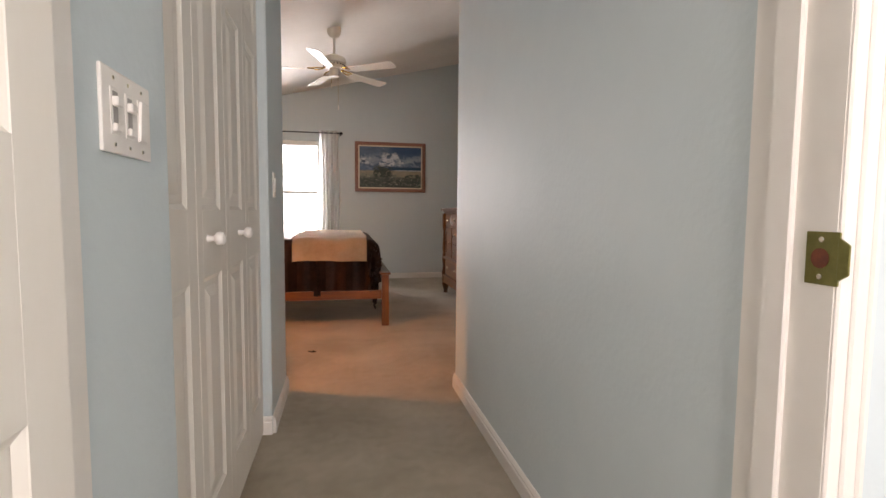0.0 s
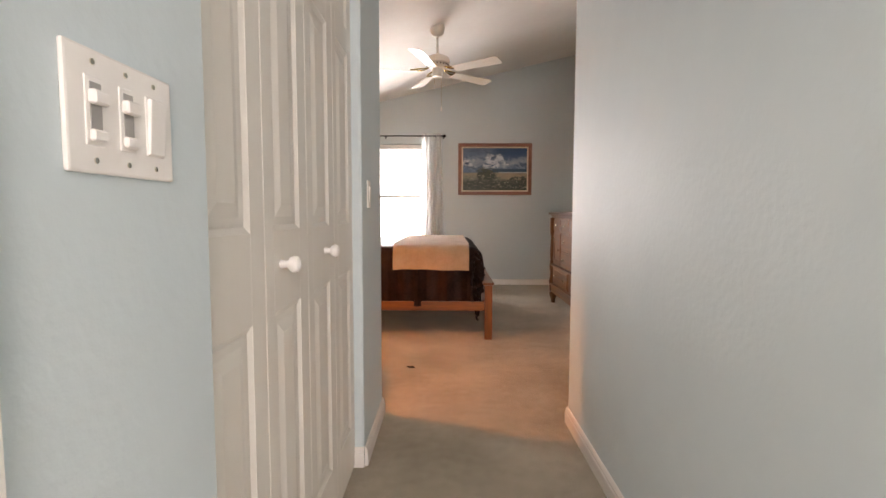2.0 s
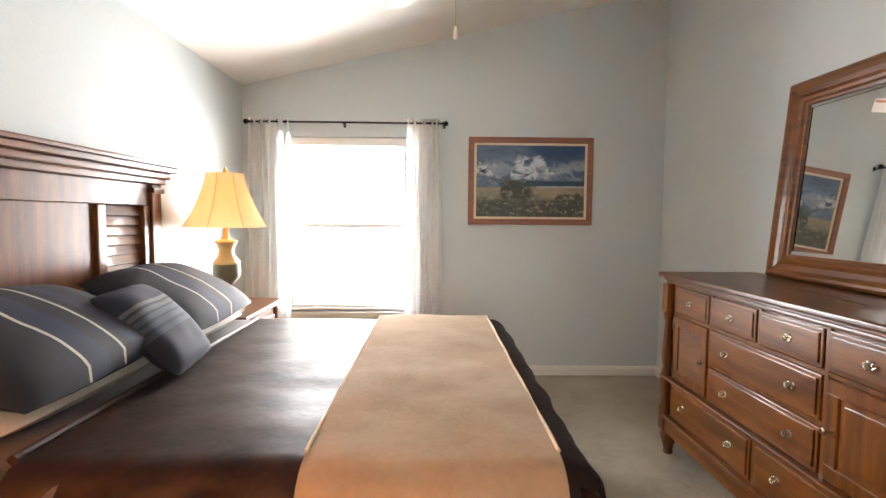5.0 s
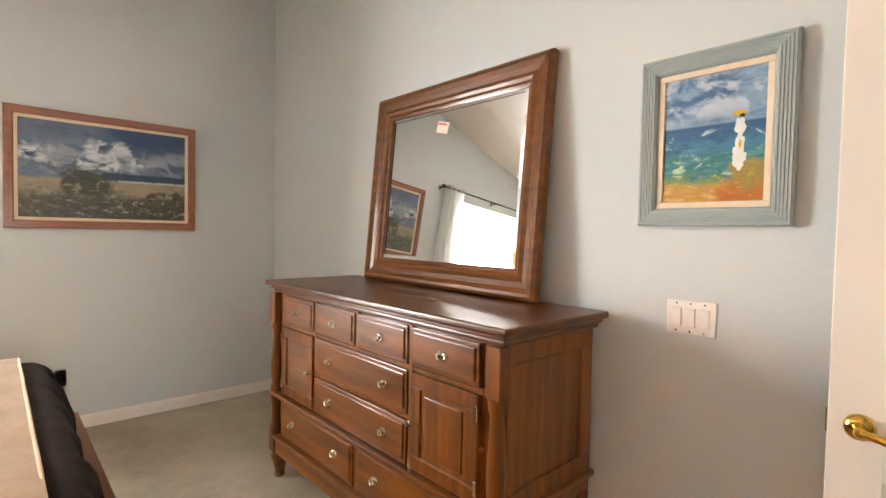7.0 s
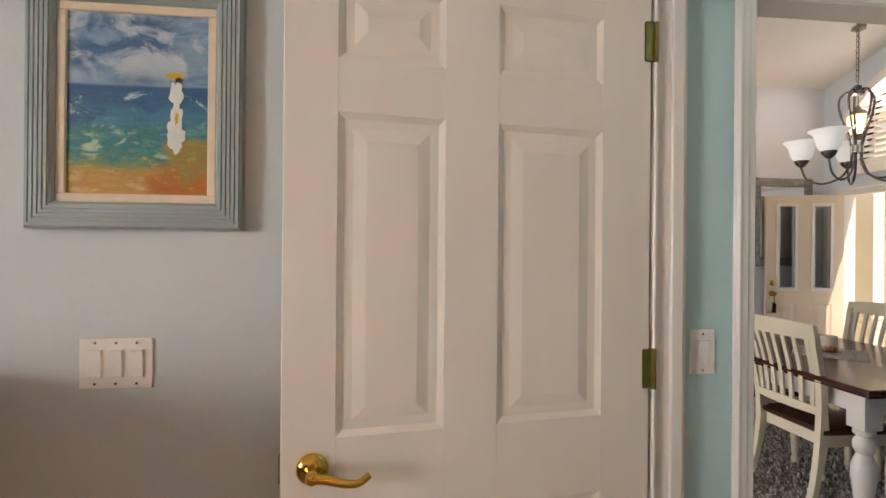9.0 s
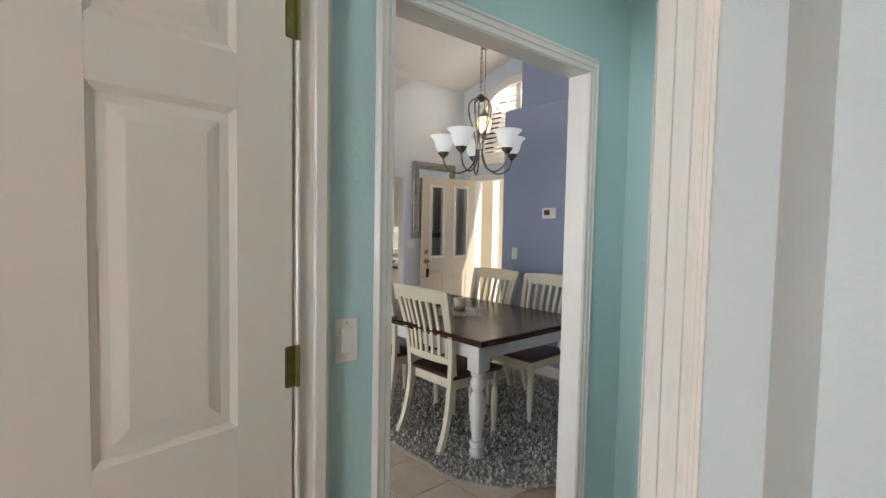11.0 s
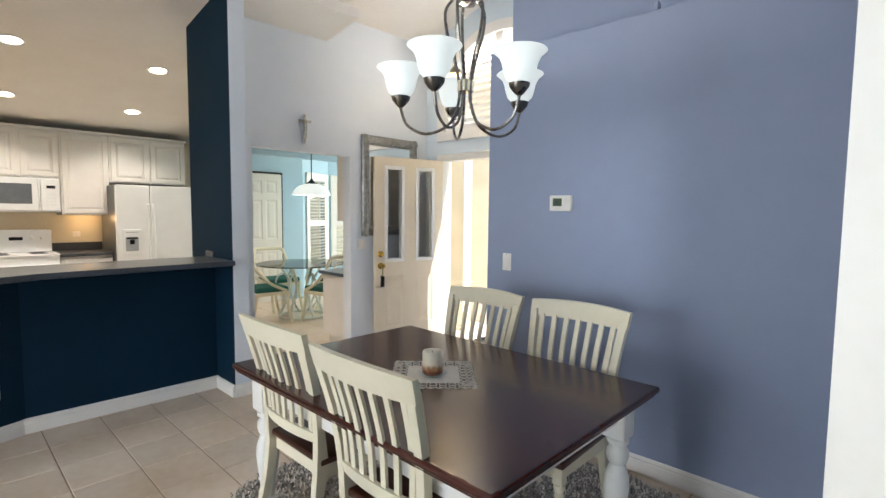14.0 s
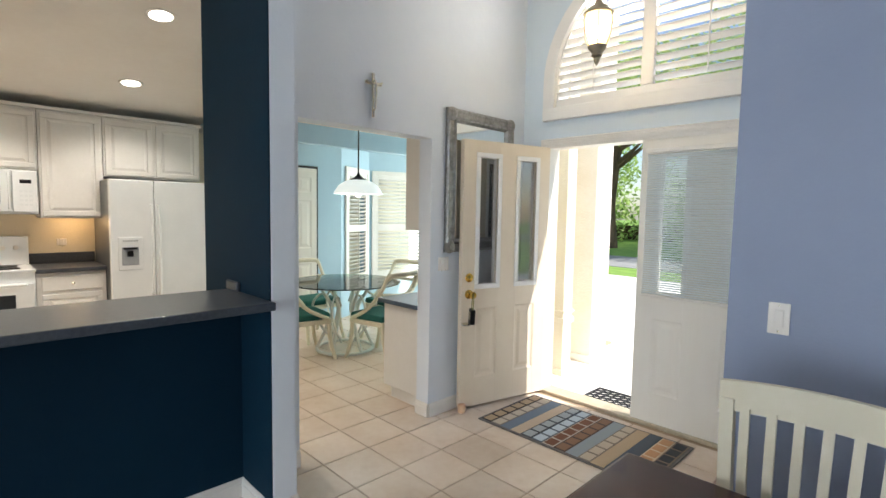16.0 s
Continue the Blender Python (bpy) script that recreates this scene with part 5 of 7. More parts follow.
def cushion(name, label, w, h, t, material, m, rim=None, sag=0.0):
    c = thing(name, label, "pillow")
    bm = bmesh.new()
    n = 20
    top, bot = [], []
    for j in range(n + 1):
        ra, rb = [], []
        for i in range(n + 1):
            u, v = 2 * i / n - 1, 2 * j / n - 1
            k = max(0.0, (1 - abs(u) ** 2.6)) ** 0.5 * max(0.0, (1 - abs(v) ** 2.6)) ** 0.5
            pin = 1 - 0.07 * (u * u * v * v) - 0.05 * (1 - abs(u)) * abs(v) ** 3 - 0.05 * (1 - abs(v)) * abs(u) ** 3
            z = t / 2 * k + 0.012 * k * noise.noise(Vector((u * 2, v * 2, w)))
            ra.append(bm.verts.new((u * w / 2 * pin, v * h / 2 * pin, z)))
            rb.append(bm.verts.new((u * w / 2 * pin, v * h / 2 * pin, -z * 0.8)))
        top.append(ra), bot.append(rb)
    for g in (top, bot):
        for j in range(n):
            for i in range(n):
                bm.faces.new((g[j][i], g[j][i + 1], g[j + 1][i + 1], g[j + 1][i]))
    bmesh.ops.remove_doubles(bm, verts=bm.verts[:], dist=0.0006)
    part("cover", bm, material, c, smooth=True)
    c.matrix_world = m
    return c


STR = [(0.0, "080d1a"), (0.16, "0b1324"), (0.24, "b9b3a6"), (0.262, "141d36"), (0.36, "18223a"), (0.44, "090e1c"), (0.58, "b9b3a6"), (0.605, "080d18"), (0.68, "18223a"), (0.76, "090f1e"), (0.95, "0b1324")]
M_STRIPE = ramp_mat("navy_striped_cotton", STR, 1, -0.27, 0.27, 0.02, 8, True, 0.8, 0.1)
STR2 = [(0.0, "0c1424"), (0.30, "57595a"), (0.335, "1d2836"), (0.36, "4c5154"), (0.40, "1a2634"), (0.425, "3d464e"), (0.47, "182432"), (0.50, "38444e"), (0.55, "162230"), (0.58, "2f3b48"), (0.63, "0e1728"), (1.0, "0c1424")]
M_STRIPE2 = ramp_mat("navy_grey_striped_knit", STR2, 0, -0.22, 0.22, 0.03, 12, True, 0.85, 0.3)
for y in (5.22, 6.10):
    cushion("pillow", "plain white pillow lying on the bed", 0.5, 0.82, 0.17, M_SHEET, pose(-1.50, y, 0.875, 0, 10, 0))
    cushion("pillow", "navy striped pillow sham propped on the white pillow", 0.56, 0.84, 0.2, M_STRIPE, pose(-1.44, y, 1.01, 0, 24, 3)).rotation_mode = 'XYZ'
cushion("throw_pillow", "small navy and grey striped throw pillow", 0.44, 0.44, 0.15, M_STRIPE2, pose(-1.27, 5.60, 0.96, 0, 46, 8))


# nightstands and lamps
def nightstand(y0, y1):
    t = thing("nightstand", "cherry-stained wooden nightstand with a drawer", "nightstand", (-1.78, y0, 0), group="nightstands beside the bed")
    L = y1 - y0
    part("top", nb(0.0, 0.49, 0, L, 0.762, 0.79, 0.008, 3), M_TOPY, t)
    part("top_moulding", nb(0.015, 0.455, 0.02, L - 0.02, 0.74, 0.763, 0.006, 2), M_WOODY, t)
    part("body", nb(0.03, 0.43, 0.04, L - 0.04, 0.16, 0.741), M_WOODZ, t)
    for z0, z1 in ((0.55, 0.68), (0.37, 0.53), (0.19, 0.35)):
        d = part("drawer", nb(0.42, 0.442, 0.085, L - 0.085, z0, z1, 0.004, 2), M_WOODY, t)
        part("pull", nb(0.442, 0.456, L / 2 - 0.03, L / 2 + 0.03, (z0 + z1) / 2 - 0.01, (z0 + z1) / 2 + 0.01, 0.006, 2), M_NICKEL, d, "nickel drawer pull")
    for y in (0.05, L - 0.05):
        part("corner_post", lathe(bmesh.new(), [(0.026, 0.16), (0.028, 0.2), (0.02, 0.24), (0.028, 0.34), (0.022, 0.5), (0.028, 0.56), (0.03, 0.74)], 14, at=(0.425, y, 0)), M_WOODZ, t, smooth=True)
        for x in (0.06, 0.42):
            part("foot", lathe(bmesh.new(), [(0.022, 0), (0.026, 0.015), (0.02, 0.03), (0.04, 0.12), (0.036, 0.165)], 14, at=(x, y, 0)), M_WOODZ, t, smooth=True)
    return t


ns = nightstand(6.60, 7.36)
M_SHADE = mat("lampshade_silk", "f0e0c0", 0.8, col2="e8d6b2", scale=10, bump=0.15, bscale=120, bdist=0.001)
nt = M_SHADE.node_tree
_t2 = nt.nodes.new("ShaderNodeBsdfTranslucent")
_t2.inputs[0].default_value = hexcol("ecc890")
_m2 = nt.nodes.new("ShaderNodeMixShader")
_m2.inputs[0].default_value = 0.28
nt.links.new(nt.nodes["Principled BSDF"].outputs[0], _m2.inputs[1])
nt.links.new(_t2.outputs[0], _m2.inputs[2])
nt.links.new(_m2.outputs[0], nt.nodes["Material Output"].inputs[0])
M_LCREAM = mat("lamp_cream", "d9bf8c", 0.4, col2="c7a970", scale=14, bump=0.2, bscale=60)
M_LVERD = mat("lamp_verdigris", "5e5a44", 0.5, 0.3, col2="7d7a60", scale=22, bump=0.6, bscale=50)
M_LROSE = mat("lamp_copper", "8e5a40", 0.4, 0.3, col2="77462f", scale=22)


def table_lamp(x, y, z):
    t = thing("table_lamp", "lit urn-shaped table lamp with a cream bell shade", "table lamp", (x, y, z), group="lamps beside the bed")
    bm = nb(-0.085, 0.085, -0.085, 0.085, 0, 0.022, 0.005, 2)
    B(bm, -0.068, 0.068, -0.068, 0.068, 0.022, 0.045, 0.006, 2)
    part("base", bm, M_LCREAM, t)
    part("base_collar", lathe(bmesh.new(), [(0.06, 0.045), (0.066, 0.06), (0.06, 0.08), (0.045, 0.10), (0.036, 0.105)], 24), M_LVERD, t, smooth=True)
    part("stem", lathe(bmesh.new(), [(0.032, 0.105), (0.024, 0.13), (0.028, 0.145), (0.04, 0.165), (0.05, 0.18)], 24), M_LROSE, t, smooth=True)
    part("urn", lathe(bmesh.new(), [(0.05, 0.18), (0.078, 0.205), (0.086, 0.24), (0.086, 0.28), (0.08, 0.30)], 28), M_LVERD, t, "verdigris urn body", True)
    part("neck", lathe(bmesh.new(), [(0.084, 0.30), (0.086, 0.312), (0.06, 0.34), (0.047, 0.37), (0.047, 0.40), (0.058, 0.43), (0.072, 0.445), (0.066, 0.455), (0.03, 0.465), (0.018, 0.49), (0.018, 0.54)], 28), M_LCREAM, t, smooth=True)
    bm = bmesh.new()
    prof = [(0.265, 0.545), (0.232, 0.60), (0.20, 0.655), (0.172, 0.72), (0.148, 0.78), (0.128, 0.845), (0.12, 0.895)]
    n = 32
    rings = [[bm.verts.new((r * (1 + 0.025 * math.cos(8 * 2 * math.pi * i / n) * (1 if k < 5 else 0.4)) * math.cos(2 * math.pi * i / n), r * (1 + 0.025 * math.cos(8 * 2 * math.pi * i / n) * (1 if k < 5 else 0.4)) * math.sin(2 * math.pi * i / n), zz)) for i in range(n)] for k, (r, zz) in enumerate(prof)]
    for a, b in zip(rings, rings[1:]):
        for i in range(n):
            bm.faces.new((a[i], a[(i + 1) % n], b[(i + 1) % n], b[i]))
    bmesh.ops.solidify(bm, geom=bm.faces[:], thickness=0.0015)
    sh = part("shade", bm, M_SHADE, t, "glowing cream silk bell shade", True)
    for k in range(8):
        a = 2 * math.pi * k / 8
        part("seam", tube(bmesh.new(), [((r * 1.027) * math.cos(a), (r * 1.027) * math.sin(a), zz) for r, zz in prof], 0.003, 5), M_LCREAM, sh)
    part("finial", lathe(bmesh.new(), [(0.004, 0.89), (0.012, 0.90), (0.014, 0.915), (0.006, 0.925), (0.008, 0.935), (0.0, 0.942)], 12), M_BRASS, t, smooth=True)
    part("bulb", lathe(bmesh.new(), [(0.014, 0.54), (0.016, 0.57), (0.012, 0.575)], 12), M_PLATE, t, smooth=True)
    return t


table_lamp(-1.53, 6.9, 0.79)
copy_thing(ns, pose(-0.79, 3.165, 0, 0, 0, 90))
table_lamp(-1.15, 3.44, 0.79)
# outlet by the baseboard on the north wall
ol = wall_plate("outlet", "white wall outlet above the baseboard", 1, (0.42, YN, 0.36), 180)
ol["category"] = "outlet"

# ---------------- dining room ----------------
# table
tab = thing("dining_table", "rectangular dining table with dark top and white turned legs", "table", (3.385, 1.205, 0.012))
bm = bmesh.new()
B(bm, -0.775, 0.775, -0.565, 0.565, 0.722, 0.748, 0.012, 3)
part("tabletop", bm, M_DARKX, tab, "polished dark espresso wood top")
part("top_edge", nb(-0.76, 0.76, -0.55, 0.55, 0.706, 0.723, 0.006, 2), M_DARKX, tab)
for x0, x1, y0, y1 in ((-0.63, 0.63, -0.475, -0.452), (-0.63, 0.63, 0.452, 0.475), (-0.665, -0.642, -0.44, 0.44), (0.642, 0.665, -0.44, 0.44)):
    part("apron", nb(x0, x1, y0, y1, 0.60, 0.706, 0.003, 1), M_WHITEP, tab)
LEGP = [(0.030, 0.0), (0.040, 0.008), (0.043, 0.035), (0.038, 0.062), (0.034, 0.068), (0.042, 0.074), (0.046, 0.090), (0.042, 0.106), (0.030, 0.112), (0.034, 0.15), (0.044, 0.24), (0.052, 0.31), (0.050, 0.36), (0.036, 0.40),
        (0.030, 0.415), (0.038, 0.425), (0.046, 0.45), (0.044, 0.475), (0.034, 0.49), (0.032, 0.50), (0.044, 0.507), (0.046, 0.525), (0.038, 0.535)]
for sx in (-1, 1):
    for sy in (-1, 1):
        bm = lathe(bmesh.new(), LEGP, 24, at=(sx * 0.65, sy * 0.455, 0))
        B(bm, sx * 0.65 - 0.048, sx * 0.65 + 0.048, sy * 0.455 - 0.048, sy * 0.455 + 0.048, 0.535, 0.706, 0.004, 2)
        part("leg", bm, M_WHITEP, tab, smooth=True)


# chairs: local front towards +y, seat centre at the origin, floor at 0
def dining_chair():
    c = thing("dining_chair", "cream slat-back dining chair with a dark wooden seat", "chair", group="chairs round the dining table")
    bm = bmesh.new()
    B(bm, -0.24, 0.24, -0.205, 0.235, 0.438, 0.468, 0.012, 3)
    for v in bm.verts:
        if v.co.y < 0:
            v.co.x *= 0.93
        if v.co.z > 0.455:
            v.co.z -= 0.010 * max(0.0, 1 - (v.co.x / 0.2) ** 2)
    part("seat", bm, M_SEAT, c, "dark brown saddle-shaped wooden seat", True)
    for x0, x1, y0, y1 in ((-0.19, 0.19, 0.188, 0.208), (-0.175, 0.175, -0.19, -0.17), (-0.215, -0.195, -0.17, 0.19), (0.195, 0.215, -0.17, 0.19)):
        part("apron", nb(x0, x1, y0, y1, 0.375, 0.438, 0.003, 1), M_CREAM, c)
    for x in (-0.205, 0.205):
        bm = lathe(bmesh.new(), [(0.014, 0), (0.02, 0.01), (0.021, 0.035), (0.014, 0.05), (0.017, 0.06), (0.022, 0.14), (0.024, 0.24), (0.02, 0.31), (0.016, 0.325), (0.024, 0.34), (0.024, 0.36)], 16, at=(x, 0.197, 0))
        B(bm, x - 0.022, x + 0.022, 0.175, 0.219, 0.36, 0.438, 0.003, 1)
        part("front_leg", bm, M_CREAM, c, smooth=True)
    # back legs run on into the posts of the back
    for s in (-1, 1):
        line = curve([(s * 0.212, -0.30, 0.0), (s * 0.205, -0.245, 0.14), (s * 0.2, -0.2, 0.36), (s * 0.203, -0.195, 0.47), (s * 0.222, -0.225, 0.72), (s * 0.243, -0.285, 0.96)], 6)
        bm = bmesh.new()
        rings = []
        for i, p in enumerate(line):
            w = 0.018
            d = 0.016 + 0.010 * math.exp(-((p.z - 0.42) / 0.12) ** 2)
            rings.append([bm.verts.new((p.x + a * w, p.y + b * d, p.z)) for a, b in ((-1, -1), (1, -1), (1, 1), (-1, 1))])
        for a, b in zip(rings, rings[1:]):
            for k in range(4):
                bm.faces.new((a[k], a[(k + 1) % 4], b[(k + 1) % 4], b[k]))
        bm.faces.new(rings[0][::-1]), bm.faces.new(rings[-1])
        part("back_leg", bm, M_CREAM, c)

    def rail(z0, z1, y, dy, half, t, curvy, name, lean=0.0):
        bm = bmesh.new()
        n = 14
        cols = []
        for i in range(n + 1):
            u = 2 * i / n - 1
            yy = y - curvy * (1 - u * u)
            lift = 0.012 * (1 - u * u)
            cols.append([bm.verts.new((u * half, yy + t / 2, z0 + lift * 0.3)), bm.verts.new((u * half, yy - t / 2, z0 + lift * 0.3)),
                         bm.verts.new((u * (half + 0.006), yy - t / 2 - lean, z1 + lift)), bm.verts.new((u * (half + 0.006), yy + t / 2 - lean - 0.004, z1 + lift))])
        for a, b in zip(cols, cols[1:]):
            for k in range(4):
                bm.faces.new((a[k], a[(k + 1) % 4], b[(k + 1) % 4], b[k]))
        bm.faces.new(cols[0][::-1]), bm.faces.new(cols[-1])
        return part(name, bm, M_CREAM, c)
    rail(0.925, 1.005, -0.277, 0, 0.262, 0.028, 0.035, "top_rail", 0.022)
    rail(0.535, 0.575, -0.202, 0, 0.208, 0.022, 0.03, "bottom_rail", 0.006)
    for k in range(7):
        u = (k - 3) / 3.5
        x0, x1 = u * 0.196, u * 0.228
        y0 = -0.204 - 0.03 * (1 - u * u)
        y1 = -0.272 - 0.033 * (1 - u * u)
        line = curve([(x0, y0, 0.56), (x0 + (x1 - x0) * 0.5, (y0 + y1) / 2 + 0.018, 0.74), (x1, y1, 0.94)], 5)
        bm = bmesh.new()
        rings = [[bm.verts.new((p.x + a * 0.0125, p.y + b * 0.006, p.z)) for a, b in ((-1, -1), (1, -1), (1, 1), (-1, 1))] for p in line]
        for a, b in zip(rings, rings[1:]):
            for q in range(4):
                bm.faces.new((a[q], a[(q + 1) % 4], b[(q + 1) % 4], b[q]))
        part("slat", bm, M_CREAM, c)
    return c


ch = dining_chair()
ch.matrix_world = pose(3.675, 0.79, 0.012)
copy_thing(ch, pose(3.077, 0.785, 0.012))
copy_thing(ch, pose(3.765, 1.475, 0.012, 0, 0, 180))
copy_thing(ch, pose(3.115, 1.515, 0.012, 0, 0, 180))

# doily, candle
doily = thing("doily", "square white lace doily lying on the table", "doily", (3.385, 1.205, 0.7605), 45)
bm = bmesh.new()
M_LACE = mat("lace", "ded8cf", 0.85, col2="cfc8bd", scale=40, bump=0.5, bscale=250)
B(bm, -0.115, 0.115, -0.115, 0.115, 0, 0.0012)
part("centre_cloth", bm, M_LACE, doily)
rnd = random.Random(5)
bm = bmesh.new()
for side in range(4):
    R = Matrix.Rotation(radians(90 * side), 4, 'Z')
    for k in range(9):
        x = -0.158 + 0.0395 * k
        for (ox, r) in ((0.133, 0.016), (0.158, 0.014)):
            n = 12
            pts = [R @ Vector((x + r * math.cos(2 * math.pi * i / n), ox + r * math.sin(2 * math.pi * i / n), 0.0012)) for i in range(n + 1)]
            tube(bm, pts, 0.0028, 4, False)
    pts = [R @ Vector((-0.178 + 0.0089 * i, 0.176 + 0.006 * math.sin(i * 1.57), 0.0012)) for i in range(41)]
    tube(bm, pts, 0.003, 4)
part("lace_border", bm, M_LACE, doily, "openwork lace border")
cand = thing("candle", "thick cream pillar candle with pressed brown leaves on a glass dish", "candle", (3.385, 1.21, 0.7622))
part("dish", lathe(bmesh.new(), [(0.03, 0.0), (0.055, 0.002), (0.066, 0.008), (0.064, 0.010), (0.05, 0.005), (0.0, 0.004)], 28), mat("dish_glass", "d8dad8", 0.15, col2="cfd2d0", scale=9), cand, smooth=True)
M_WAX = ramp_mat("leaf_candle_wax", [(0.0, "5a2c1a"), (0.42, "7a4226"), (0.56, "b08058"), (0.70, "e2d4bc"), (1.0, "eae0cc")], 2, 0.0, 0.11, 0.5, 45, rough=0.5)
part("wax", lathe(bmesh.new(), [(0.042, 0.007), (0.045, 0.010), (0.045, 0.098), (0.042, 0.105), (0.034, 0.106), (0.028, 0.098), (0.0, 0.094)], 28), M_WAX, cand, smooth=True)
part("wick", tube(bmesh.new(), [(0, 0, 0.094), (0.001, 0, 0.104)], 0.0012, 5), M_BLACK, cand)

# shaggy rug: base and many tufts
M_RUG = mat("shag_rug", "8f8884", 0.95, col2="b9b2ac", scale=30, bump=0.6, bscale=120)
rug = thing("area_rug", "thick grey shag rug under the dining table", "rug", (0, 0, 0))
RX0, RX1, RY0, RY1, RR = 2.22, 4.42, 0.10, 1.93, 0.55


def on_rug(x, y, pad=0.0):
    """Whether a point lies on the rug with its rounded corners."""
    dx = max(RX0 + RR - x, x - RX1 + RR, 0.0)
    dy = max(RY0 + RR - y, y - RY1 + RR, 0.0)
    return math.hypot(dx, dy) <= RR + pad


bm = bmesh.new()
ring = []
for cx_, cy_, a0_ in ((RX1 - RR, RY1 - RR, 0), (RX0 + RR, RY1 - RR, 90), (RX0 + RR, RY0 + RR, 180), (RX1 - RR, RY0 + RR, 270)):
    ring += [(cx_ + RR * math.cos(radians(a0_ + 9 * k)), cy_ + RR * math.sin(radians(a0_ + 9 * k))) for k in range(11)]
lo = [bm.verts.new((x, y, 0.0)) for x, y in ring]
hi = [bm.verts.new((x, y, 0.012)) for x, y in ring]
bm.faces.new(lo[::-1]), bm.faces.new(hi)
for k in range(len(ring)):
    bm.faces.new((lo[k], lo[(k + 1) % len(ring)], hi[(k + 1) % len(ring)], hi[k]))
part("backing", bm, M_RUG, rug)
rnd = random.Random(11)
verts, faces = [], []
for i in range(21000):
    x, y = rnd.uniform(2.215, 4.43), rnd.uniform(0.09, 1.94)
    if not on_rug(x, y, 0.01):
        continue
    a, l, hh = rnd.uniform(0, 6.28), rnd.uniform(0.008, 0.026), rnd.uniform(0.008, 0.026)
    w = rnd.uniform(0.003, 0.0055)
    cx, sx = math.cos(a), math.sin(a)
    b = len(verts)
    verts += [(x - sx * w, y + cx * w, 0.011), (x + sx * w, y - cx * w, 0.011), (x + cx * l * 0.6 + sx * w, y + sx * l * 0.6 - cx * w, 0.011 + hh), (x + cx * l * 0.6 - sx * w, y + sx * l * 0.6 + cx * w, 0.011 + hh),
              (x + cx * l * 1.3, y + sx * l * 1.3, 0.010 + hh * 0.5)]
    faces += [(b, b + 1, b + 2, b + 3), (b + 3, b + 2, b + 4)]
me = bpy.data.meshes.new("pile")
me.from_pydata(verts, [], faces)
M_PILE = mat("shag_pile", "6f6965", 0.95)
_n, _l = M_PILE.node_tree.nodes, M_PILE.node_tree.links
_g, _r = _n.new("ShaderNodeNewGeometry"), _n.new("ShaderNodeValToRGB")
_r.color_ramp.elements[0].color, _r.color_ramp.elements[1].color = hexcol("6a6562"), hexcol("f0e9e0")
_l.new(_g.outputs["Random Per Island"], _r.inputs[0])
_l.new(_r.outputs[0], _n["Principled BSDF"].inputs["Base Color"])
me.materials.append(M_PILE)
pile = new("pile", me)
pile.parent = rug
tagged(pile, kind="stuff")

# chandelier
chan = thing("chandelier", "five-light brushed nickel chandelier with white bell glass shades", "chandelier", (3.24, 1.18, 0.034))
ct = MZ(3.24)
part("canopy", lathe(bmesh.new(), [(0.065, ct + 0.02), (0.065, ct - 0.02), (0.045, ct - 0.045), (0.01, ct - 0.055)], 24), M_BRONZE, chan, smooth=True)
k = 0
z = ct - 0.05
while z > 2.335:
    bm = bmesh.new()
    n = 10
    pts = []
    for i in range(n + 1):
        a = 2 * math.pi * i / n
        u, v = 0.009 * math.cos(a), 0.021 * math.sin(a)
        pts.append((u, 0, z + v) if k % 2 == 0 else (0, u, z + v))
    part("chain_link", tube(bm, pts, 0.0022, 5, False), M_BRONZE, chan)
    z -= 0.034
    k += 1
part("top_cap", lathe(bmesh.new(), [(0.006, 2.335), (0.02, 2.325), (0.024, 2.30), (0.036, 2.29), (0.036, 2.275), (0.016, 2.268)], 20), M_BRONZE, chan, smooth=True)
part("hub", lathe(bmesh.new(), [(0.03, 1.93), (0.033, 1.932), (0.033, 1.975), (0.03, 1.978)], 24), M_NICKEL, chan, smooth=True)
M_FROST = mat("frosted_glass_shade", "f2f6f4", 0.55, col2="e6eeec", scale=6, emit="eef8f6", estr=0.4)
for kk in range(5):
    a = radians(35 + 72 * kk)
    R = Matrix.Rotation(a, 4, 'Z')
    pts = [R @ Vector(p) for p in curve([(0.016, 0, 2.285), (0.05, 0, 2.30), (0.085, 0, 2.255), (0.078, 0, 2.17), (0.045, 0, 2.06), (0.026, 0, 1.96), (0.03, 0, 1.88), (0.07, 0, 1.80), (0.16, 0, 1.765), (0.24, 0, 1.80), (0.267, 0, 1.86), (0.27, 0, 1.885)], 6)]
    part("arm", tube(bmesh.new(), pts, 0.0062, 8), M_BRONZE, chan, smooth=True)
    c = R @ Vector((0.27, 0, 0))
    part("cup", lathe(bmesh.new(), [(0.008, 1.875), (0.02, 1.885), (0.036, 1.905), (0.04, 1.92), (0.034, 1.922)], 20, at=(c.x, c.y, 0)), M_BRONZE, chan, "dark nickel shade cup", True)
    bm = bmesh.new()
    lathe(bm, [(0.034, 1.92), (0.053, 1.94), (0.061, 1.965), (0.066, 1.992), (0.078, 2.018), (0.10, 2.036), (0.098, 2.039), (0.075, 2.023), (0.062, 1.994), (0.053, 1.976), (0.045, 1.95), (0.03, 1.928)], 28, at=(c.x, c.y, 0))
    part("shade", bm, M_FROST, chan, "frosted white bell glass", True)
    part("bulb", lathe(bmesh.new(), [(0.010, 1.925), (0.012, 1.95), (0.022, 1.975), (0.02, 1.995), (0.0, 2.005)], 12, at=(c.x, c.y, 0)), mat("bulb_glow", "ffffff", 0.4, emit="fff4e4", estr=6.0), chan, smooth=True)
    lamp("chandelier_bulb", 'POINT', (3.24 + c.x, 1.18 + c.y, 2.04), 3.4, (1.0, 0.93, 0.84), 0.03)

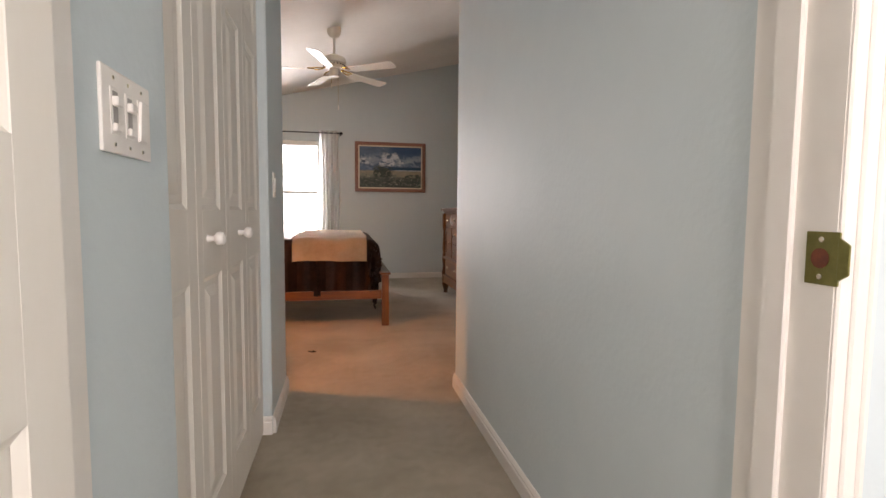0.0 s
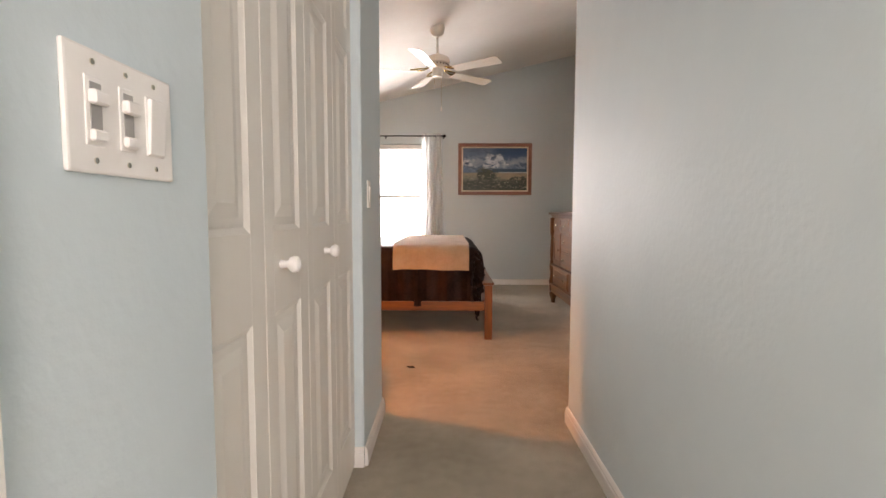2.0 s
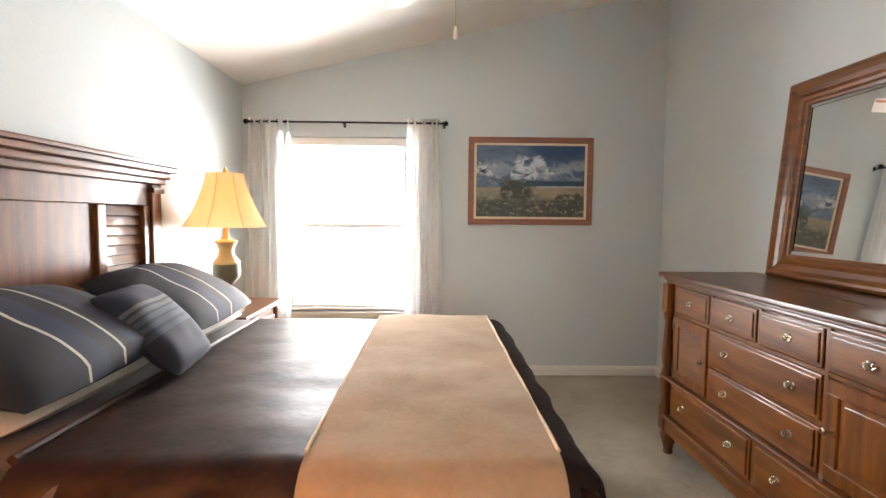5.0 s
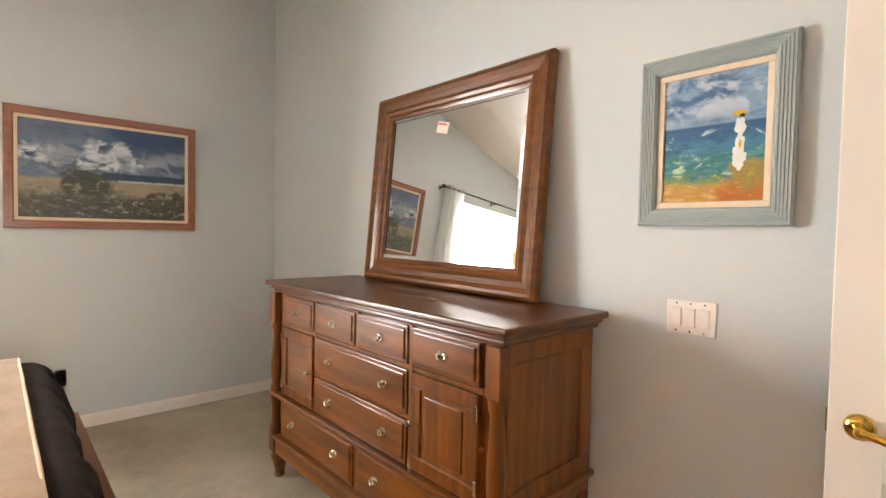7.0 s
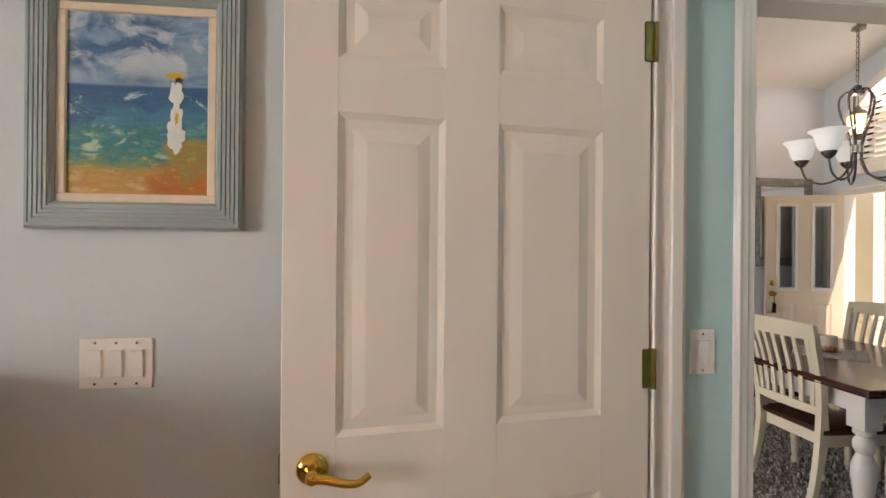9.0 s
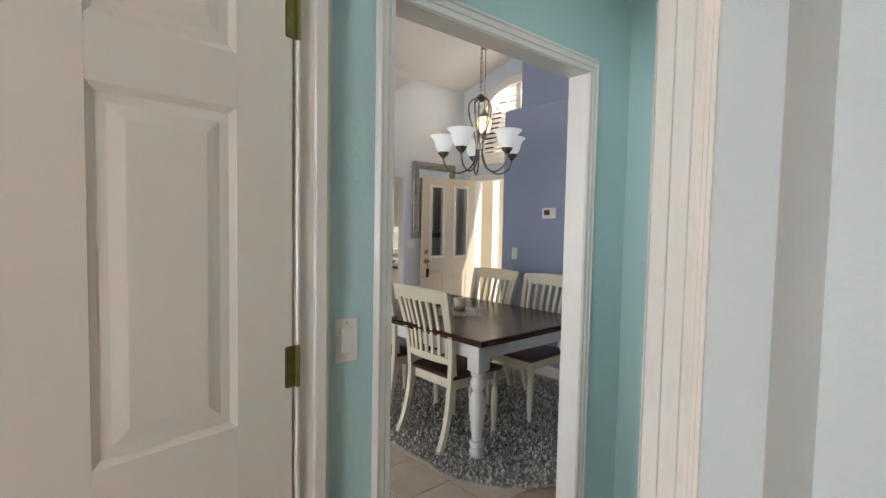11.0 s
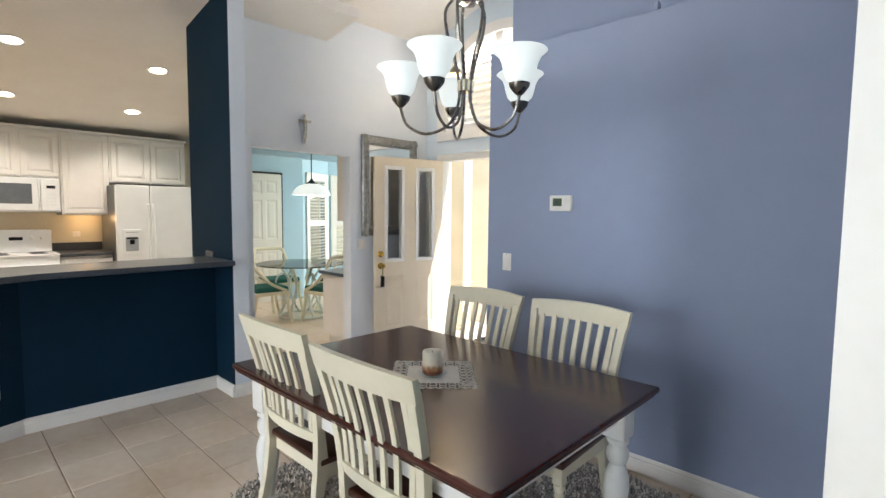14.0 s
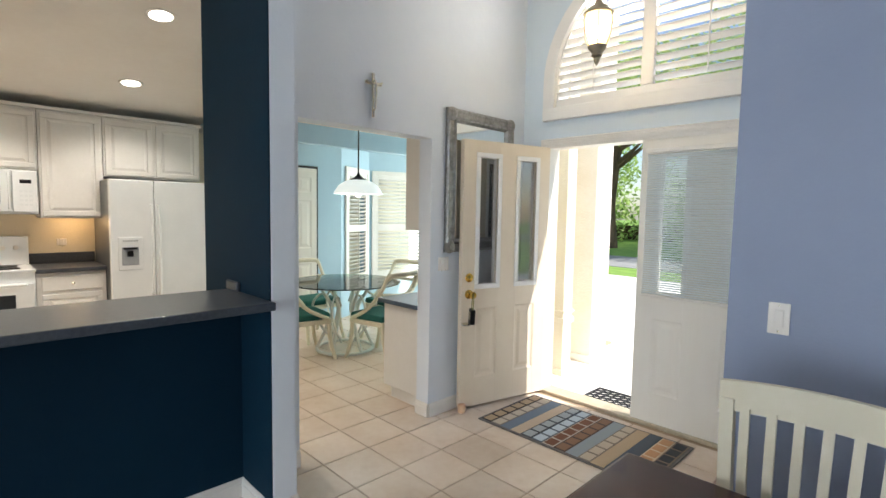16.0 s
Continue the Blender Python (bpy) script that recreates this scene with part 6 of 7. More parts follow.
# thermostat and switch on the periwinkle wall
th = thing("thermostat", "white digital thermostat on the periwinkle wall", "thermostat", (3.49, -0.03, 1.538), 180)
part("case", nb(-0.078, 0.078, -0.026, 0, -0.05, 0.05, 0.012, 3), M_PLATE, th)
part("display", nb(-0.05, 0.012, -0.028, -0.025, -0.018, 0.03), mat("lcd_green", "55624f", 0.2, col2="4a5645", scale=20), th, "dark green display")
part("digits", nb(-0.036, -0.006, -0.0288, -0.0281, -0.004, 0.018), mat("lcd_digit", "2c352b", 0.4), th)
for x, zz in ((0.04, 0.022), (0.04, 0.002), (0.06, 0.012), (-0.04, -0.034), (-0.02, -0.034), (0.0, -0.034)):
    part("button", nb(x - 0.007, x + 0.007, -0.029, -0.025, zz - 0.006, zz + 0.006, 0.002, 1), M_TRIM, th)
wall_plate("light_switch", "single white switch on the periwinkle wall", 1, (3.905, -0.03, 1.138), 180, h=0.118)
wall_plate("light_switch", "white keypad plate on the foyer wall", 2, (6.07, -0.40, 1.13), -90, h=0.1, w1=0.04)
sens = thing("alarm_sensor", "small white sensor box on the plant ledge", "sensor", (2.97, -0.06, 2.571))
part("case", nb(-0.02, 0.02, -0.02, 0.02, 0, 0.05, 0.004, 1), M_PURP, sens)

# bar top
bm = bmesh.new()
B(bm, 5.60, 6.14, 1.123, 2.42, 1.05, 1.088, 0.006, 2)
M_BAR = mat("dark_laminate", "3b4048", 0.3, col2="4a5058", scale=60, rvar=0.05, coat=0.2)
bt = thing("bar_top", "dark grey laminate bar top on the navy half wall", "counter")
part("slab", bm, M_BAR, bt)
bm = bmesh.new()
R45b = Matrix.Translation((6.06, 2.39, 0)) @ Matrix.Rotation(radians(22), 4, 'Z')
B(bm, -0.46, 0.1, -0.02, 2.2, 1.049, 1.087, 0.006, 2, m=R45b)
part("slab_wing", bm, M_BAR, bt)
part("backsplash", nb(6.0, 6.14, 1.123, 1.142, 1.088, 1.135, 0.004, 1), M_BAR, bt)
ol2 = wall_plate("outlet", "white outlet on the navy half wall", 1, (5.95, 2.50, 0.33), -112 + 44, h=0.115)
ol2.matrix_world = pose(5.945, 2.50, 0.33, 0, 0, -68)
ol2["category"] = "outlet"

# ---------------- foyer ----------------
casing("trim_front_door", "y", -1.345, DX0 + 0.02, DX1 - 0.005, 2.07, 1, w=0.05)
fr = thing("door_frame_front", "white double door frame with a raised threshold", "door frame", kind="structure")
bm = bmesh.new()
B(bm, DX1 - 0.03, DX1, -1.5, -1.35, 0, DZ)
B(bm, DX0, DX0 + 0.03, -1.5, -1.35, 0, DZ)
B(bm, DX0 + 0.03, DX1 - 0.03, -1.5, -1.35, DZ - 0.03, DZ)
part("jamb", bm, M_TRIM, fr)
part("threshold", nb(DX0, DX1, -1.5, -1.34, -0.005, 0.022, 0.006, 2), mat("bronze_threshold", "c9bda6", 0.45, 0.2, col2="b5a88f", scale=20), fr)


def front_leaf(name, label, m, w, blinds):
    d = thing(name, label, "door", kind="structure")
    gz = (0.93, 1.92)
    panel_leaf(d, w, 2.03, 0.045, [(0.13, 0.33), (w - 0.33, w - 0.13)], [(0.22, 0.76), gz], M_LEAF if not blinds else M_DOOR, glazed=[gz])
    for a, b in ((0.13, 0.33), (w - 0.33, w - 0.13)):
        bm = bmesh.new()
        for s in (-1, 1):
            for x0, x1, z0, z1 in ((a - 0.02, b + 0.02, gz[0] - 0.02, gz[0] + 0.018), (a - 0.02, b + 0.02, gz[1] - 0.018, gz[1] + 0.02), (a - 0.02, a + 0.018, gz[0] + 0.018, gz[1] - 0.018), (b - 0.018, b + 0.02, gz[0] + 0.018, gz[1] - 0.018)):
                B(bm, x0, x1, s * 0.0228, s * 0.034, z0, z1, 0.004, 1)
        lt = part("light_frame", bm, M_TRIM, d, "white glazing frame")
        pn = part("pane", nb(a, b, -0.004, 0.004, gz[0], gz[1]), M_GLASS, lt)
        pn.visible_shadow = False
    return d


fd = front_leaf("door_3", "cream front door with two tall glass lights standing open", None, 0.84, False)
fd.matrix_world = pose(5.815, -1.345, 0.02, 0, 0, 76.2)
mt = Matrix.Translation((0.775, 0.023, 1.0)) @ Matrix.Rotation(radians(-90), 4, 'X')
part("deadbolt", lathe(bmesh.new(), [(0.034, 0), (0.034, 0.006), (0.026, 0.014), (0.014, 0.02), (0.0, 0.021)], 20, m=mt), M_BRASS, fd, "polished brass deadbolt", True)
mt = Matrix.Translation((0.775, 0.023, 0.875)) @ Matrix.Rotation(radians(-90), 4, 'X')
kn = part("door_knob", lathe(bmesh.new(), [(0.035, 0), (0.035, 0.005), (0.026, 0.012), (0.012, 0.018), (0.012, 0.035), (0.024, 0.045), (0.028, 0.06), (0.022, 0.072), (0.0, 0.076)], 22, m=mt), M_BRASS, fd, "polished brass door knob", True)
lock = thing("lock_box", "black key lock box hanging open from the front door knob", "lock box")
bm = bmesh.new()
tube(bm, curve([(-0.016, 0, 0.0), (-0.018, 0, 0.05), (-0.012, 0, 0.10), (0, 0, 0.125), (0.012, 0, 0.10), (0.018, 0, 0.05), (0.016, 0, 0.0)], 4), 0.004, 6)
part("shackle", bm, M_OLDBRASS, lock, smooth=True)
part("case", nb(-0.033, 0.033, -0.018, 0.018, -0.11, 0.004, 0.008, 2), M_BLACK, lock)
part("flap", nb(-0.03, 0.03, -0.075, -0.015, -0.118, -0.108, 0.003, 1), M_NICKEL, lock, "open metal flap")
for i in range(3):
    part("dial", nb(-0.02, 0.02, -0.021, -0.017, -0.03 - 0.022 * i, -0.018 - 0.022 * i, 0.002, 1), M_NICKEL, lock)
fdm = fd.matrix_world
lock.matrix_world = Matrix.Translation(fdm @ Vector((0.775, 0.075, 0.765))) @ Matrix.Rotation(radians(150), 4, 'Z') @ Matrix.Rotation(radians(8), 4, 'Y')
fd2 = front_leaf("door_4", "closed white front door leaf with a slatted blind over its lights", None, 0.905, True)
fd2.matrix_world = pose(4.135, -1.385, 0.02)
bl = thing("door_blind", "white mini blind covering the closed door leaf", "blind", (4.135, -1.345, 0))
M_MINI = M_SLAT
part("head_rail", nb(0.03, 0.86, -0.008, 0.026, 1.945, 1.975, 0.003, 1), M_TRIM, bl)
me0 = None
for i in range(62):
    if me0 is None:
        bm = bmesh.new()
        B(bm, 0.04, 0.85, -0.009, 0.009, -0.0005, 0.0005, m=Matrix.Rotation(radians(38), 4, 'X'))
        s = part("slat", bm, M_MINI, bl)
        me0 = s.data
    else:
        s = new("slat", me0)
        s.parent = bl
    s.location = (0, 0.01, 0.965 + 0.0158 * i)
part("bottom_rail", nb(0.035, 0.855, -0.002, 0.022, 0.94, 0.955, 0.003, 1), M_TRIM, bl)

# arched window with plantation shutters
aw = thing("window_2", "arched window above the front door with white plantation shutters", "window", kind="structure")
bm = bmesh.new()


def arc_band(bm, r0, r1, ya, yb, zlow):
    n = 28
    inner = [(AX - r0, zlow)] + [(AX - r0 * math.cos(math.pi * i / n), AZ + r0 * math.sin(math.pi * i / n)) for i in range(n + 1)] + [(AX + r0, zlow)]
    outer = [(AX - r1, zlow)] + [(AX - r1 * math.cos(math.pi * i / n), AZ + r1 * math.sin(math.pi * i / n)) for i in range(n + 1)] + [(AX + r1, zlow)]
    rows = [[bm.verts.new((x, y, z)) for x, z in pts] for pts, y in ((inner, ya), (outer, ya), (outer, yb), (inner, yb))]
    for k in range(4):
        a, b = rows[k], rows[(k + 1) % 4]
        for i in range(len(a) - 1):
            bm.faces.new((a[i], a[i + 1], b[i + 1], b[i]))


arc_band(bm, AR - 0.045, AR + 0.055, -1.30, -1.343, AB - 0.10)
arc_band(bm, AR - 0.055, AR - 0.001, -1.343, -1.49, AB)
B(bm, AX - AR - 0.055, AX + AR + 0.055, -1.343, -1.295, AB - 0.12, AB - 0.02, 0.006, 2)
part("window_frame", bm, mat("arch_cream", "e9e6e2", 0.4, col2="e1deda", scale=4), aw, "cream arched frame")
bm = bmesh.new()
B(bm, AX - 0.045, AX + 0.045, -1.374, -1.334, AB + 0.046, AZ + AR - 0.05, 0.004, 1)
B(bm, AX - AR + 0.05, AX + AR - 0.05, -1.375, -1.335, AB - 0.02, AB + 0.045, 0.004, 1)
part("shutter_frame", bm, MATS["arch_cream"], aw)
for sgn in (-1, 1):
    cx = AX + sgn * 0.4
    part("tilt_rod", nb(cx - 0.005, cx + 0.005, -1.318, -1.31, AB + 0.06, AZ + 0.45, 0.002, 1), M_TRIM, aw)
z = AB + 0.085
while z < AZ + AR - 0.1:
    half = math.sqrt(max(0.0, (AR - 0.055) ** 2 - max(0.0, z - AZ) ** 2))
    for a, b in ((AX - half, AX - 0.047), (AX + 0.047, AX + half)):
        if b - a > 0.06:
            part("louvre", nb(a, b, -0.032, 0.032, -0.0045, 0.0045, 0.003, 1, m=Matrix.Translation((0, -1.355, z)) @ Matrix.Rotation(radians(24), 4, 'X')), M_TRIM, aw)
    z += 0.066
pn = part("pane", nb(AX - AR + 0.055, AX + AR - 0.055, -1.462, -1.458, AB, AZ + AR - 0.06), M_GLASS, aw)
pn.visible_shadow = False

# silver mirror on the foyer wall
M_SILVER = mat("antique_silver", "a9a7a2", 0.35, 0.85, col2="77746f", scale=25, bump=0.7, bscale=70, rvar=0.1, bdist=0.006)
sm = thing("wall_mirror", "tall mirror in an ornate antique silver frame behind the open door", "mirror")
mitre_frame(0.77, 1.05, [(0, 0), (0, 0.02), (0.012, 0.034), (0.022, 0.03), (0.03, 0.022), (0.06, 0.024), (0.072, 0.034), (0.084, 0.03), (0.092, 0.016), (0.10, 0.012), (0.10, 0)], M_SILVER, sm)
part("glass", nb(-0.29, 0.29, -0.009, -0.002, 0.095, 0.955), M_MIRROR, sm)
for x in (-0.365, 0.365):
    for zz in (0.02, 1.03):
        part("corner_ornament", lathe(bmesh.new(), [(0.05, 0), (0.046, 0.012), (0.03, 0.02), (0.024, 0.028), (0.0, 0.032)], 12, m=Matrix.Translation((x * 0.94, -0.02, zz * 0.96 + 0.02)) @ Matrix.Rotation(radians(90), 4, 'X')), M_SILVER, sm, smooth=True)
sm.matrix_world = pose(6.066, -0.785, 1.216, 0, 0, -90)

# crucifix: one plain shape
cr = bmesh.new()
B(cr, -0.012, 0.012, -0.016, -0.004, -0.20, 0.14, 0.003, 1)
B(cr, -0.075, 0.075, -0.016, -0.004, 0.05, 0.074, 0.003, 1)
lathe(cr, [(0.0, -0.15), (0.012, -0.14), (0.014, -0.06), (0.02, -0.02), (0.018, 0.02), (0.024, 0.05), (0.010, 0.062), (0.013, 0.08), (0.0, 0.095)], 12, at=(0, -0.026, 0))
tube(cr, [(-0.07, -0.024, 0.075), (-0.02, -0.026, 0.05), (0.02, -0.026, 0.05), (0.07, -0.024, 0.075)], 0.007, 6)
cf = part("crucifix", cr, M_NICKEL, smooth=True)
cf.matrix_world = pose(6.068, 0.25, 2.258, 0, 0, -90) @ Matrix.Diagonal((0.85, 0.85, 0.8, 1))
tagged(cf, "small pewter crucifix on the white foyer wall", "crucifix")
wd = thing("wall_plaque", "small reddish wooden plaque on the partition wall", "plaque", (5.80, 0.99, 2.05))
bm = nb(-0.07, 0.07, -0.03, -0.001, 0, 0.10, 0.006, 2)
B(bm, -0.05, 0.05, -0.034, -0.002, 0.10, 0.14, 0.01, 2)
part("board", bm, mat("red_wood", "7a2f1c", 0.5, col2="93412a", scale=12), wd)
hk = thing("wall_hook", "small black hook on the partition wall", "hook", (5.80, 0.99, 1.72))
part("hook", tube(bmesh.new(), [(0, -0.001, 0), (0, -0.03, 0), (0, -0.035, 0.015)], 0.006, 6), M_BLACK, hk)

# lantern
ln = thing("foyer_lantern", "hanging antique brass lantern with glowing glass panes", "lantern", (5.11, -0.79, 0))
lz = MZ(5.11)
M_ANT = mat("antique_white_metal", "8f8672", 0.5, 0.6, col2="a89e88", scale=30, bump=0.3, bscale=80)
part("canopy", lathe(bmesh.new(), [(0.06, lz + 0.02), (0.06, lz - 0.02), (0.02, lz - 0.04)], 20), M_ANT, ln, smooth=True)
part("hanging_rod", tube(bmesh.new(), [(0, 0, lz - 0.03), (0, 0, 2.86)], 0.005, 8), M_ANT, ln)
part("roof", lathe(bmesh.new(), [(0.012, 2.87), (0.02, 2.85), (0.03, 2.83), (0.06, 2.81), (0.085, 2.785), (0.095, 2.775), (0.09, 2.768), (0.0, 2.768)], 16), M_ANT, ln, smooth=True)
M_LGLASS = mat("amber_seeded_glass", "fff0d0", 0.2, trans=0.6, emit="ffe2a8", estr=1.6)
for q in range(6):
    a0, a1 = 2 * math.pi * q / 6, 2 * math.pi * (q + 1) / 6
    prof = [(0.085, 2.768), (0.095, 2.72), (0.085, 2.64), (0.055, 2.57)]
    bm = bmesh.new()
    vs = [[bm.verts.new((r * math.cos(a), r * math.sin(a), zz)) for r, zz in prof] for a in (a0, a1)]
    for i in range(3):
        bm.faces.new((vs[0][i], vs[1][i], vs[1][i + 1], vs[0][i + 1]))
    g = part("pane", bm, M_LGLASS, ln, "glowing amber glass pane")
    g.visible_shadow = False
    part("rib", tube(bmesh.new(), [(r * 1.02 * math.cos(a0), r * 1.02 * math.sin(a0), zz) for r, zz in prof], 0.004, 5), M_ANT, ln)
part("base", lathe(bmesh.new(), [(0.06, 2.575), (0.056, 2.56), (0.03, 2.53), (0.035, 2.515), (0.018, 2.50), (0.02, 2.485), (0.008, 2.465), (0.0, 2.45)], 16), M_ANT, ln, smooth=True)

# mats and door stop candle
M_MATB = mat("mat_ground", "8a8478", 0.95, col2="76716a", scale=30, bump=0.5, bscale=200)
dm = thing("entry_mat", "multicoloured patchwork entry mat in brown, blue and cream", "mat", (0, 0, 0))
part("base", nb(4.54, 5.80, -1.22, -0.52, 0, 0.010, 0.004, 1), mat("mat_dark", "5e5a5a", 0.95, col2="7c756f", scale=30, bump=0.5, bscale=200), dm)
BANDS = [("b9a183", "3a332f", 6), ("c9bca8", "8a8078", 6), ("8795a6", "74818f", 1), ("d8cdbb", "c8b49c", 1), ("a9afb2", "4a4c50", 6), ("c4d0d8", "5b6470", 6), ("7d5540", "c0b2a4", 6),
         ("8d6c56", "5a4a42", 6), ("d2dbe1", "9aa3aa", 1), ("c9bca8", "8d8176", 6), ("d6c4aa", "c2ab8e", 1), ("6f7b88", "565f6a", 1), ("c79a74", "d9c4a8", 6), ("3f4247", "8a7a6c", 6)]
for i, (face, ground, rows_) in enumerate(BANDS):
    wX = 1.22 / len(BANDS)
    x = 5.78 - (i + 1) * wX
    part("band", nb(x + 0.001, x + wX - 0.001, -1.20, -0.54, 0.0098, 0.0122), mat("mat_g_" + ground, ground, 0.95, col2=ground, scale=14, bump=0.5, bscale=220), dm)
    for j in range(rows_ if rows_ > 1 else 0):
        wY = 0.66 / rows_
        y = -1.20 + j * wY
        part("patch", nb(x + 0.010, x + wX - 0.010, y + 0.011, y + wY - 0.011, 0.0120, 0.0142), mat("mat_f_" + face, face, 0.95, col2=face, scale=9, bump=0.5, bscale=220), dm)
om = thing("door_mat", "dark rubber scroll door mat on the porch", "mat", (5.27, -1.70, -0.03), 0)
bm = bmesh.new()
for i in range(9):
    for j in range(5):
        n = 10
        tube(bm, [(-0.24 + 0.06 * i + 0.028 * math.cos(2 * math.pi * k / n), -0.13 + 0.065 * j + 0.03 * math.sin(2 * math.pi * k / n), 0.008) for k in range(n + 1)], 0.006, 5, False)
B(bm, -0.28, 0.28, -0.17, -0.158, 0, 0.014)
B(bm, -0.28, 0.28, 0.158, 0.17, 0, 0.014)
B(bm, -0.28, -0.268, -0.158, 0.158, 0, 0.014)
B(bm, 0.268, 0.28, -0.158, 0.158, 0, 0.014)
part("grid", bm, mat("black_rubber", "2a2c30", 0.7, col2="1f2124", scale=30), om)
ds = thing("door_stop", "small cream candle jar holding the front door", "candle jar", (5.965, -0.52, -0.0))
part("jar", lathe(bmesh.new(), [(0.026, 0.0), (0.03, 0.004), (0.031, 0.06), (0.028, 0.062), (0.026, 0.05), (0.0, 0.048)], 18), mat("peach_wax", "dcb898", 0.4, col2="d2aa88", scale=12), ds, smooth=True)

# unseen fixture added as the source of the vestibule brightness
vl = thing("ceiling_light", "unseen white flush ceiling light, assumed in the vestibule", "ceiling light", (1.25, 2.35, 0))
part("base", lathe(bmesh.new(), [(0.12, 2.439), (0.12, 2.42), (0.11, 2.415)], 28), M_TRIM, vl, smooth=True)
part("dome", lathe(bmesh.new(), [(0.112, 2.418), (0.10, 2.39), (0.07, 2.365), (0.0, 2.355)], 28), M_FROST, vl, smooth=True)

# ---------------- kitchen ----------------
M_CAB = mat("cabinet_white", "e9e7e2", 0.38, col2="e1ded8", scale=4, bump=0.04, bscale=30)
M_APPL = mat("appliance_white", "eceeee", 0.25, col2="e5e8e8", scale=5, bump=0.03, bscale=150)
M_COUNTER = mat("counter_charcoal", "3a3d42", 0.35, col2="4a4d52", scale=70, rvar=0.05)


def cab_door(parent, x, y0, y1, z0, z1):
    bm = bmesh.new()
    r = 0.05
    for a, b, c, d in ((y0, y1, z0, z0 + r), (y0, y1, z1 - r, z1), (y0, y0 + r, z0 + r, z1 - r), (y1 - r, y1, z0 + r, z1 - r)):
        B(bm, x - 0.02, x, a, b, c, d, 0.004, 1)
    d = part("door", bm, M_CAB, parent)
    bm = bmesh.new()
    R = Matrix.Translation((x - 0.008, 0, 0)) @ Matrix.Rotation(radians(90), 4, 'Z')
    B(bm, x - 0.008, x - 0.001, y0 + r - 0.002, y1 - r + 0.002, z0 + r - 0.002, z1 - r + 0.002)
    frustum(bm, y0 + r + 0.012, y1 - r - 0.012, z0 + r + 0.012, z1 - r - 0.012, 0, 0.010, 0.022, m=R)
    part("panel", bm, M_CAB, d)
    return d


KX = 9.6


def upper(y0, y1, z0, z1, doors):
    c = thing("wall_cabinet", "white raised-panel wall cabinet in the kitchen", "cabinet", group="white kitchen wall cabinets")
    part("body", nb(KX, 9.948, y0, y1, z0, z1, 0.002, 1), M_CAB, c)
    n = doors
    for i in range(n):
        w = (y1 - y0) / n
        cab_door(c, KX - 0.001, y0 + i * w + 0.018, y0 + (i + 1) * w - 0.018, z0 + 0.018, z1 - 0.03)


upper(0.12, 1.055, 1.81, 2.42, 2)
upper(1.06, 1.575, 1.385, 2.42, 1)
upper(1.58, 2.36, 1.84, 2.42, 2)
upper(2.365, 3.2, 1.385, 2.42, 2)
cm = thing("cabinet_crown", "white crown strip along the wall cabinets", "moulding")
part("strip", nb(KX - 0.03, 9.948, 0.10, 3.22, 2.422, 2.455, 0.008, 2), M_CAB, cm)
fg = thing("refrigerator", "white side-by-side refrigerator with an ice dispenser", "refrigerator")
part("body", nb(9.20, 9.93, 0.20, 1.095, 0.02, 1.77, 0.006, 1), mat("fridge_side", "5a5c5e", 0.4, col2="505254", scale=6), fg, "grey cabinet sides")
part("freezer_door", nb(9.13, 9.205, 0.72, 1.10, 0.10, 1.775, 0.016, 3), M_APPL, fg)
part("fridge_door", nb(9.13, 9.205, 0.195, 0.712, 0.10, 1.775, 0.016, 3), M_APPL, fg)
for y in (0.745, 0.685):
    part("handle", tube(bmesh.new(), curve([(9.128, y, 0.62), (9.085, y, 0.68), (9.075, y, 1.05), (9.085, y, 1.47), (9.128, y, 1.53)], 5), 0.013, 8), M_APPL, fg, smooth=True)
dp = part("dispenser", nb(9.122, 9.135, 0.83, 1.04, 0.88, 1.21, 0.006, 1), M_APPL, fg)
part("dispenser_recess", nb(9.118, 9.124, 0.865, 1.01, 0.93, 1.11, 0.004, 1), mat("dispenser_grey", "a9adb2", 0.4, col2="9da1a6", scale=9), dp)
part("spout", nb(9.10, 9.12, 0.915, 0.965, 1.02, 1.075, 0.004, 1), M_BLACK, dp)
part("tray", nb(9.095, 9.12, 0.88, 1.0, 1.088, 1.108, 0.003, 1), M_BLACK, dp)
for i in range(6):
    part("key", nb(9.118, 9.123, 0.872 + 0.023 * i, 0.884 + 0.023 * i, 1.165, 1.178), mat("key_grey", "80858a", 0.5), dp)
mw = thing("microwave", "white over-range microwave under the cabinets", "microwave")
part("body", nb(9.58, 9.948, 1.585, 2.355, 1.42, 1.835, 0.006, 1), M_APPL, mw)
part("door", nb(9.555, 9.582, 1.78, 2.35, 1.44, 1.825, 0.008, 2), M_APPL, mw)
part("window", nb(9.552, 9.556, 1.86, 2.29, 1.52, 1.76, 0.002, 1), mat("microwave_glass", "6d7276", 0.2, col2="5f6468", scale=8), mw)
part("control_panel", nb(9.56, 9.582, 1.592, 1.775, 1.44, 1.825, 0.006, 1), M_APPL, mw)
part("display", nb(9.557, 9.561, 1.635, 1.72, 1.71, 1.745), M_BLACK, mw)
for i in range(3):
    for j in range(4):
        part("key", nb(9.557, 9.561, 1.63 + 0.034 * i, 1.655 + 0.034 * i, 1.50 + 0.042 * j, 1.52 + 0.042 * j), mat("key_white", "dfe2e2", 0.5), mw)
part("handle", tube(bmesh.new(), [(9.55, 1.80, 1.47), (9.53, 1.80, 1.50), (9.53, 1.80, 1.77), (9.55, 1.80, 1.80)], 0.009, 8), M_APPL, mw, smooth=True)
rg = thing("kitchen_range", "white electric range with a black glass oven window", "range")
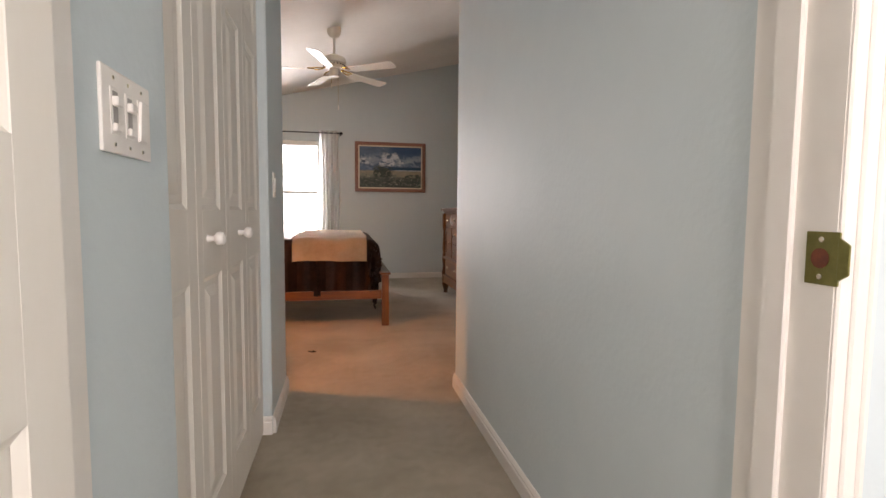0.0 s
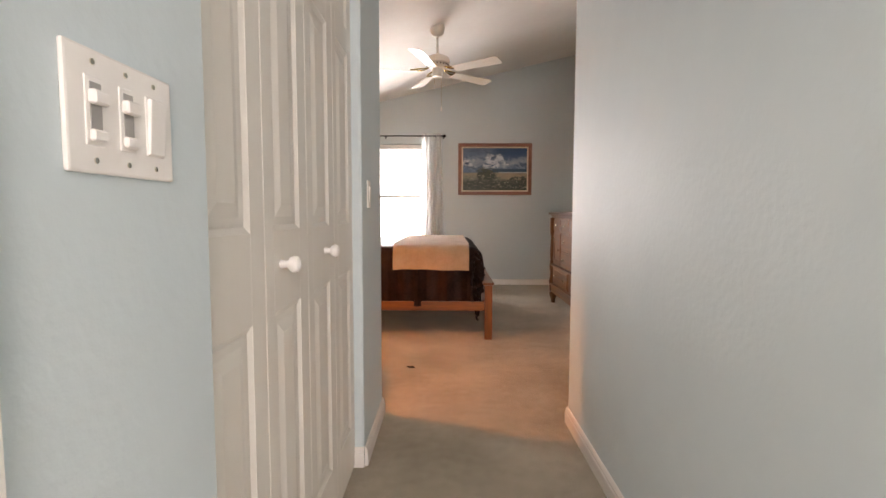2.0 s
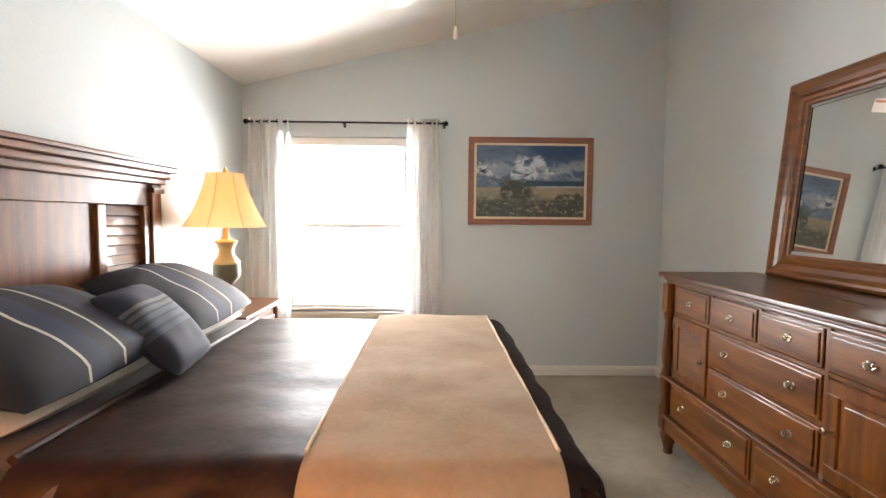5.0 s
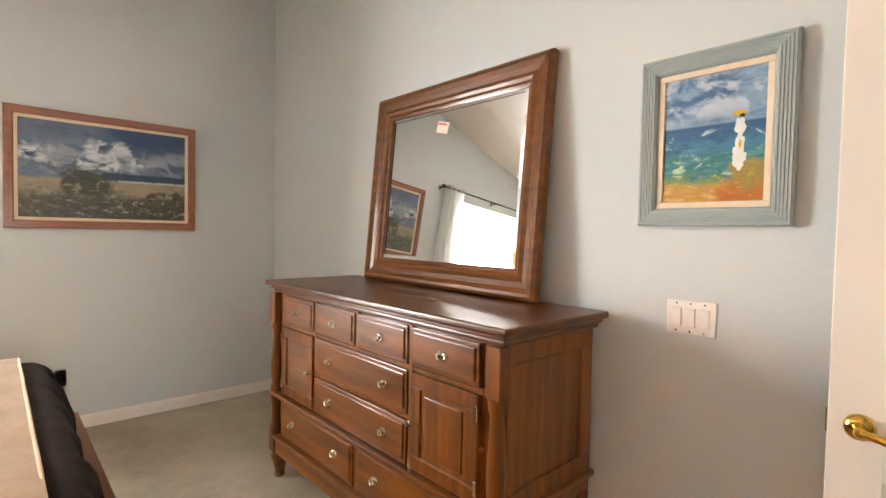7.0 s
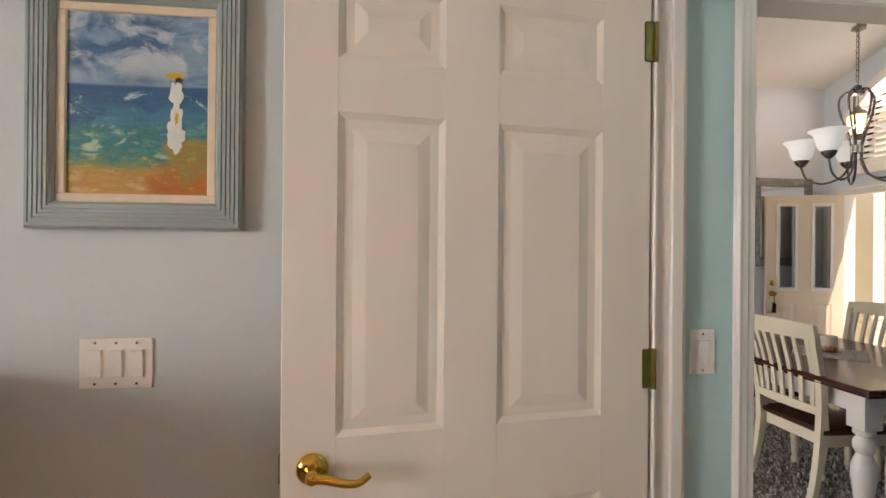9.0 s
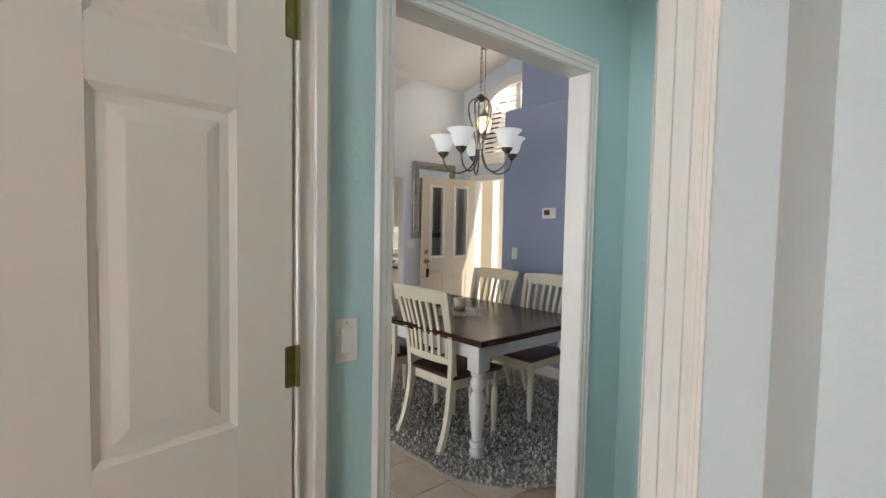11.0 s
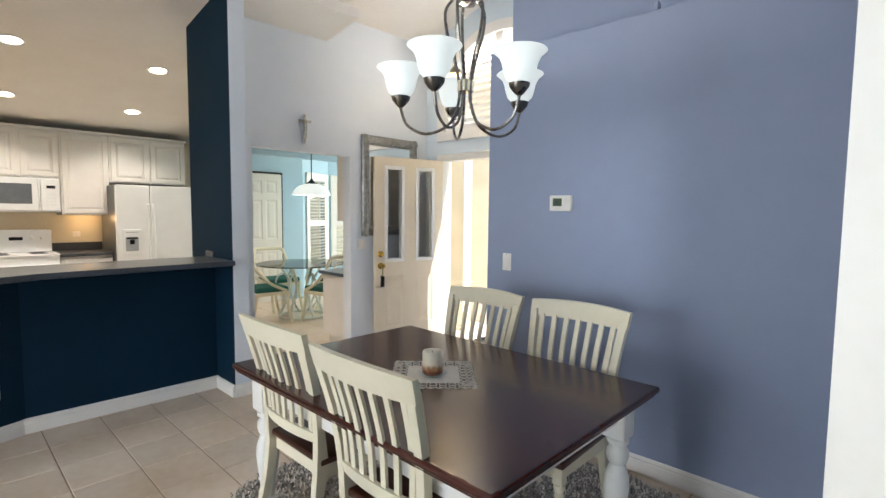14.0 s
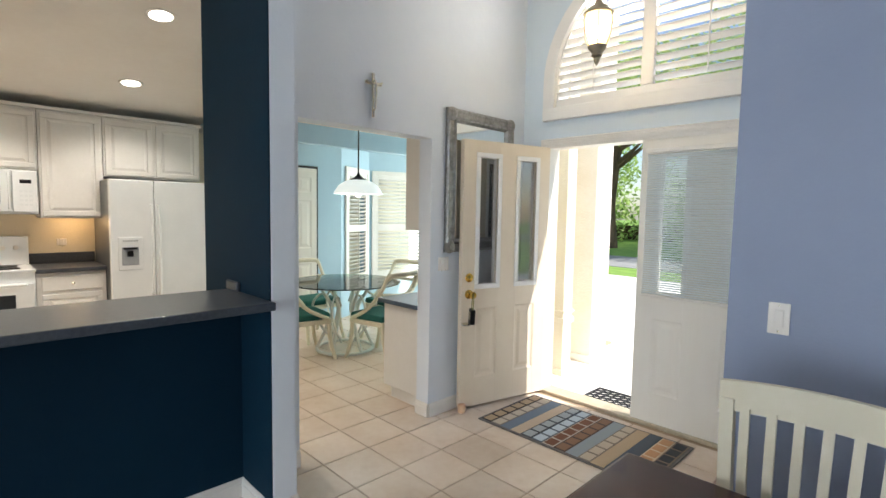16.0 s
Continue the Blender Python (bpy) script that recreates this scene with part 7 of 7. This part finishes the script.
part("body", nb(9.33, 9.93, 1.655, 2.36, 0.02, 0.90, 0.004, 1), M_APPL, rg)
part("cooktop", nb(9.31, 9.93, 1.65, 2.365, 0.90, 0.922, 0.006, 2), M_APPL, rg)
part("back_panel", nb(9.84, 9.94, 1.655, 2.36, 0.922, 1.20, 0.012, 2), M_APPL, rg)
part("oven_door", nb(9.30, 9.332, 1.665, 2.35, 0.22, 0.80, 0.008, 2), M_APPL, rg)
part("oven_window", nb(9.296, 9.301, 1.80, 2.21, 0.45, 0.70, 0.003, 1), mat("oven_glass", "3a3c40", 0.15, col2="2f3134", scale=8), rg)
part("oven_handle", tube(bmesh.new(), [(9.30, 1.72, 0.79), (9.26, 1.72, 0.79), (9.26, 2.30, 0.79), (9.30, 2.30, 0.79)], 0.012, 8), M_APPL, rg, smooth=True)
for y in (1.75, 1.85, 2.16, 2.26):
    part("knob", lathe(bmesh.new(), [(0.022, 0), (0.02, 0.018), (0.0, 0.02)], 16, m=Matrix.Translation((9.84, y, 1.09)) @ Matrix.Rotation(radians(-90), 4, 'Y')), M_TRIM, rg, smooth=True)
part("clock", nb(9.836, 9.841, 1.94, 2.07, 1.07, 1.11), M_BLACK, rg)
for y in (1.83, 2.18):
    for x in (9.48, 9.70):
        part("burner", lathe(bmesh.new(), [(0.085, 0), (0.085, 0.006), (0.05, 0.01), (0.0, 0.01)], 20, at=(x, y, 0.921)), M_BLACK, rg)
bc = thing("base_cabinet", "cream-white base cabinet with drawer under the counter", "cabinet")
part("body", nb(9.36, 9.94, 1.105, 1.648, 0.1, 0.875, 0.002, 1), M_CAB, bc)
part("drawer", nb(9.34, 9.362, 1.14, 1.61, 0.70, 0.84, 0.006, 2), M_CAB, bc)
part("knob", lathe(bmesh.new(), [(0.006, 0), (0.005, 0.012), (0.014, 0.02), (0.0, 0.028)], 12, m=Matrix.Translation((9.34, 1.375, 0.77)) @ Matrix.Rotation(radians(-90), 4, 'Y')), M_NICKEL, bc, smooth=True)
cab_door(bc, 9.36, 1.14, 1.61, 0.14, 0.67)
wt = thing("countertop", "charcoal laminate countertop with backsplash", "countertop")
bm = nb(9.32, 9.945, 1.10, 1.65, 0.876, 0.915, 0.006, 2)
part("slab", bm, M_COUNTER, wt)
part("backsplash", nb(9.92, 9.947, 1.10, 1.65, 0.915, 1.02, 0.004, 1), M_COUNTER, wt)
ok = wall_plate("outlet", "cream wall outlet under the kitchen cabinets", 1, (9.948, 1.38, 1.13), -90, h=0.07, w1=0.06)
ok["category"] = "outlet"
for cx, cy in CANS:
    c = thing("recessed_light", "lit round recessed ceiling light", "ceiling light", (cx, cy, KZ(cx)), group="kitchen downlights", ry=8.75)
    part("trim_ring", lathe(bmesh.new(), [(0.075, -0.004), (0.095, -0.010), (0.102, -0.004), (0.102, 0.0), (0.075, 0.0)], 28), M_TRIM, c, smooth=True)
    part("lens", lathe(bmesh.new(), [(0.076, -0.003), (0.076, -0.006), (0.0, -0.007)], 24), mat("lens_glow", "ffffff", 0.5, emit="fff3e0", estr=7.0), c)

# ---------------- breakfast nook ----------------
nd = thing("door_5", "white six-panel bifold pantry door in the nook", "door", (9.318, -0.62, 0.01), -90, kind="structure")
panel_leaf(nd, 0.60, 2.03, 0.03, [(0.08, 0.27), (0.33, 0.52)], [(0.18, 0.80), (1.0, 1.62), (1.72, 1.92)], M_DOOR)
nd.matrix_world = pose(9.295, -0.62, 0.01, 0, 0, -90)
# dark strips put the shade of the door gap into colour
bm = bmesh.new()
for a, b, c, d in ((-1.24, -1.225, 0, 2.07), (-0.62, -0.605, 0, 2.07), (-1.24, -0.605, 2.045, 2.07)):
    B(bm, 9.285, 9.318, a, b, c, d)
tagged(part("trim_pantry", bm, mat("dark_gap", "3a3430", 0.7)), "dark strips drawn as the shaded gap round the pantry door", "trim", kind="structure")


def shutter(mtx, w, z0, z1, name, label):
    """Two-tier plantation shutter: local x across, room side towards -y."""
    s = thing(name, label, "shutter", kind="structure")
    s.matrix_world = mtx
    bm = bmesh.new()
    for a, b, c, d in ((-0.06, 0, z0 - 0.06, z1 + 0.06), (w, w + 0.06, z0 - 0.06, z1 + 0.06), (0, w, z1, z1 + 0.06), (0, w, z0 - 0.06, z0)):
        B(bm, a, b, -0.03, 0.0, c, d, 0.004, 1)
    part("window_frame", bm, M_TRIM, s)
    zm = (z0 + z1) / 2 - 0.03
    bm = bmesh.new()
    B(bm, 0, w, -0.022, 0.01, zm - 0.05, zm + 0.05, 0.003, 1)
    B(bm, 0, 0.045, -0.022, 0.01, z0, z1, 0.003, 1)
    B(bm, w - 0.045, w, -0.022, 0.01, z0, z1, 0.003, 1)
    B(bm, 0.045, w - 0.045, -0.022, 0.01, z0, z0 + 0.08, 0.003, 1)
    B(bm, 0.045, w - 0.045, -0.022, 0.01, z1 - 0.06, z1, 0.003, 1)
    part("shutter_frame", bm, M_TRIM, s)
    z = z0 + 0.11
    while z < z1 - 0.07:
        if abs(z - zm) > 0.065:
            part("louvre", nb(0.046, w - 0.046, -0.03, 0.03, -0.004, 0.004, 0.003, 1, m=Matrix.Translation((0, 0, z)) @ Matrix.Rotation(radians(-30), 4, 'X')), M_TRIM, s)
        z += 0.055
    part("tilt_rod", nb(w / 2 - 0.005, w / 2 + 0.005, -0.04, -0.032, z0 + 0.1, zm - 0.06), M_TRIM, s)
    part("tilt_rod", nb(w / 2 - 0.005, w / 2 + 0.005, -0.04, -0.032, zm + 0.06, z1 - 0.08), M_TRIM, s)


shutter(NM @ Matrix.Translation((0.15, -0.002, 0)), 0.60, 0.50, 2.06, "window_3", "narrow nook window with white plantation shutters")
shutter(NM2 @ Matrix.Translation((0.1, -0.002, 0)), 0.80, 0.50, 2.06, "window_4", "nook window with white plantation shutters")
bm = nb(7.35, 11.5, -3.75, -3.7, -0.5, 3.2)
struct("backdrop_nook", bm, mat("bright_garden_haze", "ffffff", 1.0, emit="eaf4ea", estr=2.2), "bright garden light beyond the nook windows", "backdrop")
pd = thing("pendant_lamp", "lit pendant lamp with a white glass dome shade", "pendant lamp", (8.05, -1.02, 0))
part("canopy", lathe(bmesh.new(), [(0.06, 2.42), (0.06, 2.40), (0.015, 2.385)], 20), M_BLACK, pd, smooth=True)
part("cord", tube(bmesh.new(), [(0, 0, 2.39), (0, 0, 1.90)], 0.008, 6), M_BLACK, pd)
part("cap", lathe(bmesh.new(), [(0.012, 1.92), (0.02, 1.90), (0.05, 1.87), (0.085, 1.85), (0.09, 1.83)], 24), M_BLACK, pd, "dark bronze cap", True)
part("shade", lathe(bmesh.new(), [(0.085, 1.845), (0.16, 1.82), (0.22, 1.775), (0.255, 1.72), (0.268, 1.69), (0.262, 1.688), (0.245, 1.72), (0.21, 1.768), (0.15, 1.808), (0.08, 1.83)], 36), M_FROST, pd, "glowing white glass dome shade", True)
part("bulb", lathe(bmesh.new(), [(0.0, 1.655), (0.03, 1.67), (0.036, 1.70), (0.02, 1.74), (0.015, 1.78)], 14), mat("bulb_glow", "ffffff"), pd, smooth=True)
# desk-height end cabinet
dk = thing("nook_cabinet", "low white end cabinet with a dark counter top", "cabinet")
part("body", nb(6.20, 6.64, -0.95, -0.30, 0.10, 0.775, 0.003, 1), M_CAB, dk)
part("plinth", nb(6.20, 6.58, -0.93, -0.335, 0.0, 0.10), M_CAB, dk)
part("counter", nb(6.202, 6.68, -0.98, -0.265, 0.776, 0.812, 0.006, 2), mat("counter_blue_grey", "3c4c5c", 0.35, col2="46586a", scale=60), dk, "blue-grey laminate top")
uk = thing("wall_cabinet", "tall white wall cabinet above the nook counter", "cabinet")
part("body", nb(6.202, 6.53, -1.2, -0.42, 1.36, 2.35, 0.004, 1), M_CAB, uk)
# glass table on a white rattan base
gt = thing("glass_table", "round glass table on a white curved rattan base", "table", (8.0, -0.82, 0))
part("top", lathe(bmesh.new(), [(0.0, 0.735), (0.595, 0.735), (0.60, 0.741), (0.595, 0.747), (0.0, 0.747)], 48), glass("table_glass", "d6ece6"), gt, "clear round glass top", True)
M_RATT = mat("white_rattan", "e6e6e0", 0.5, col2="d9d9d2", scale=20)
for k in range(6):
    R = Matrix.Rotation(radians(60 * k), 4, 'Z')
    part("stem", tube(bmesh.new(), [R @ Vector(p) for p in curve([(0.30, 0, 0.02), (0.20, 0, 0.25), (0.14, 0, 0.45), (0.28, 0, 0.72)], 6)], 0.018, 8), M_RATT, gt, smooth=True)
    part("hoop", tube(bmesh.new(), [R @ Vector(p) for p in curve([(0.12, 0.02, 0.1), (0.26, 0.02, 0.28), (0.34, 0.02, 0.5), (0.24, 0.02, 0.62), (0.13, 0.02, 0.5)], 5)], 0.012, 6), M_RATT, gt, smooth=True)
for r, zz in ((0.30, 0.02), (0.27, 0.72)):
    part("ring", tube(bmesh.new(), [(r * math.cos(2 * math.pi * i / 28), r * math.sin(2 * math.pi * i / 28), zz) for i in range(29)], 0.016, 8, False), M_RATT, gt, smooth=True)


def nook_chair():
    c = thing("nook_chair", "cream curved-arm chair with a dark green seat", "chair", group="chairs round the glass table")
    bm = nb(-0.23, 0.23, -0.21, 0.22, 0.42, 0.485, 0.03, 3)
    part("seat", bm, mat("green_cushion", "1f5a54", 0.85, col2="27665e", scale=18, bump=0.3, bscale=200), c, "dark green upholstered seat")
    part("seat_frame", nb(-0.235, 0.235, -0.215, 0.225, 0.375, 0.424, 0.01, 2), M_CREAM, c)
    for s in (-1, 1):
        part("front_leg", tube(bmesh.new(), curve([(s * 0.235, 0.27, 0.0), (s * 0.22, 0.22, 0.18), (s * 0.215, 0.20, 0.39)], 6), 0.021, 8), M_CREAM, c, smooth=True)
        part("back_leg", tube(bmesh.new(), curve([(s * 0.235, -0.30, 0.0), (s * 0.21, -0.22, 0.2), (s * 0.2, -0.18, 0.39)], 6), 0.021, 8), M_CREAM, c, smooth=True)
        part("side_arm", tube(bmesh.new(), curve([(s * 0.225, 0.19, 0.43), (s * 0.235, 0.10, 0.47), (s * 0.245, -0.05, 0.56), (s * 0.25, -0.2, 0.72), (s * 0.235, -0.27, 0.86)], 6), 0.02, 8), M_CREAM, c, smooth=True)
    part("top_rail", tube(bmesh.new(), curve([(-0.235, -0.27, 0.85), (-0.2, -0.295, 0.885), (0, -0.32, 0.89), (0.2, -0.295, 0.885), (0.235, -0.27, 0.85)], 6), 0.026, 8), M_CREAM, c, smooth=True)
    part("back_rail", tube(bmesh.new(), curve([(-0.245, -0.22, 0.70), (0, -0.27, 0.68), (0.245, -0.22, 0.70)], 6), 0.018, 8), M_CREAM, c, smooth=True)
    return c


nc = nook_chair()
nc.matrix_world = pose(7.50, -0.93, 0, 0, 0, -78)
copy_thing(nc, pose(8.0, -0.30, 0, 0, 0, 172))
copy_thing(nc, pose(8.66, -0.82, 0, 0, 0, 92))
copy_thing(nc, pose(8.05, -1.50, 0, 0, 0, 5))

# ---------------- outdoors ----------------
bm = nb(-60, 70, -160, -1.52, -0.30, -0.05)
struct("ground", bm, mat("lawn", "6d8f3c", 0.9, col2="8fab52", scale=2.5, bump=0.6, bscale=60, detail=6), "sunlit green lawn", "ground")
bm = nb(-2.0, 16.0, -9.8, -1.5, -0.12, -0.03)
struct("pavement", bm, mat("pale_concrete", "efebe3", 0.9, col2="e6e1d8", scale=1.5, bump=0.3, bscale=90), "pale sunlit concrete drive", "driveway")
bm = nb(-60, 70, -15.6, -11.9, -0.12, -0.035)
struct("road", bm, mat("grey_asphalt", "8f8d8a", 0.9, col2="9c9a96", scale=1.5, bump=0.4, bscale=150), "pale grey street beyond the lawn", "road")
M_STUCCO = mat("peach_stucco", "f5ead2", 0.9, col2="efe2c6", scale=3, bump=0.7, bscale=60, bdist=0.006)
col = thing("porch_column", "peach stucco porch pier with a moulded band", "column", (6.28, -1.975, -0.03))
part("shaft", nb(-0.32, 0.32, -0.075, 0.075, 0, 3.6, 0.01, 2), M_STUCCO, col)
part("band", nb(-0.335, 0.335, -0.092, 0.092, 0.50, 0.56, 0.01, 2), M_STUCCO, col)
part("band", nb(-0.335, 0.335, -0.092, 0.092, 0.60, 0.63, 0.008, 2), M_STUCCO, col)
part("plinth", nb(-0.335, 0.335, -0.092, 0.092, 0.0, 0.06, 0.01, 2), M_STUCCO, col)
pier = thing("porch_column", "stucco porch pier with sun glare painted on as white", "column", (6.17, -2.62, -0.03))
# white base colour stands in for sun glare on the pier's stucco
M_STUCCO_GLARE = mat("stucco_sun_glare", "f4f0e8", 0.9, col2="ece6da", scale=3, bump=0.7, bscale=60, bdist=0.006)
part("shaft", nb(-0.2, 0.2, -0.16, 0.16, 0.08, 3.6, 0.01, 2), M_STUCCO_GLARE, pier)
part("plinth", nb(-0.22, 0.22, -0.18, 0.18, 0, 0.081, 0.008, 2), M_STUCCO_GLARE, pier)
bm = bmesh.new()
B(bm, 6.2, 6.99, -1.53, -1.502, -0.1, 3.6)
B(bm, 6.96, 6.99, -3.45, -1.53, -0.1, 3.6)
struct("wall_exterior", bm, M_STUCCO, "peach stucco house wall", "wall")


def leaf_cloud(name, material, centres, n, size, seed, parent):
    """Crown of many small leaf blades round several clumps."""
    rnd = random.Random(seed)
    V, F = [], []
    for i in range(n):
        cx, cy, cz, r = rnd.choice(centres)
        while True:
            p = Vector((rnd.uniform(-1, 1), rnd.uniform(-1, 1), rnd.uniform(-1, 1)))
            if p.length < 1:
                break
        p = p.normalized() * (p.length ** 0.5) * r
        q = Euler((rnd.uniform(-0.9, 0.9), rnd.uniform(-0.9, 0.9), rnd.uniform(0, 6.28))).to_matrix()
        s = size * rnd.uniform(0.6, 1.4)
        o = Vector((cx, cy, cz)) + p
        b = len(V)
        V += [tuple(o + q @ Vector(k)) for k in ((-s, 0, 0), (0, -s * 0.45, 0.05 * s), (s, 0, 0), (0, s * 0.45, 0.05 * s))]
        F.append((b, b + 1, b + 2, b + 3))
    me = bpy.data.meshes.new(name)
    me.from_pydata(V, [], F)
    me.materials.append(material)
    ob = new(name, me)
    ob.parent = parent
    return ob


M_LEAFG = mat("oak_leaves", "2f4a1c", 0.7)
_n, _l = M_LEAFG.node_tree.nodes, M_LEAFG.node_tree.links
_g, _r = _n.new("ShaderNodeNewGeometry"), _n.new("ShaderNodeValToRGB")
_r.color_ramp.elements[0].color, _r.color_ramp.elements[1].color = hexcol("78994a"), hexcol("c4d88a")
_l.new(_g.outputs["Random Per Island"], _r.inputs[0])
_l.new(_r.outputs[0], _n["Principled BSDF"].inputs["Base Color"])
_lt, _lm = _n.new("ShaderNodeBsdfTranslucent"), _n.new("ShaderNodeMixShader")
_lm.inputs[0].default_value = 0.45
_l.new(_r.outputs[0], _lt.inputs[0])
_l.new(_n["Principled BSDF"].outputs[0], _lm.inputs[1])
_l.new(_lt.outputs[0], _lm.inputs[2])
_l.new(_lm.outputs[0], _n["Material Output"].inputs[0])
M_BARK = mat("oak_bark", "4a3d30", 0.95, col2="6a5a48", scale=6, bump=1.0, bscale=20, stretch=(1, 1, 0.3), bdist=0.03)


def oak(x, y, h, r, seed):
    t = thing("oak_tree", "spreading live oak with a full green crown", "tree", (x, y, -0.06), group="trees across the street")
    rnd = random.Random(seed)
    bm = tube(bmesh.new(), curve([(0, 0, 0), (0.1, 0.05, h * 0.2), (-0.1, 0.1, h * 0.42), (0.15, 0, h * 0.62)], 6), [0.34 - 0.012 * i for i in range(19)], 10)
    part("trunk", bm, M_BARK, t, smooth=True)
    cs = []
    for k in range(9):
        a = 2 * math.pi * k / 9 + rnd.uniform(-0.3, 0.3)
        z0, z1 = h * rnd.uniform(0.32, 0.5), h * rnd.uniform(0.5, 0.9)
        e = Vector((math.cos(a) * r * rnd.uniform(0.5, 0.95), math.sin(a) * r * rnd.uniform(0.5, 0.95), z1))
        part("limb", tube(bmesh.new(), curve([(0, 0, z0), tuple(e * 0.45 + Vector((0, 0, z0 * 0.5))), tuple(e)], 5), [0.13 - 0.011 * i for i in range(11)], 7), M_BARK, t, smooth=True)
        cs.append((e.x, e.y, e.z, r * rnd.uniform(0.25, 0.45)))
        cs.append((e.x * 0.6, e.y * 0.6, e.z + h * 0.08, r * rnd.uniform(0.25, 0.4)))
    leaf_cloud("crown", M_LEAFG, cs, 9000, 0.13, seed, t)


oak(14.5, -19.8, 9.5, 4.6, 1)
oak(9.0, -24.0, 11, 5.5, 2)
oak(19.5, -25.0, 11, 5.5, 3)
oak(5.5, -19.0, 9.5, 4.5, 4)
hedge = thing("hedge", "dense green hedge along the far lawn", "hedge", (0, 0, -0.06))
rnd = random.Random(9)
leaf_cloud("foliage", M_LEAFG, [(rnd.uniform(-8, 40), -28 + rnd.uniform(-2, 2), rnd.uniform(0.5, 6.0), rnd.uniform(1.2, 2.4)) for i in range(70)], 26000, 0.2, 5, hedge)
hedge_stem = part("stems", nb(-8, 40, -28.6, -28.4, 0, 0.9), M_BARK, hedge)
bx = thing("utility_box", "small green utility box on the far lawn", "utility box", (10.75, -11.5, -0.06))
part("box", nb(-0.25, 0.25, -0.2, 0.2, 0, 0.55, 0.03, 2), mat("utility_green", "3f7a66", 0.6, col2="376b5a", scale=6), bx)

# ---------------- floor tiles ----------------
TX, TY = 0.333, 0.325
tile_me = None
far_v, far_f = [], []
cnt = 0


def tile_block(bm, x0, x1, y0, y1):
    B(bm, x0, x1, y0, y1, -0.007, 0.0, 0.0025, 1)


bm = bmesh.new()
tile_block(bm, 0.0035, TX - 0.0035, 0.0035, TY - 0.0035)
tile0 = part("tile", bm, M_TILE, floor_tile)
tile_me = tile0.data
tile0.location = (5.985, 0.0, 0)
rest = bmesh.new()
for i in range(-13, 13):
    for j in range(-11, 21):
        x, y = 5.985 + i * TX, j * TY
        if x < 2.0 or x > 9.9 or y < -3.3 or y > 6.2 or (i == 0 and j == 0):
            continue
        if 3.9 < x < 6.7 and -1.4 < y < 2.8 and cnt < 290:
            if y + TY < -1.34:
                continue
            t = new("tile", tile_me)
            t.parent = floor_tile
            t.location = (x, y, 0)
            cnt += 1
        else:
            if y < -1.6 and x < 6.1:
                continue
            tile_block(rest, x + 0.0035, x + TX - 0.0035, y + 0.0035, y + TY - 0.0035)
rt = part("tile_field", rest, M_TILE, floor_tile)
tagged(rt, kind="stuff")
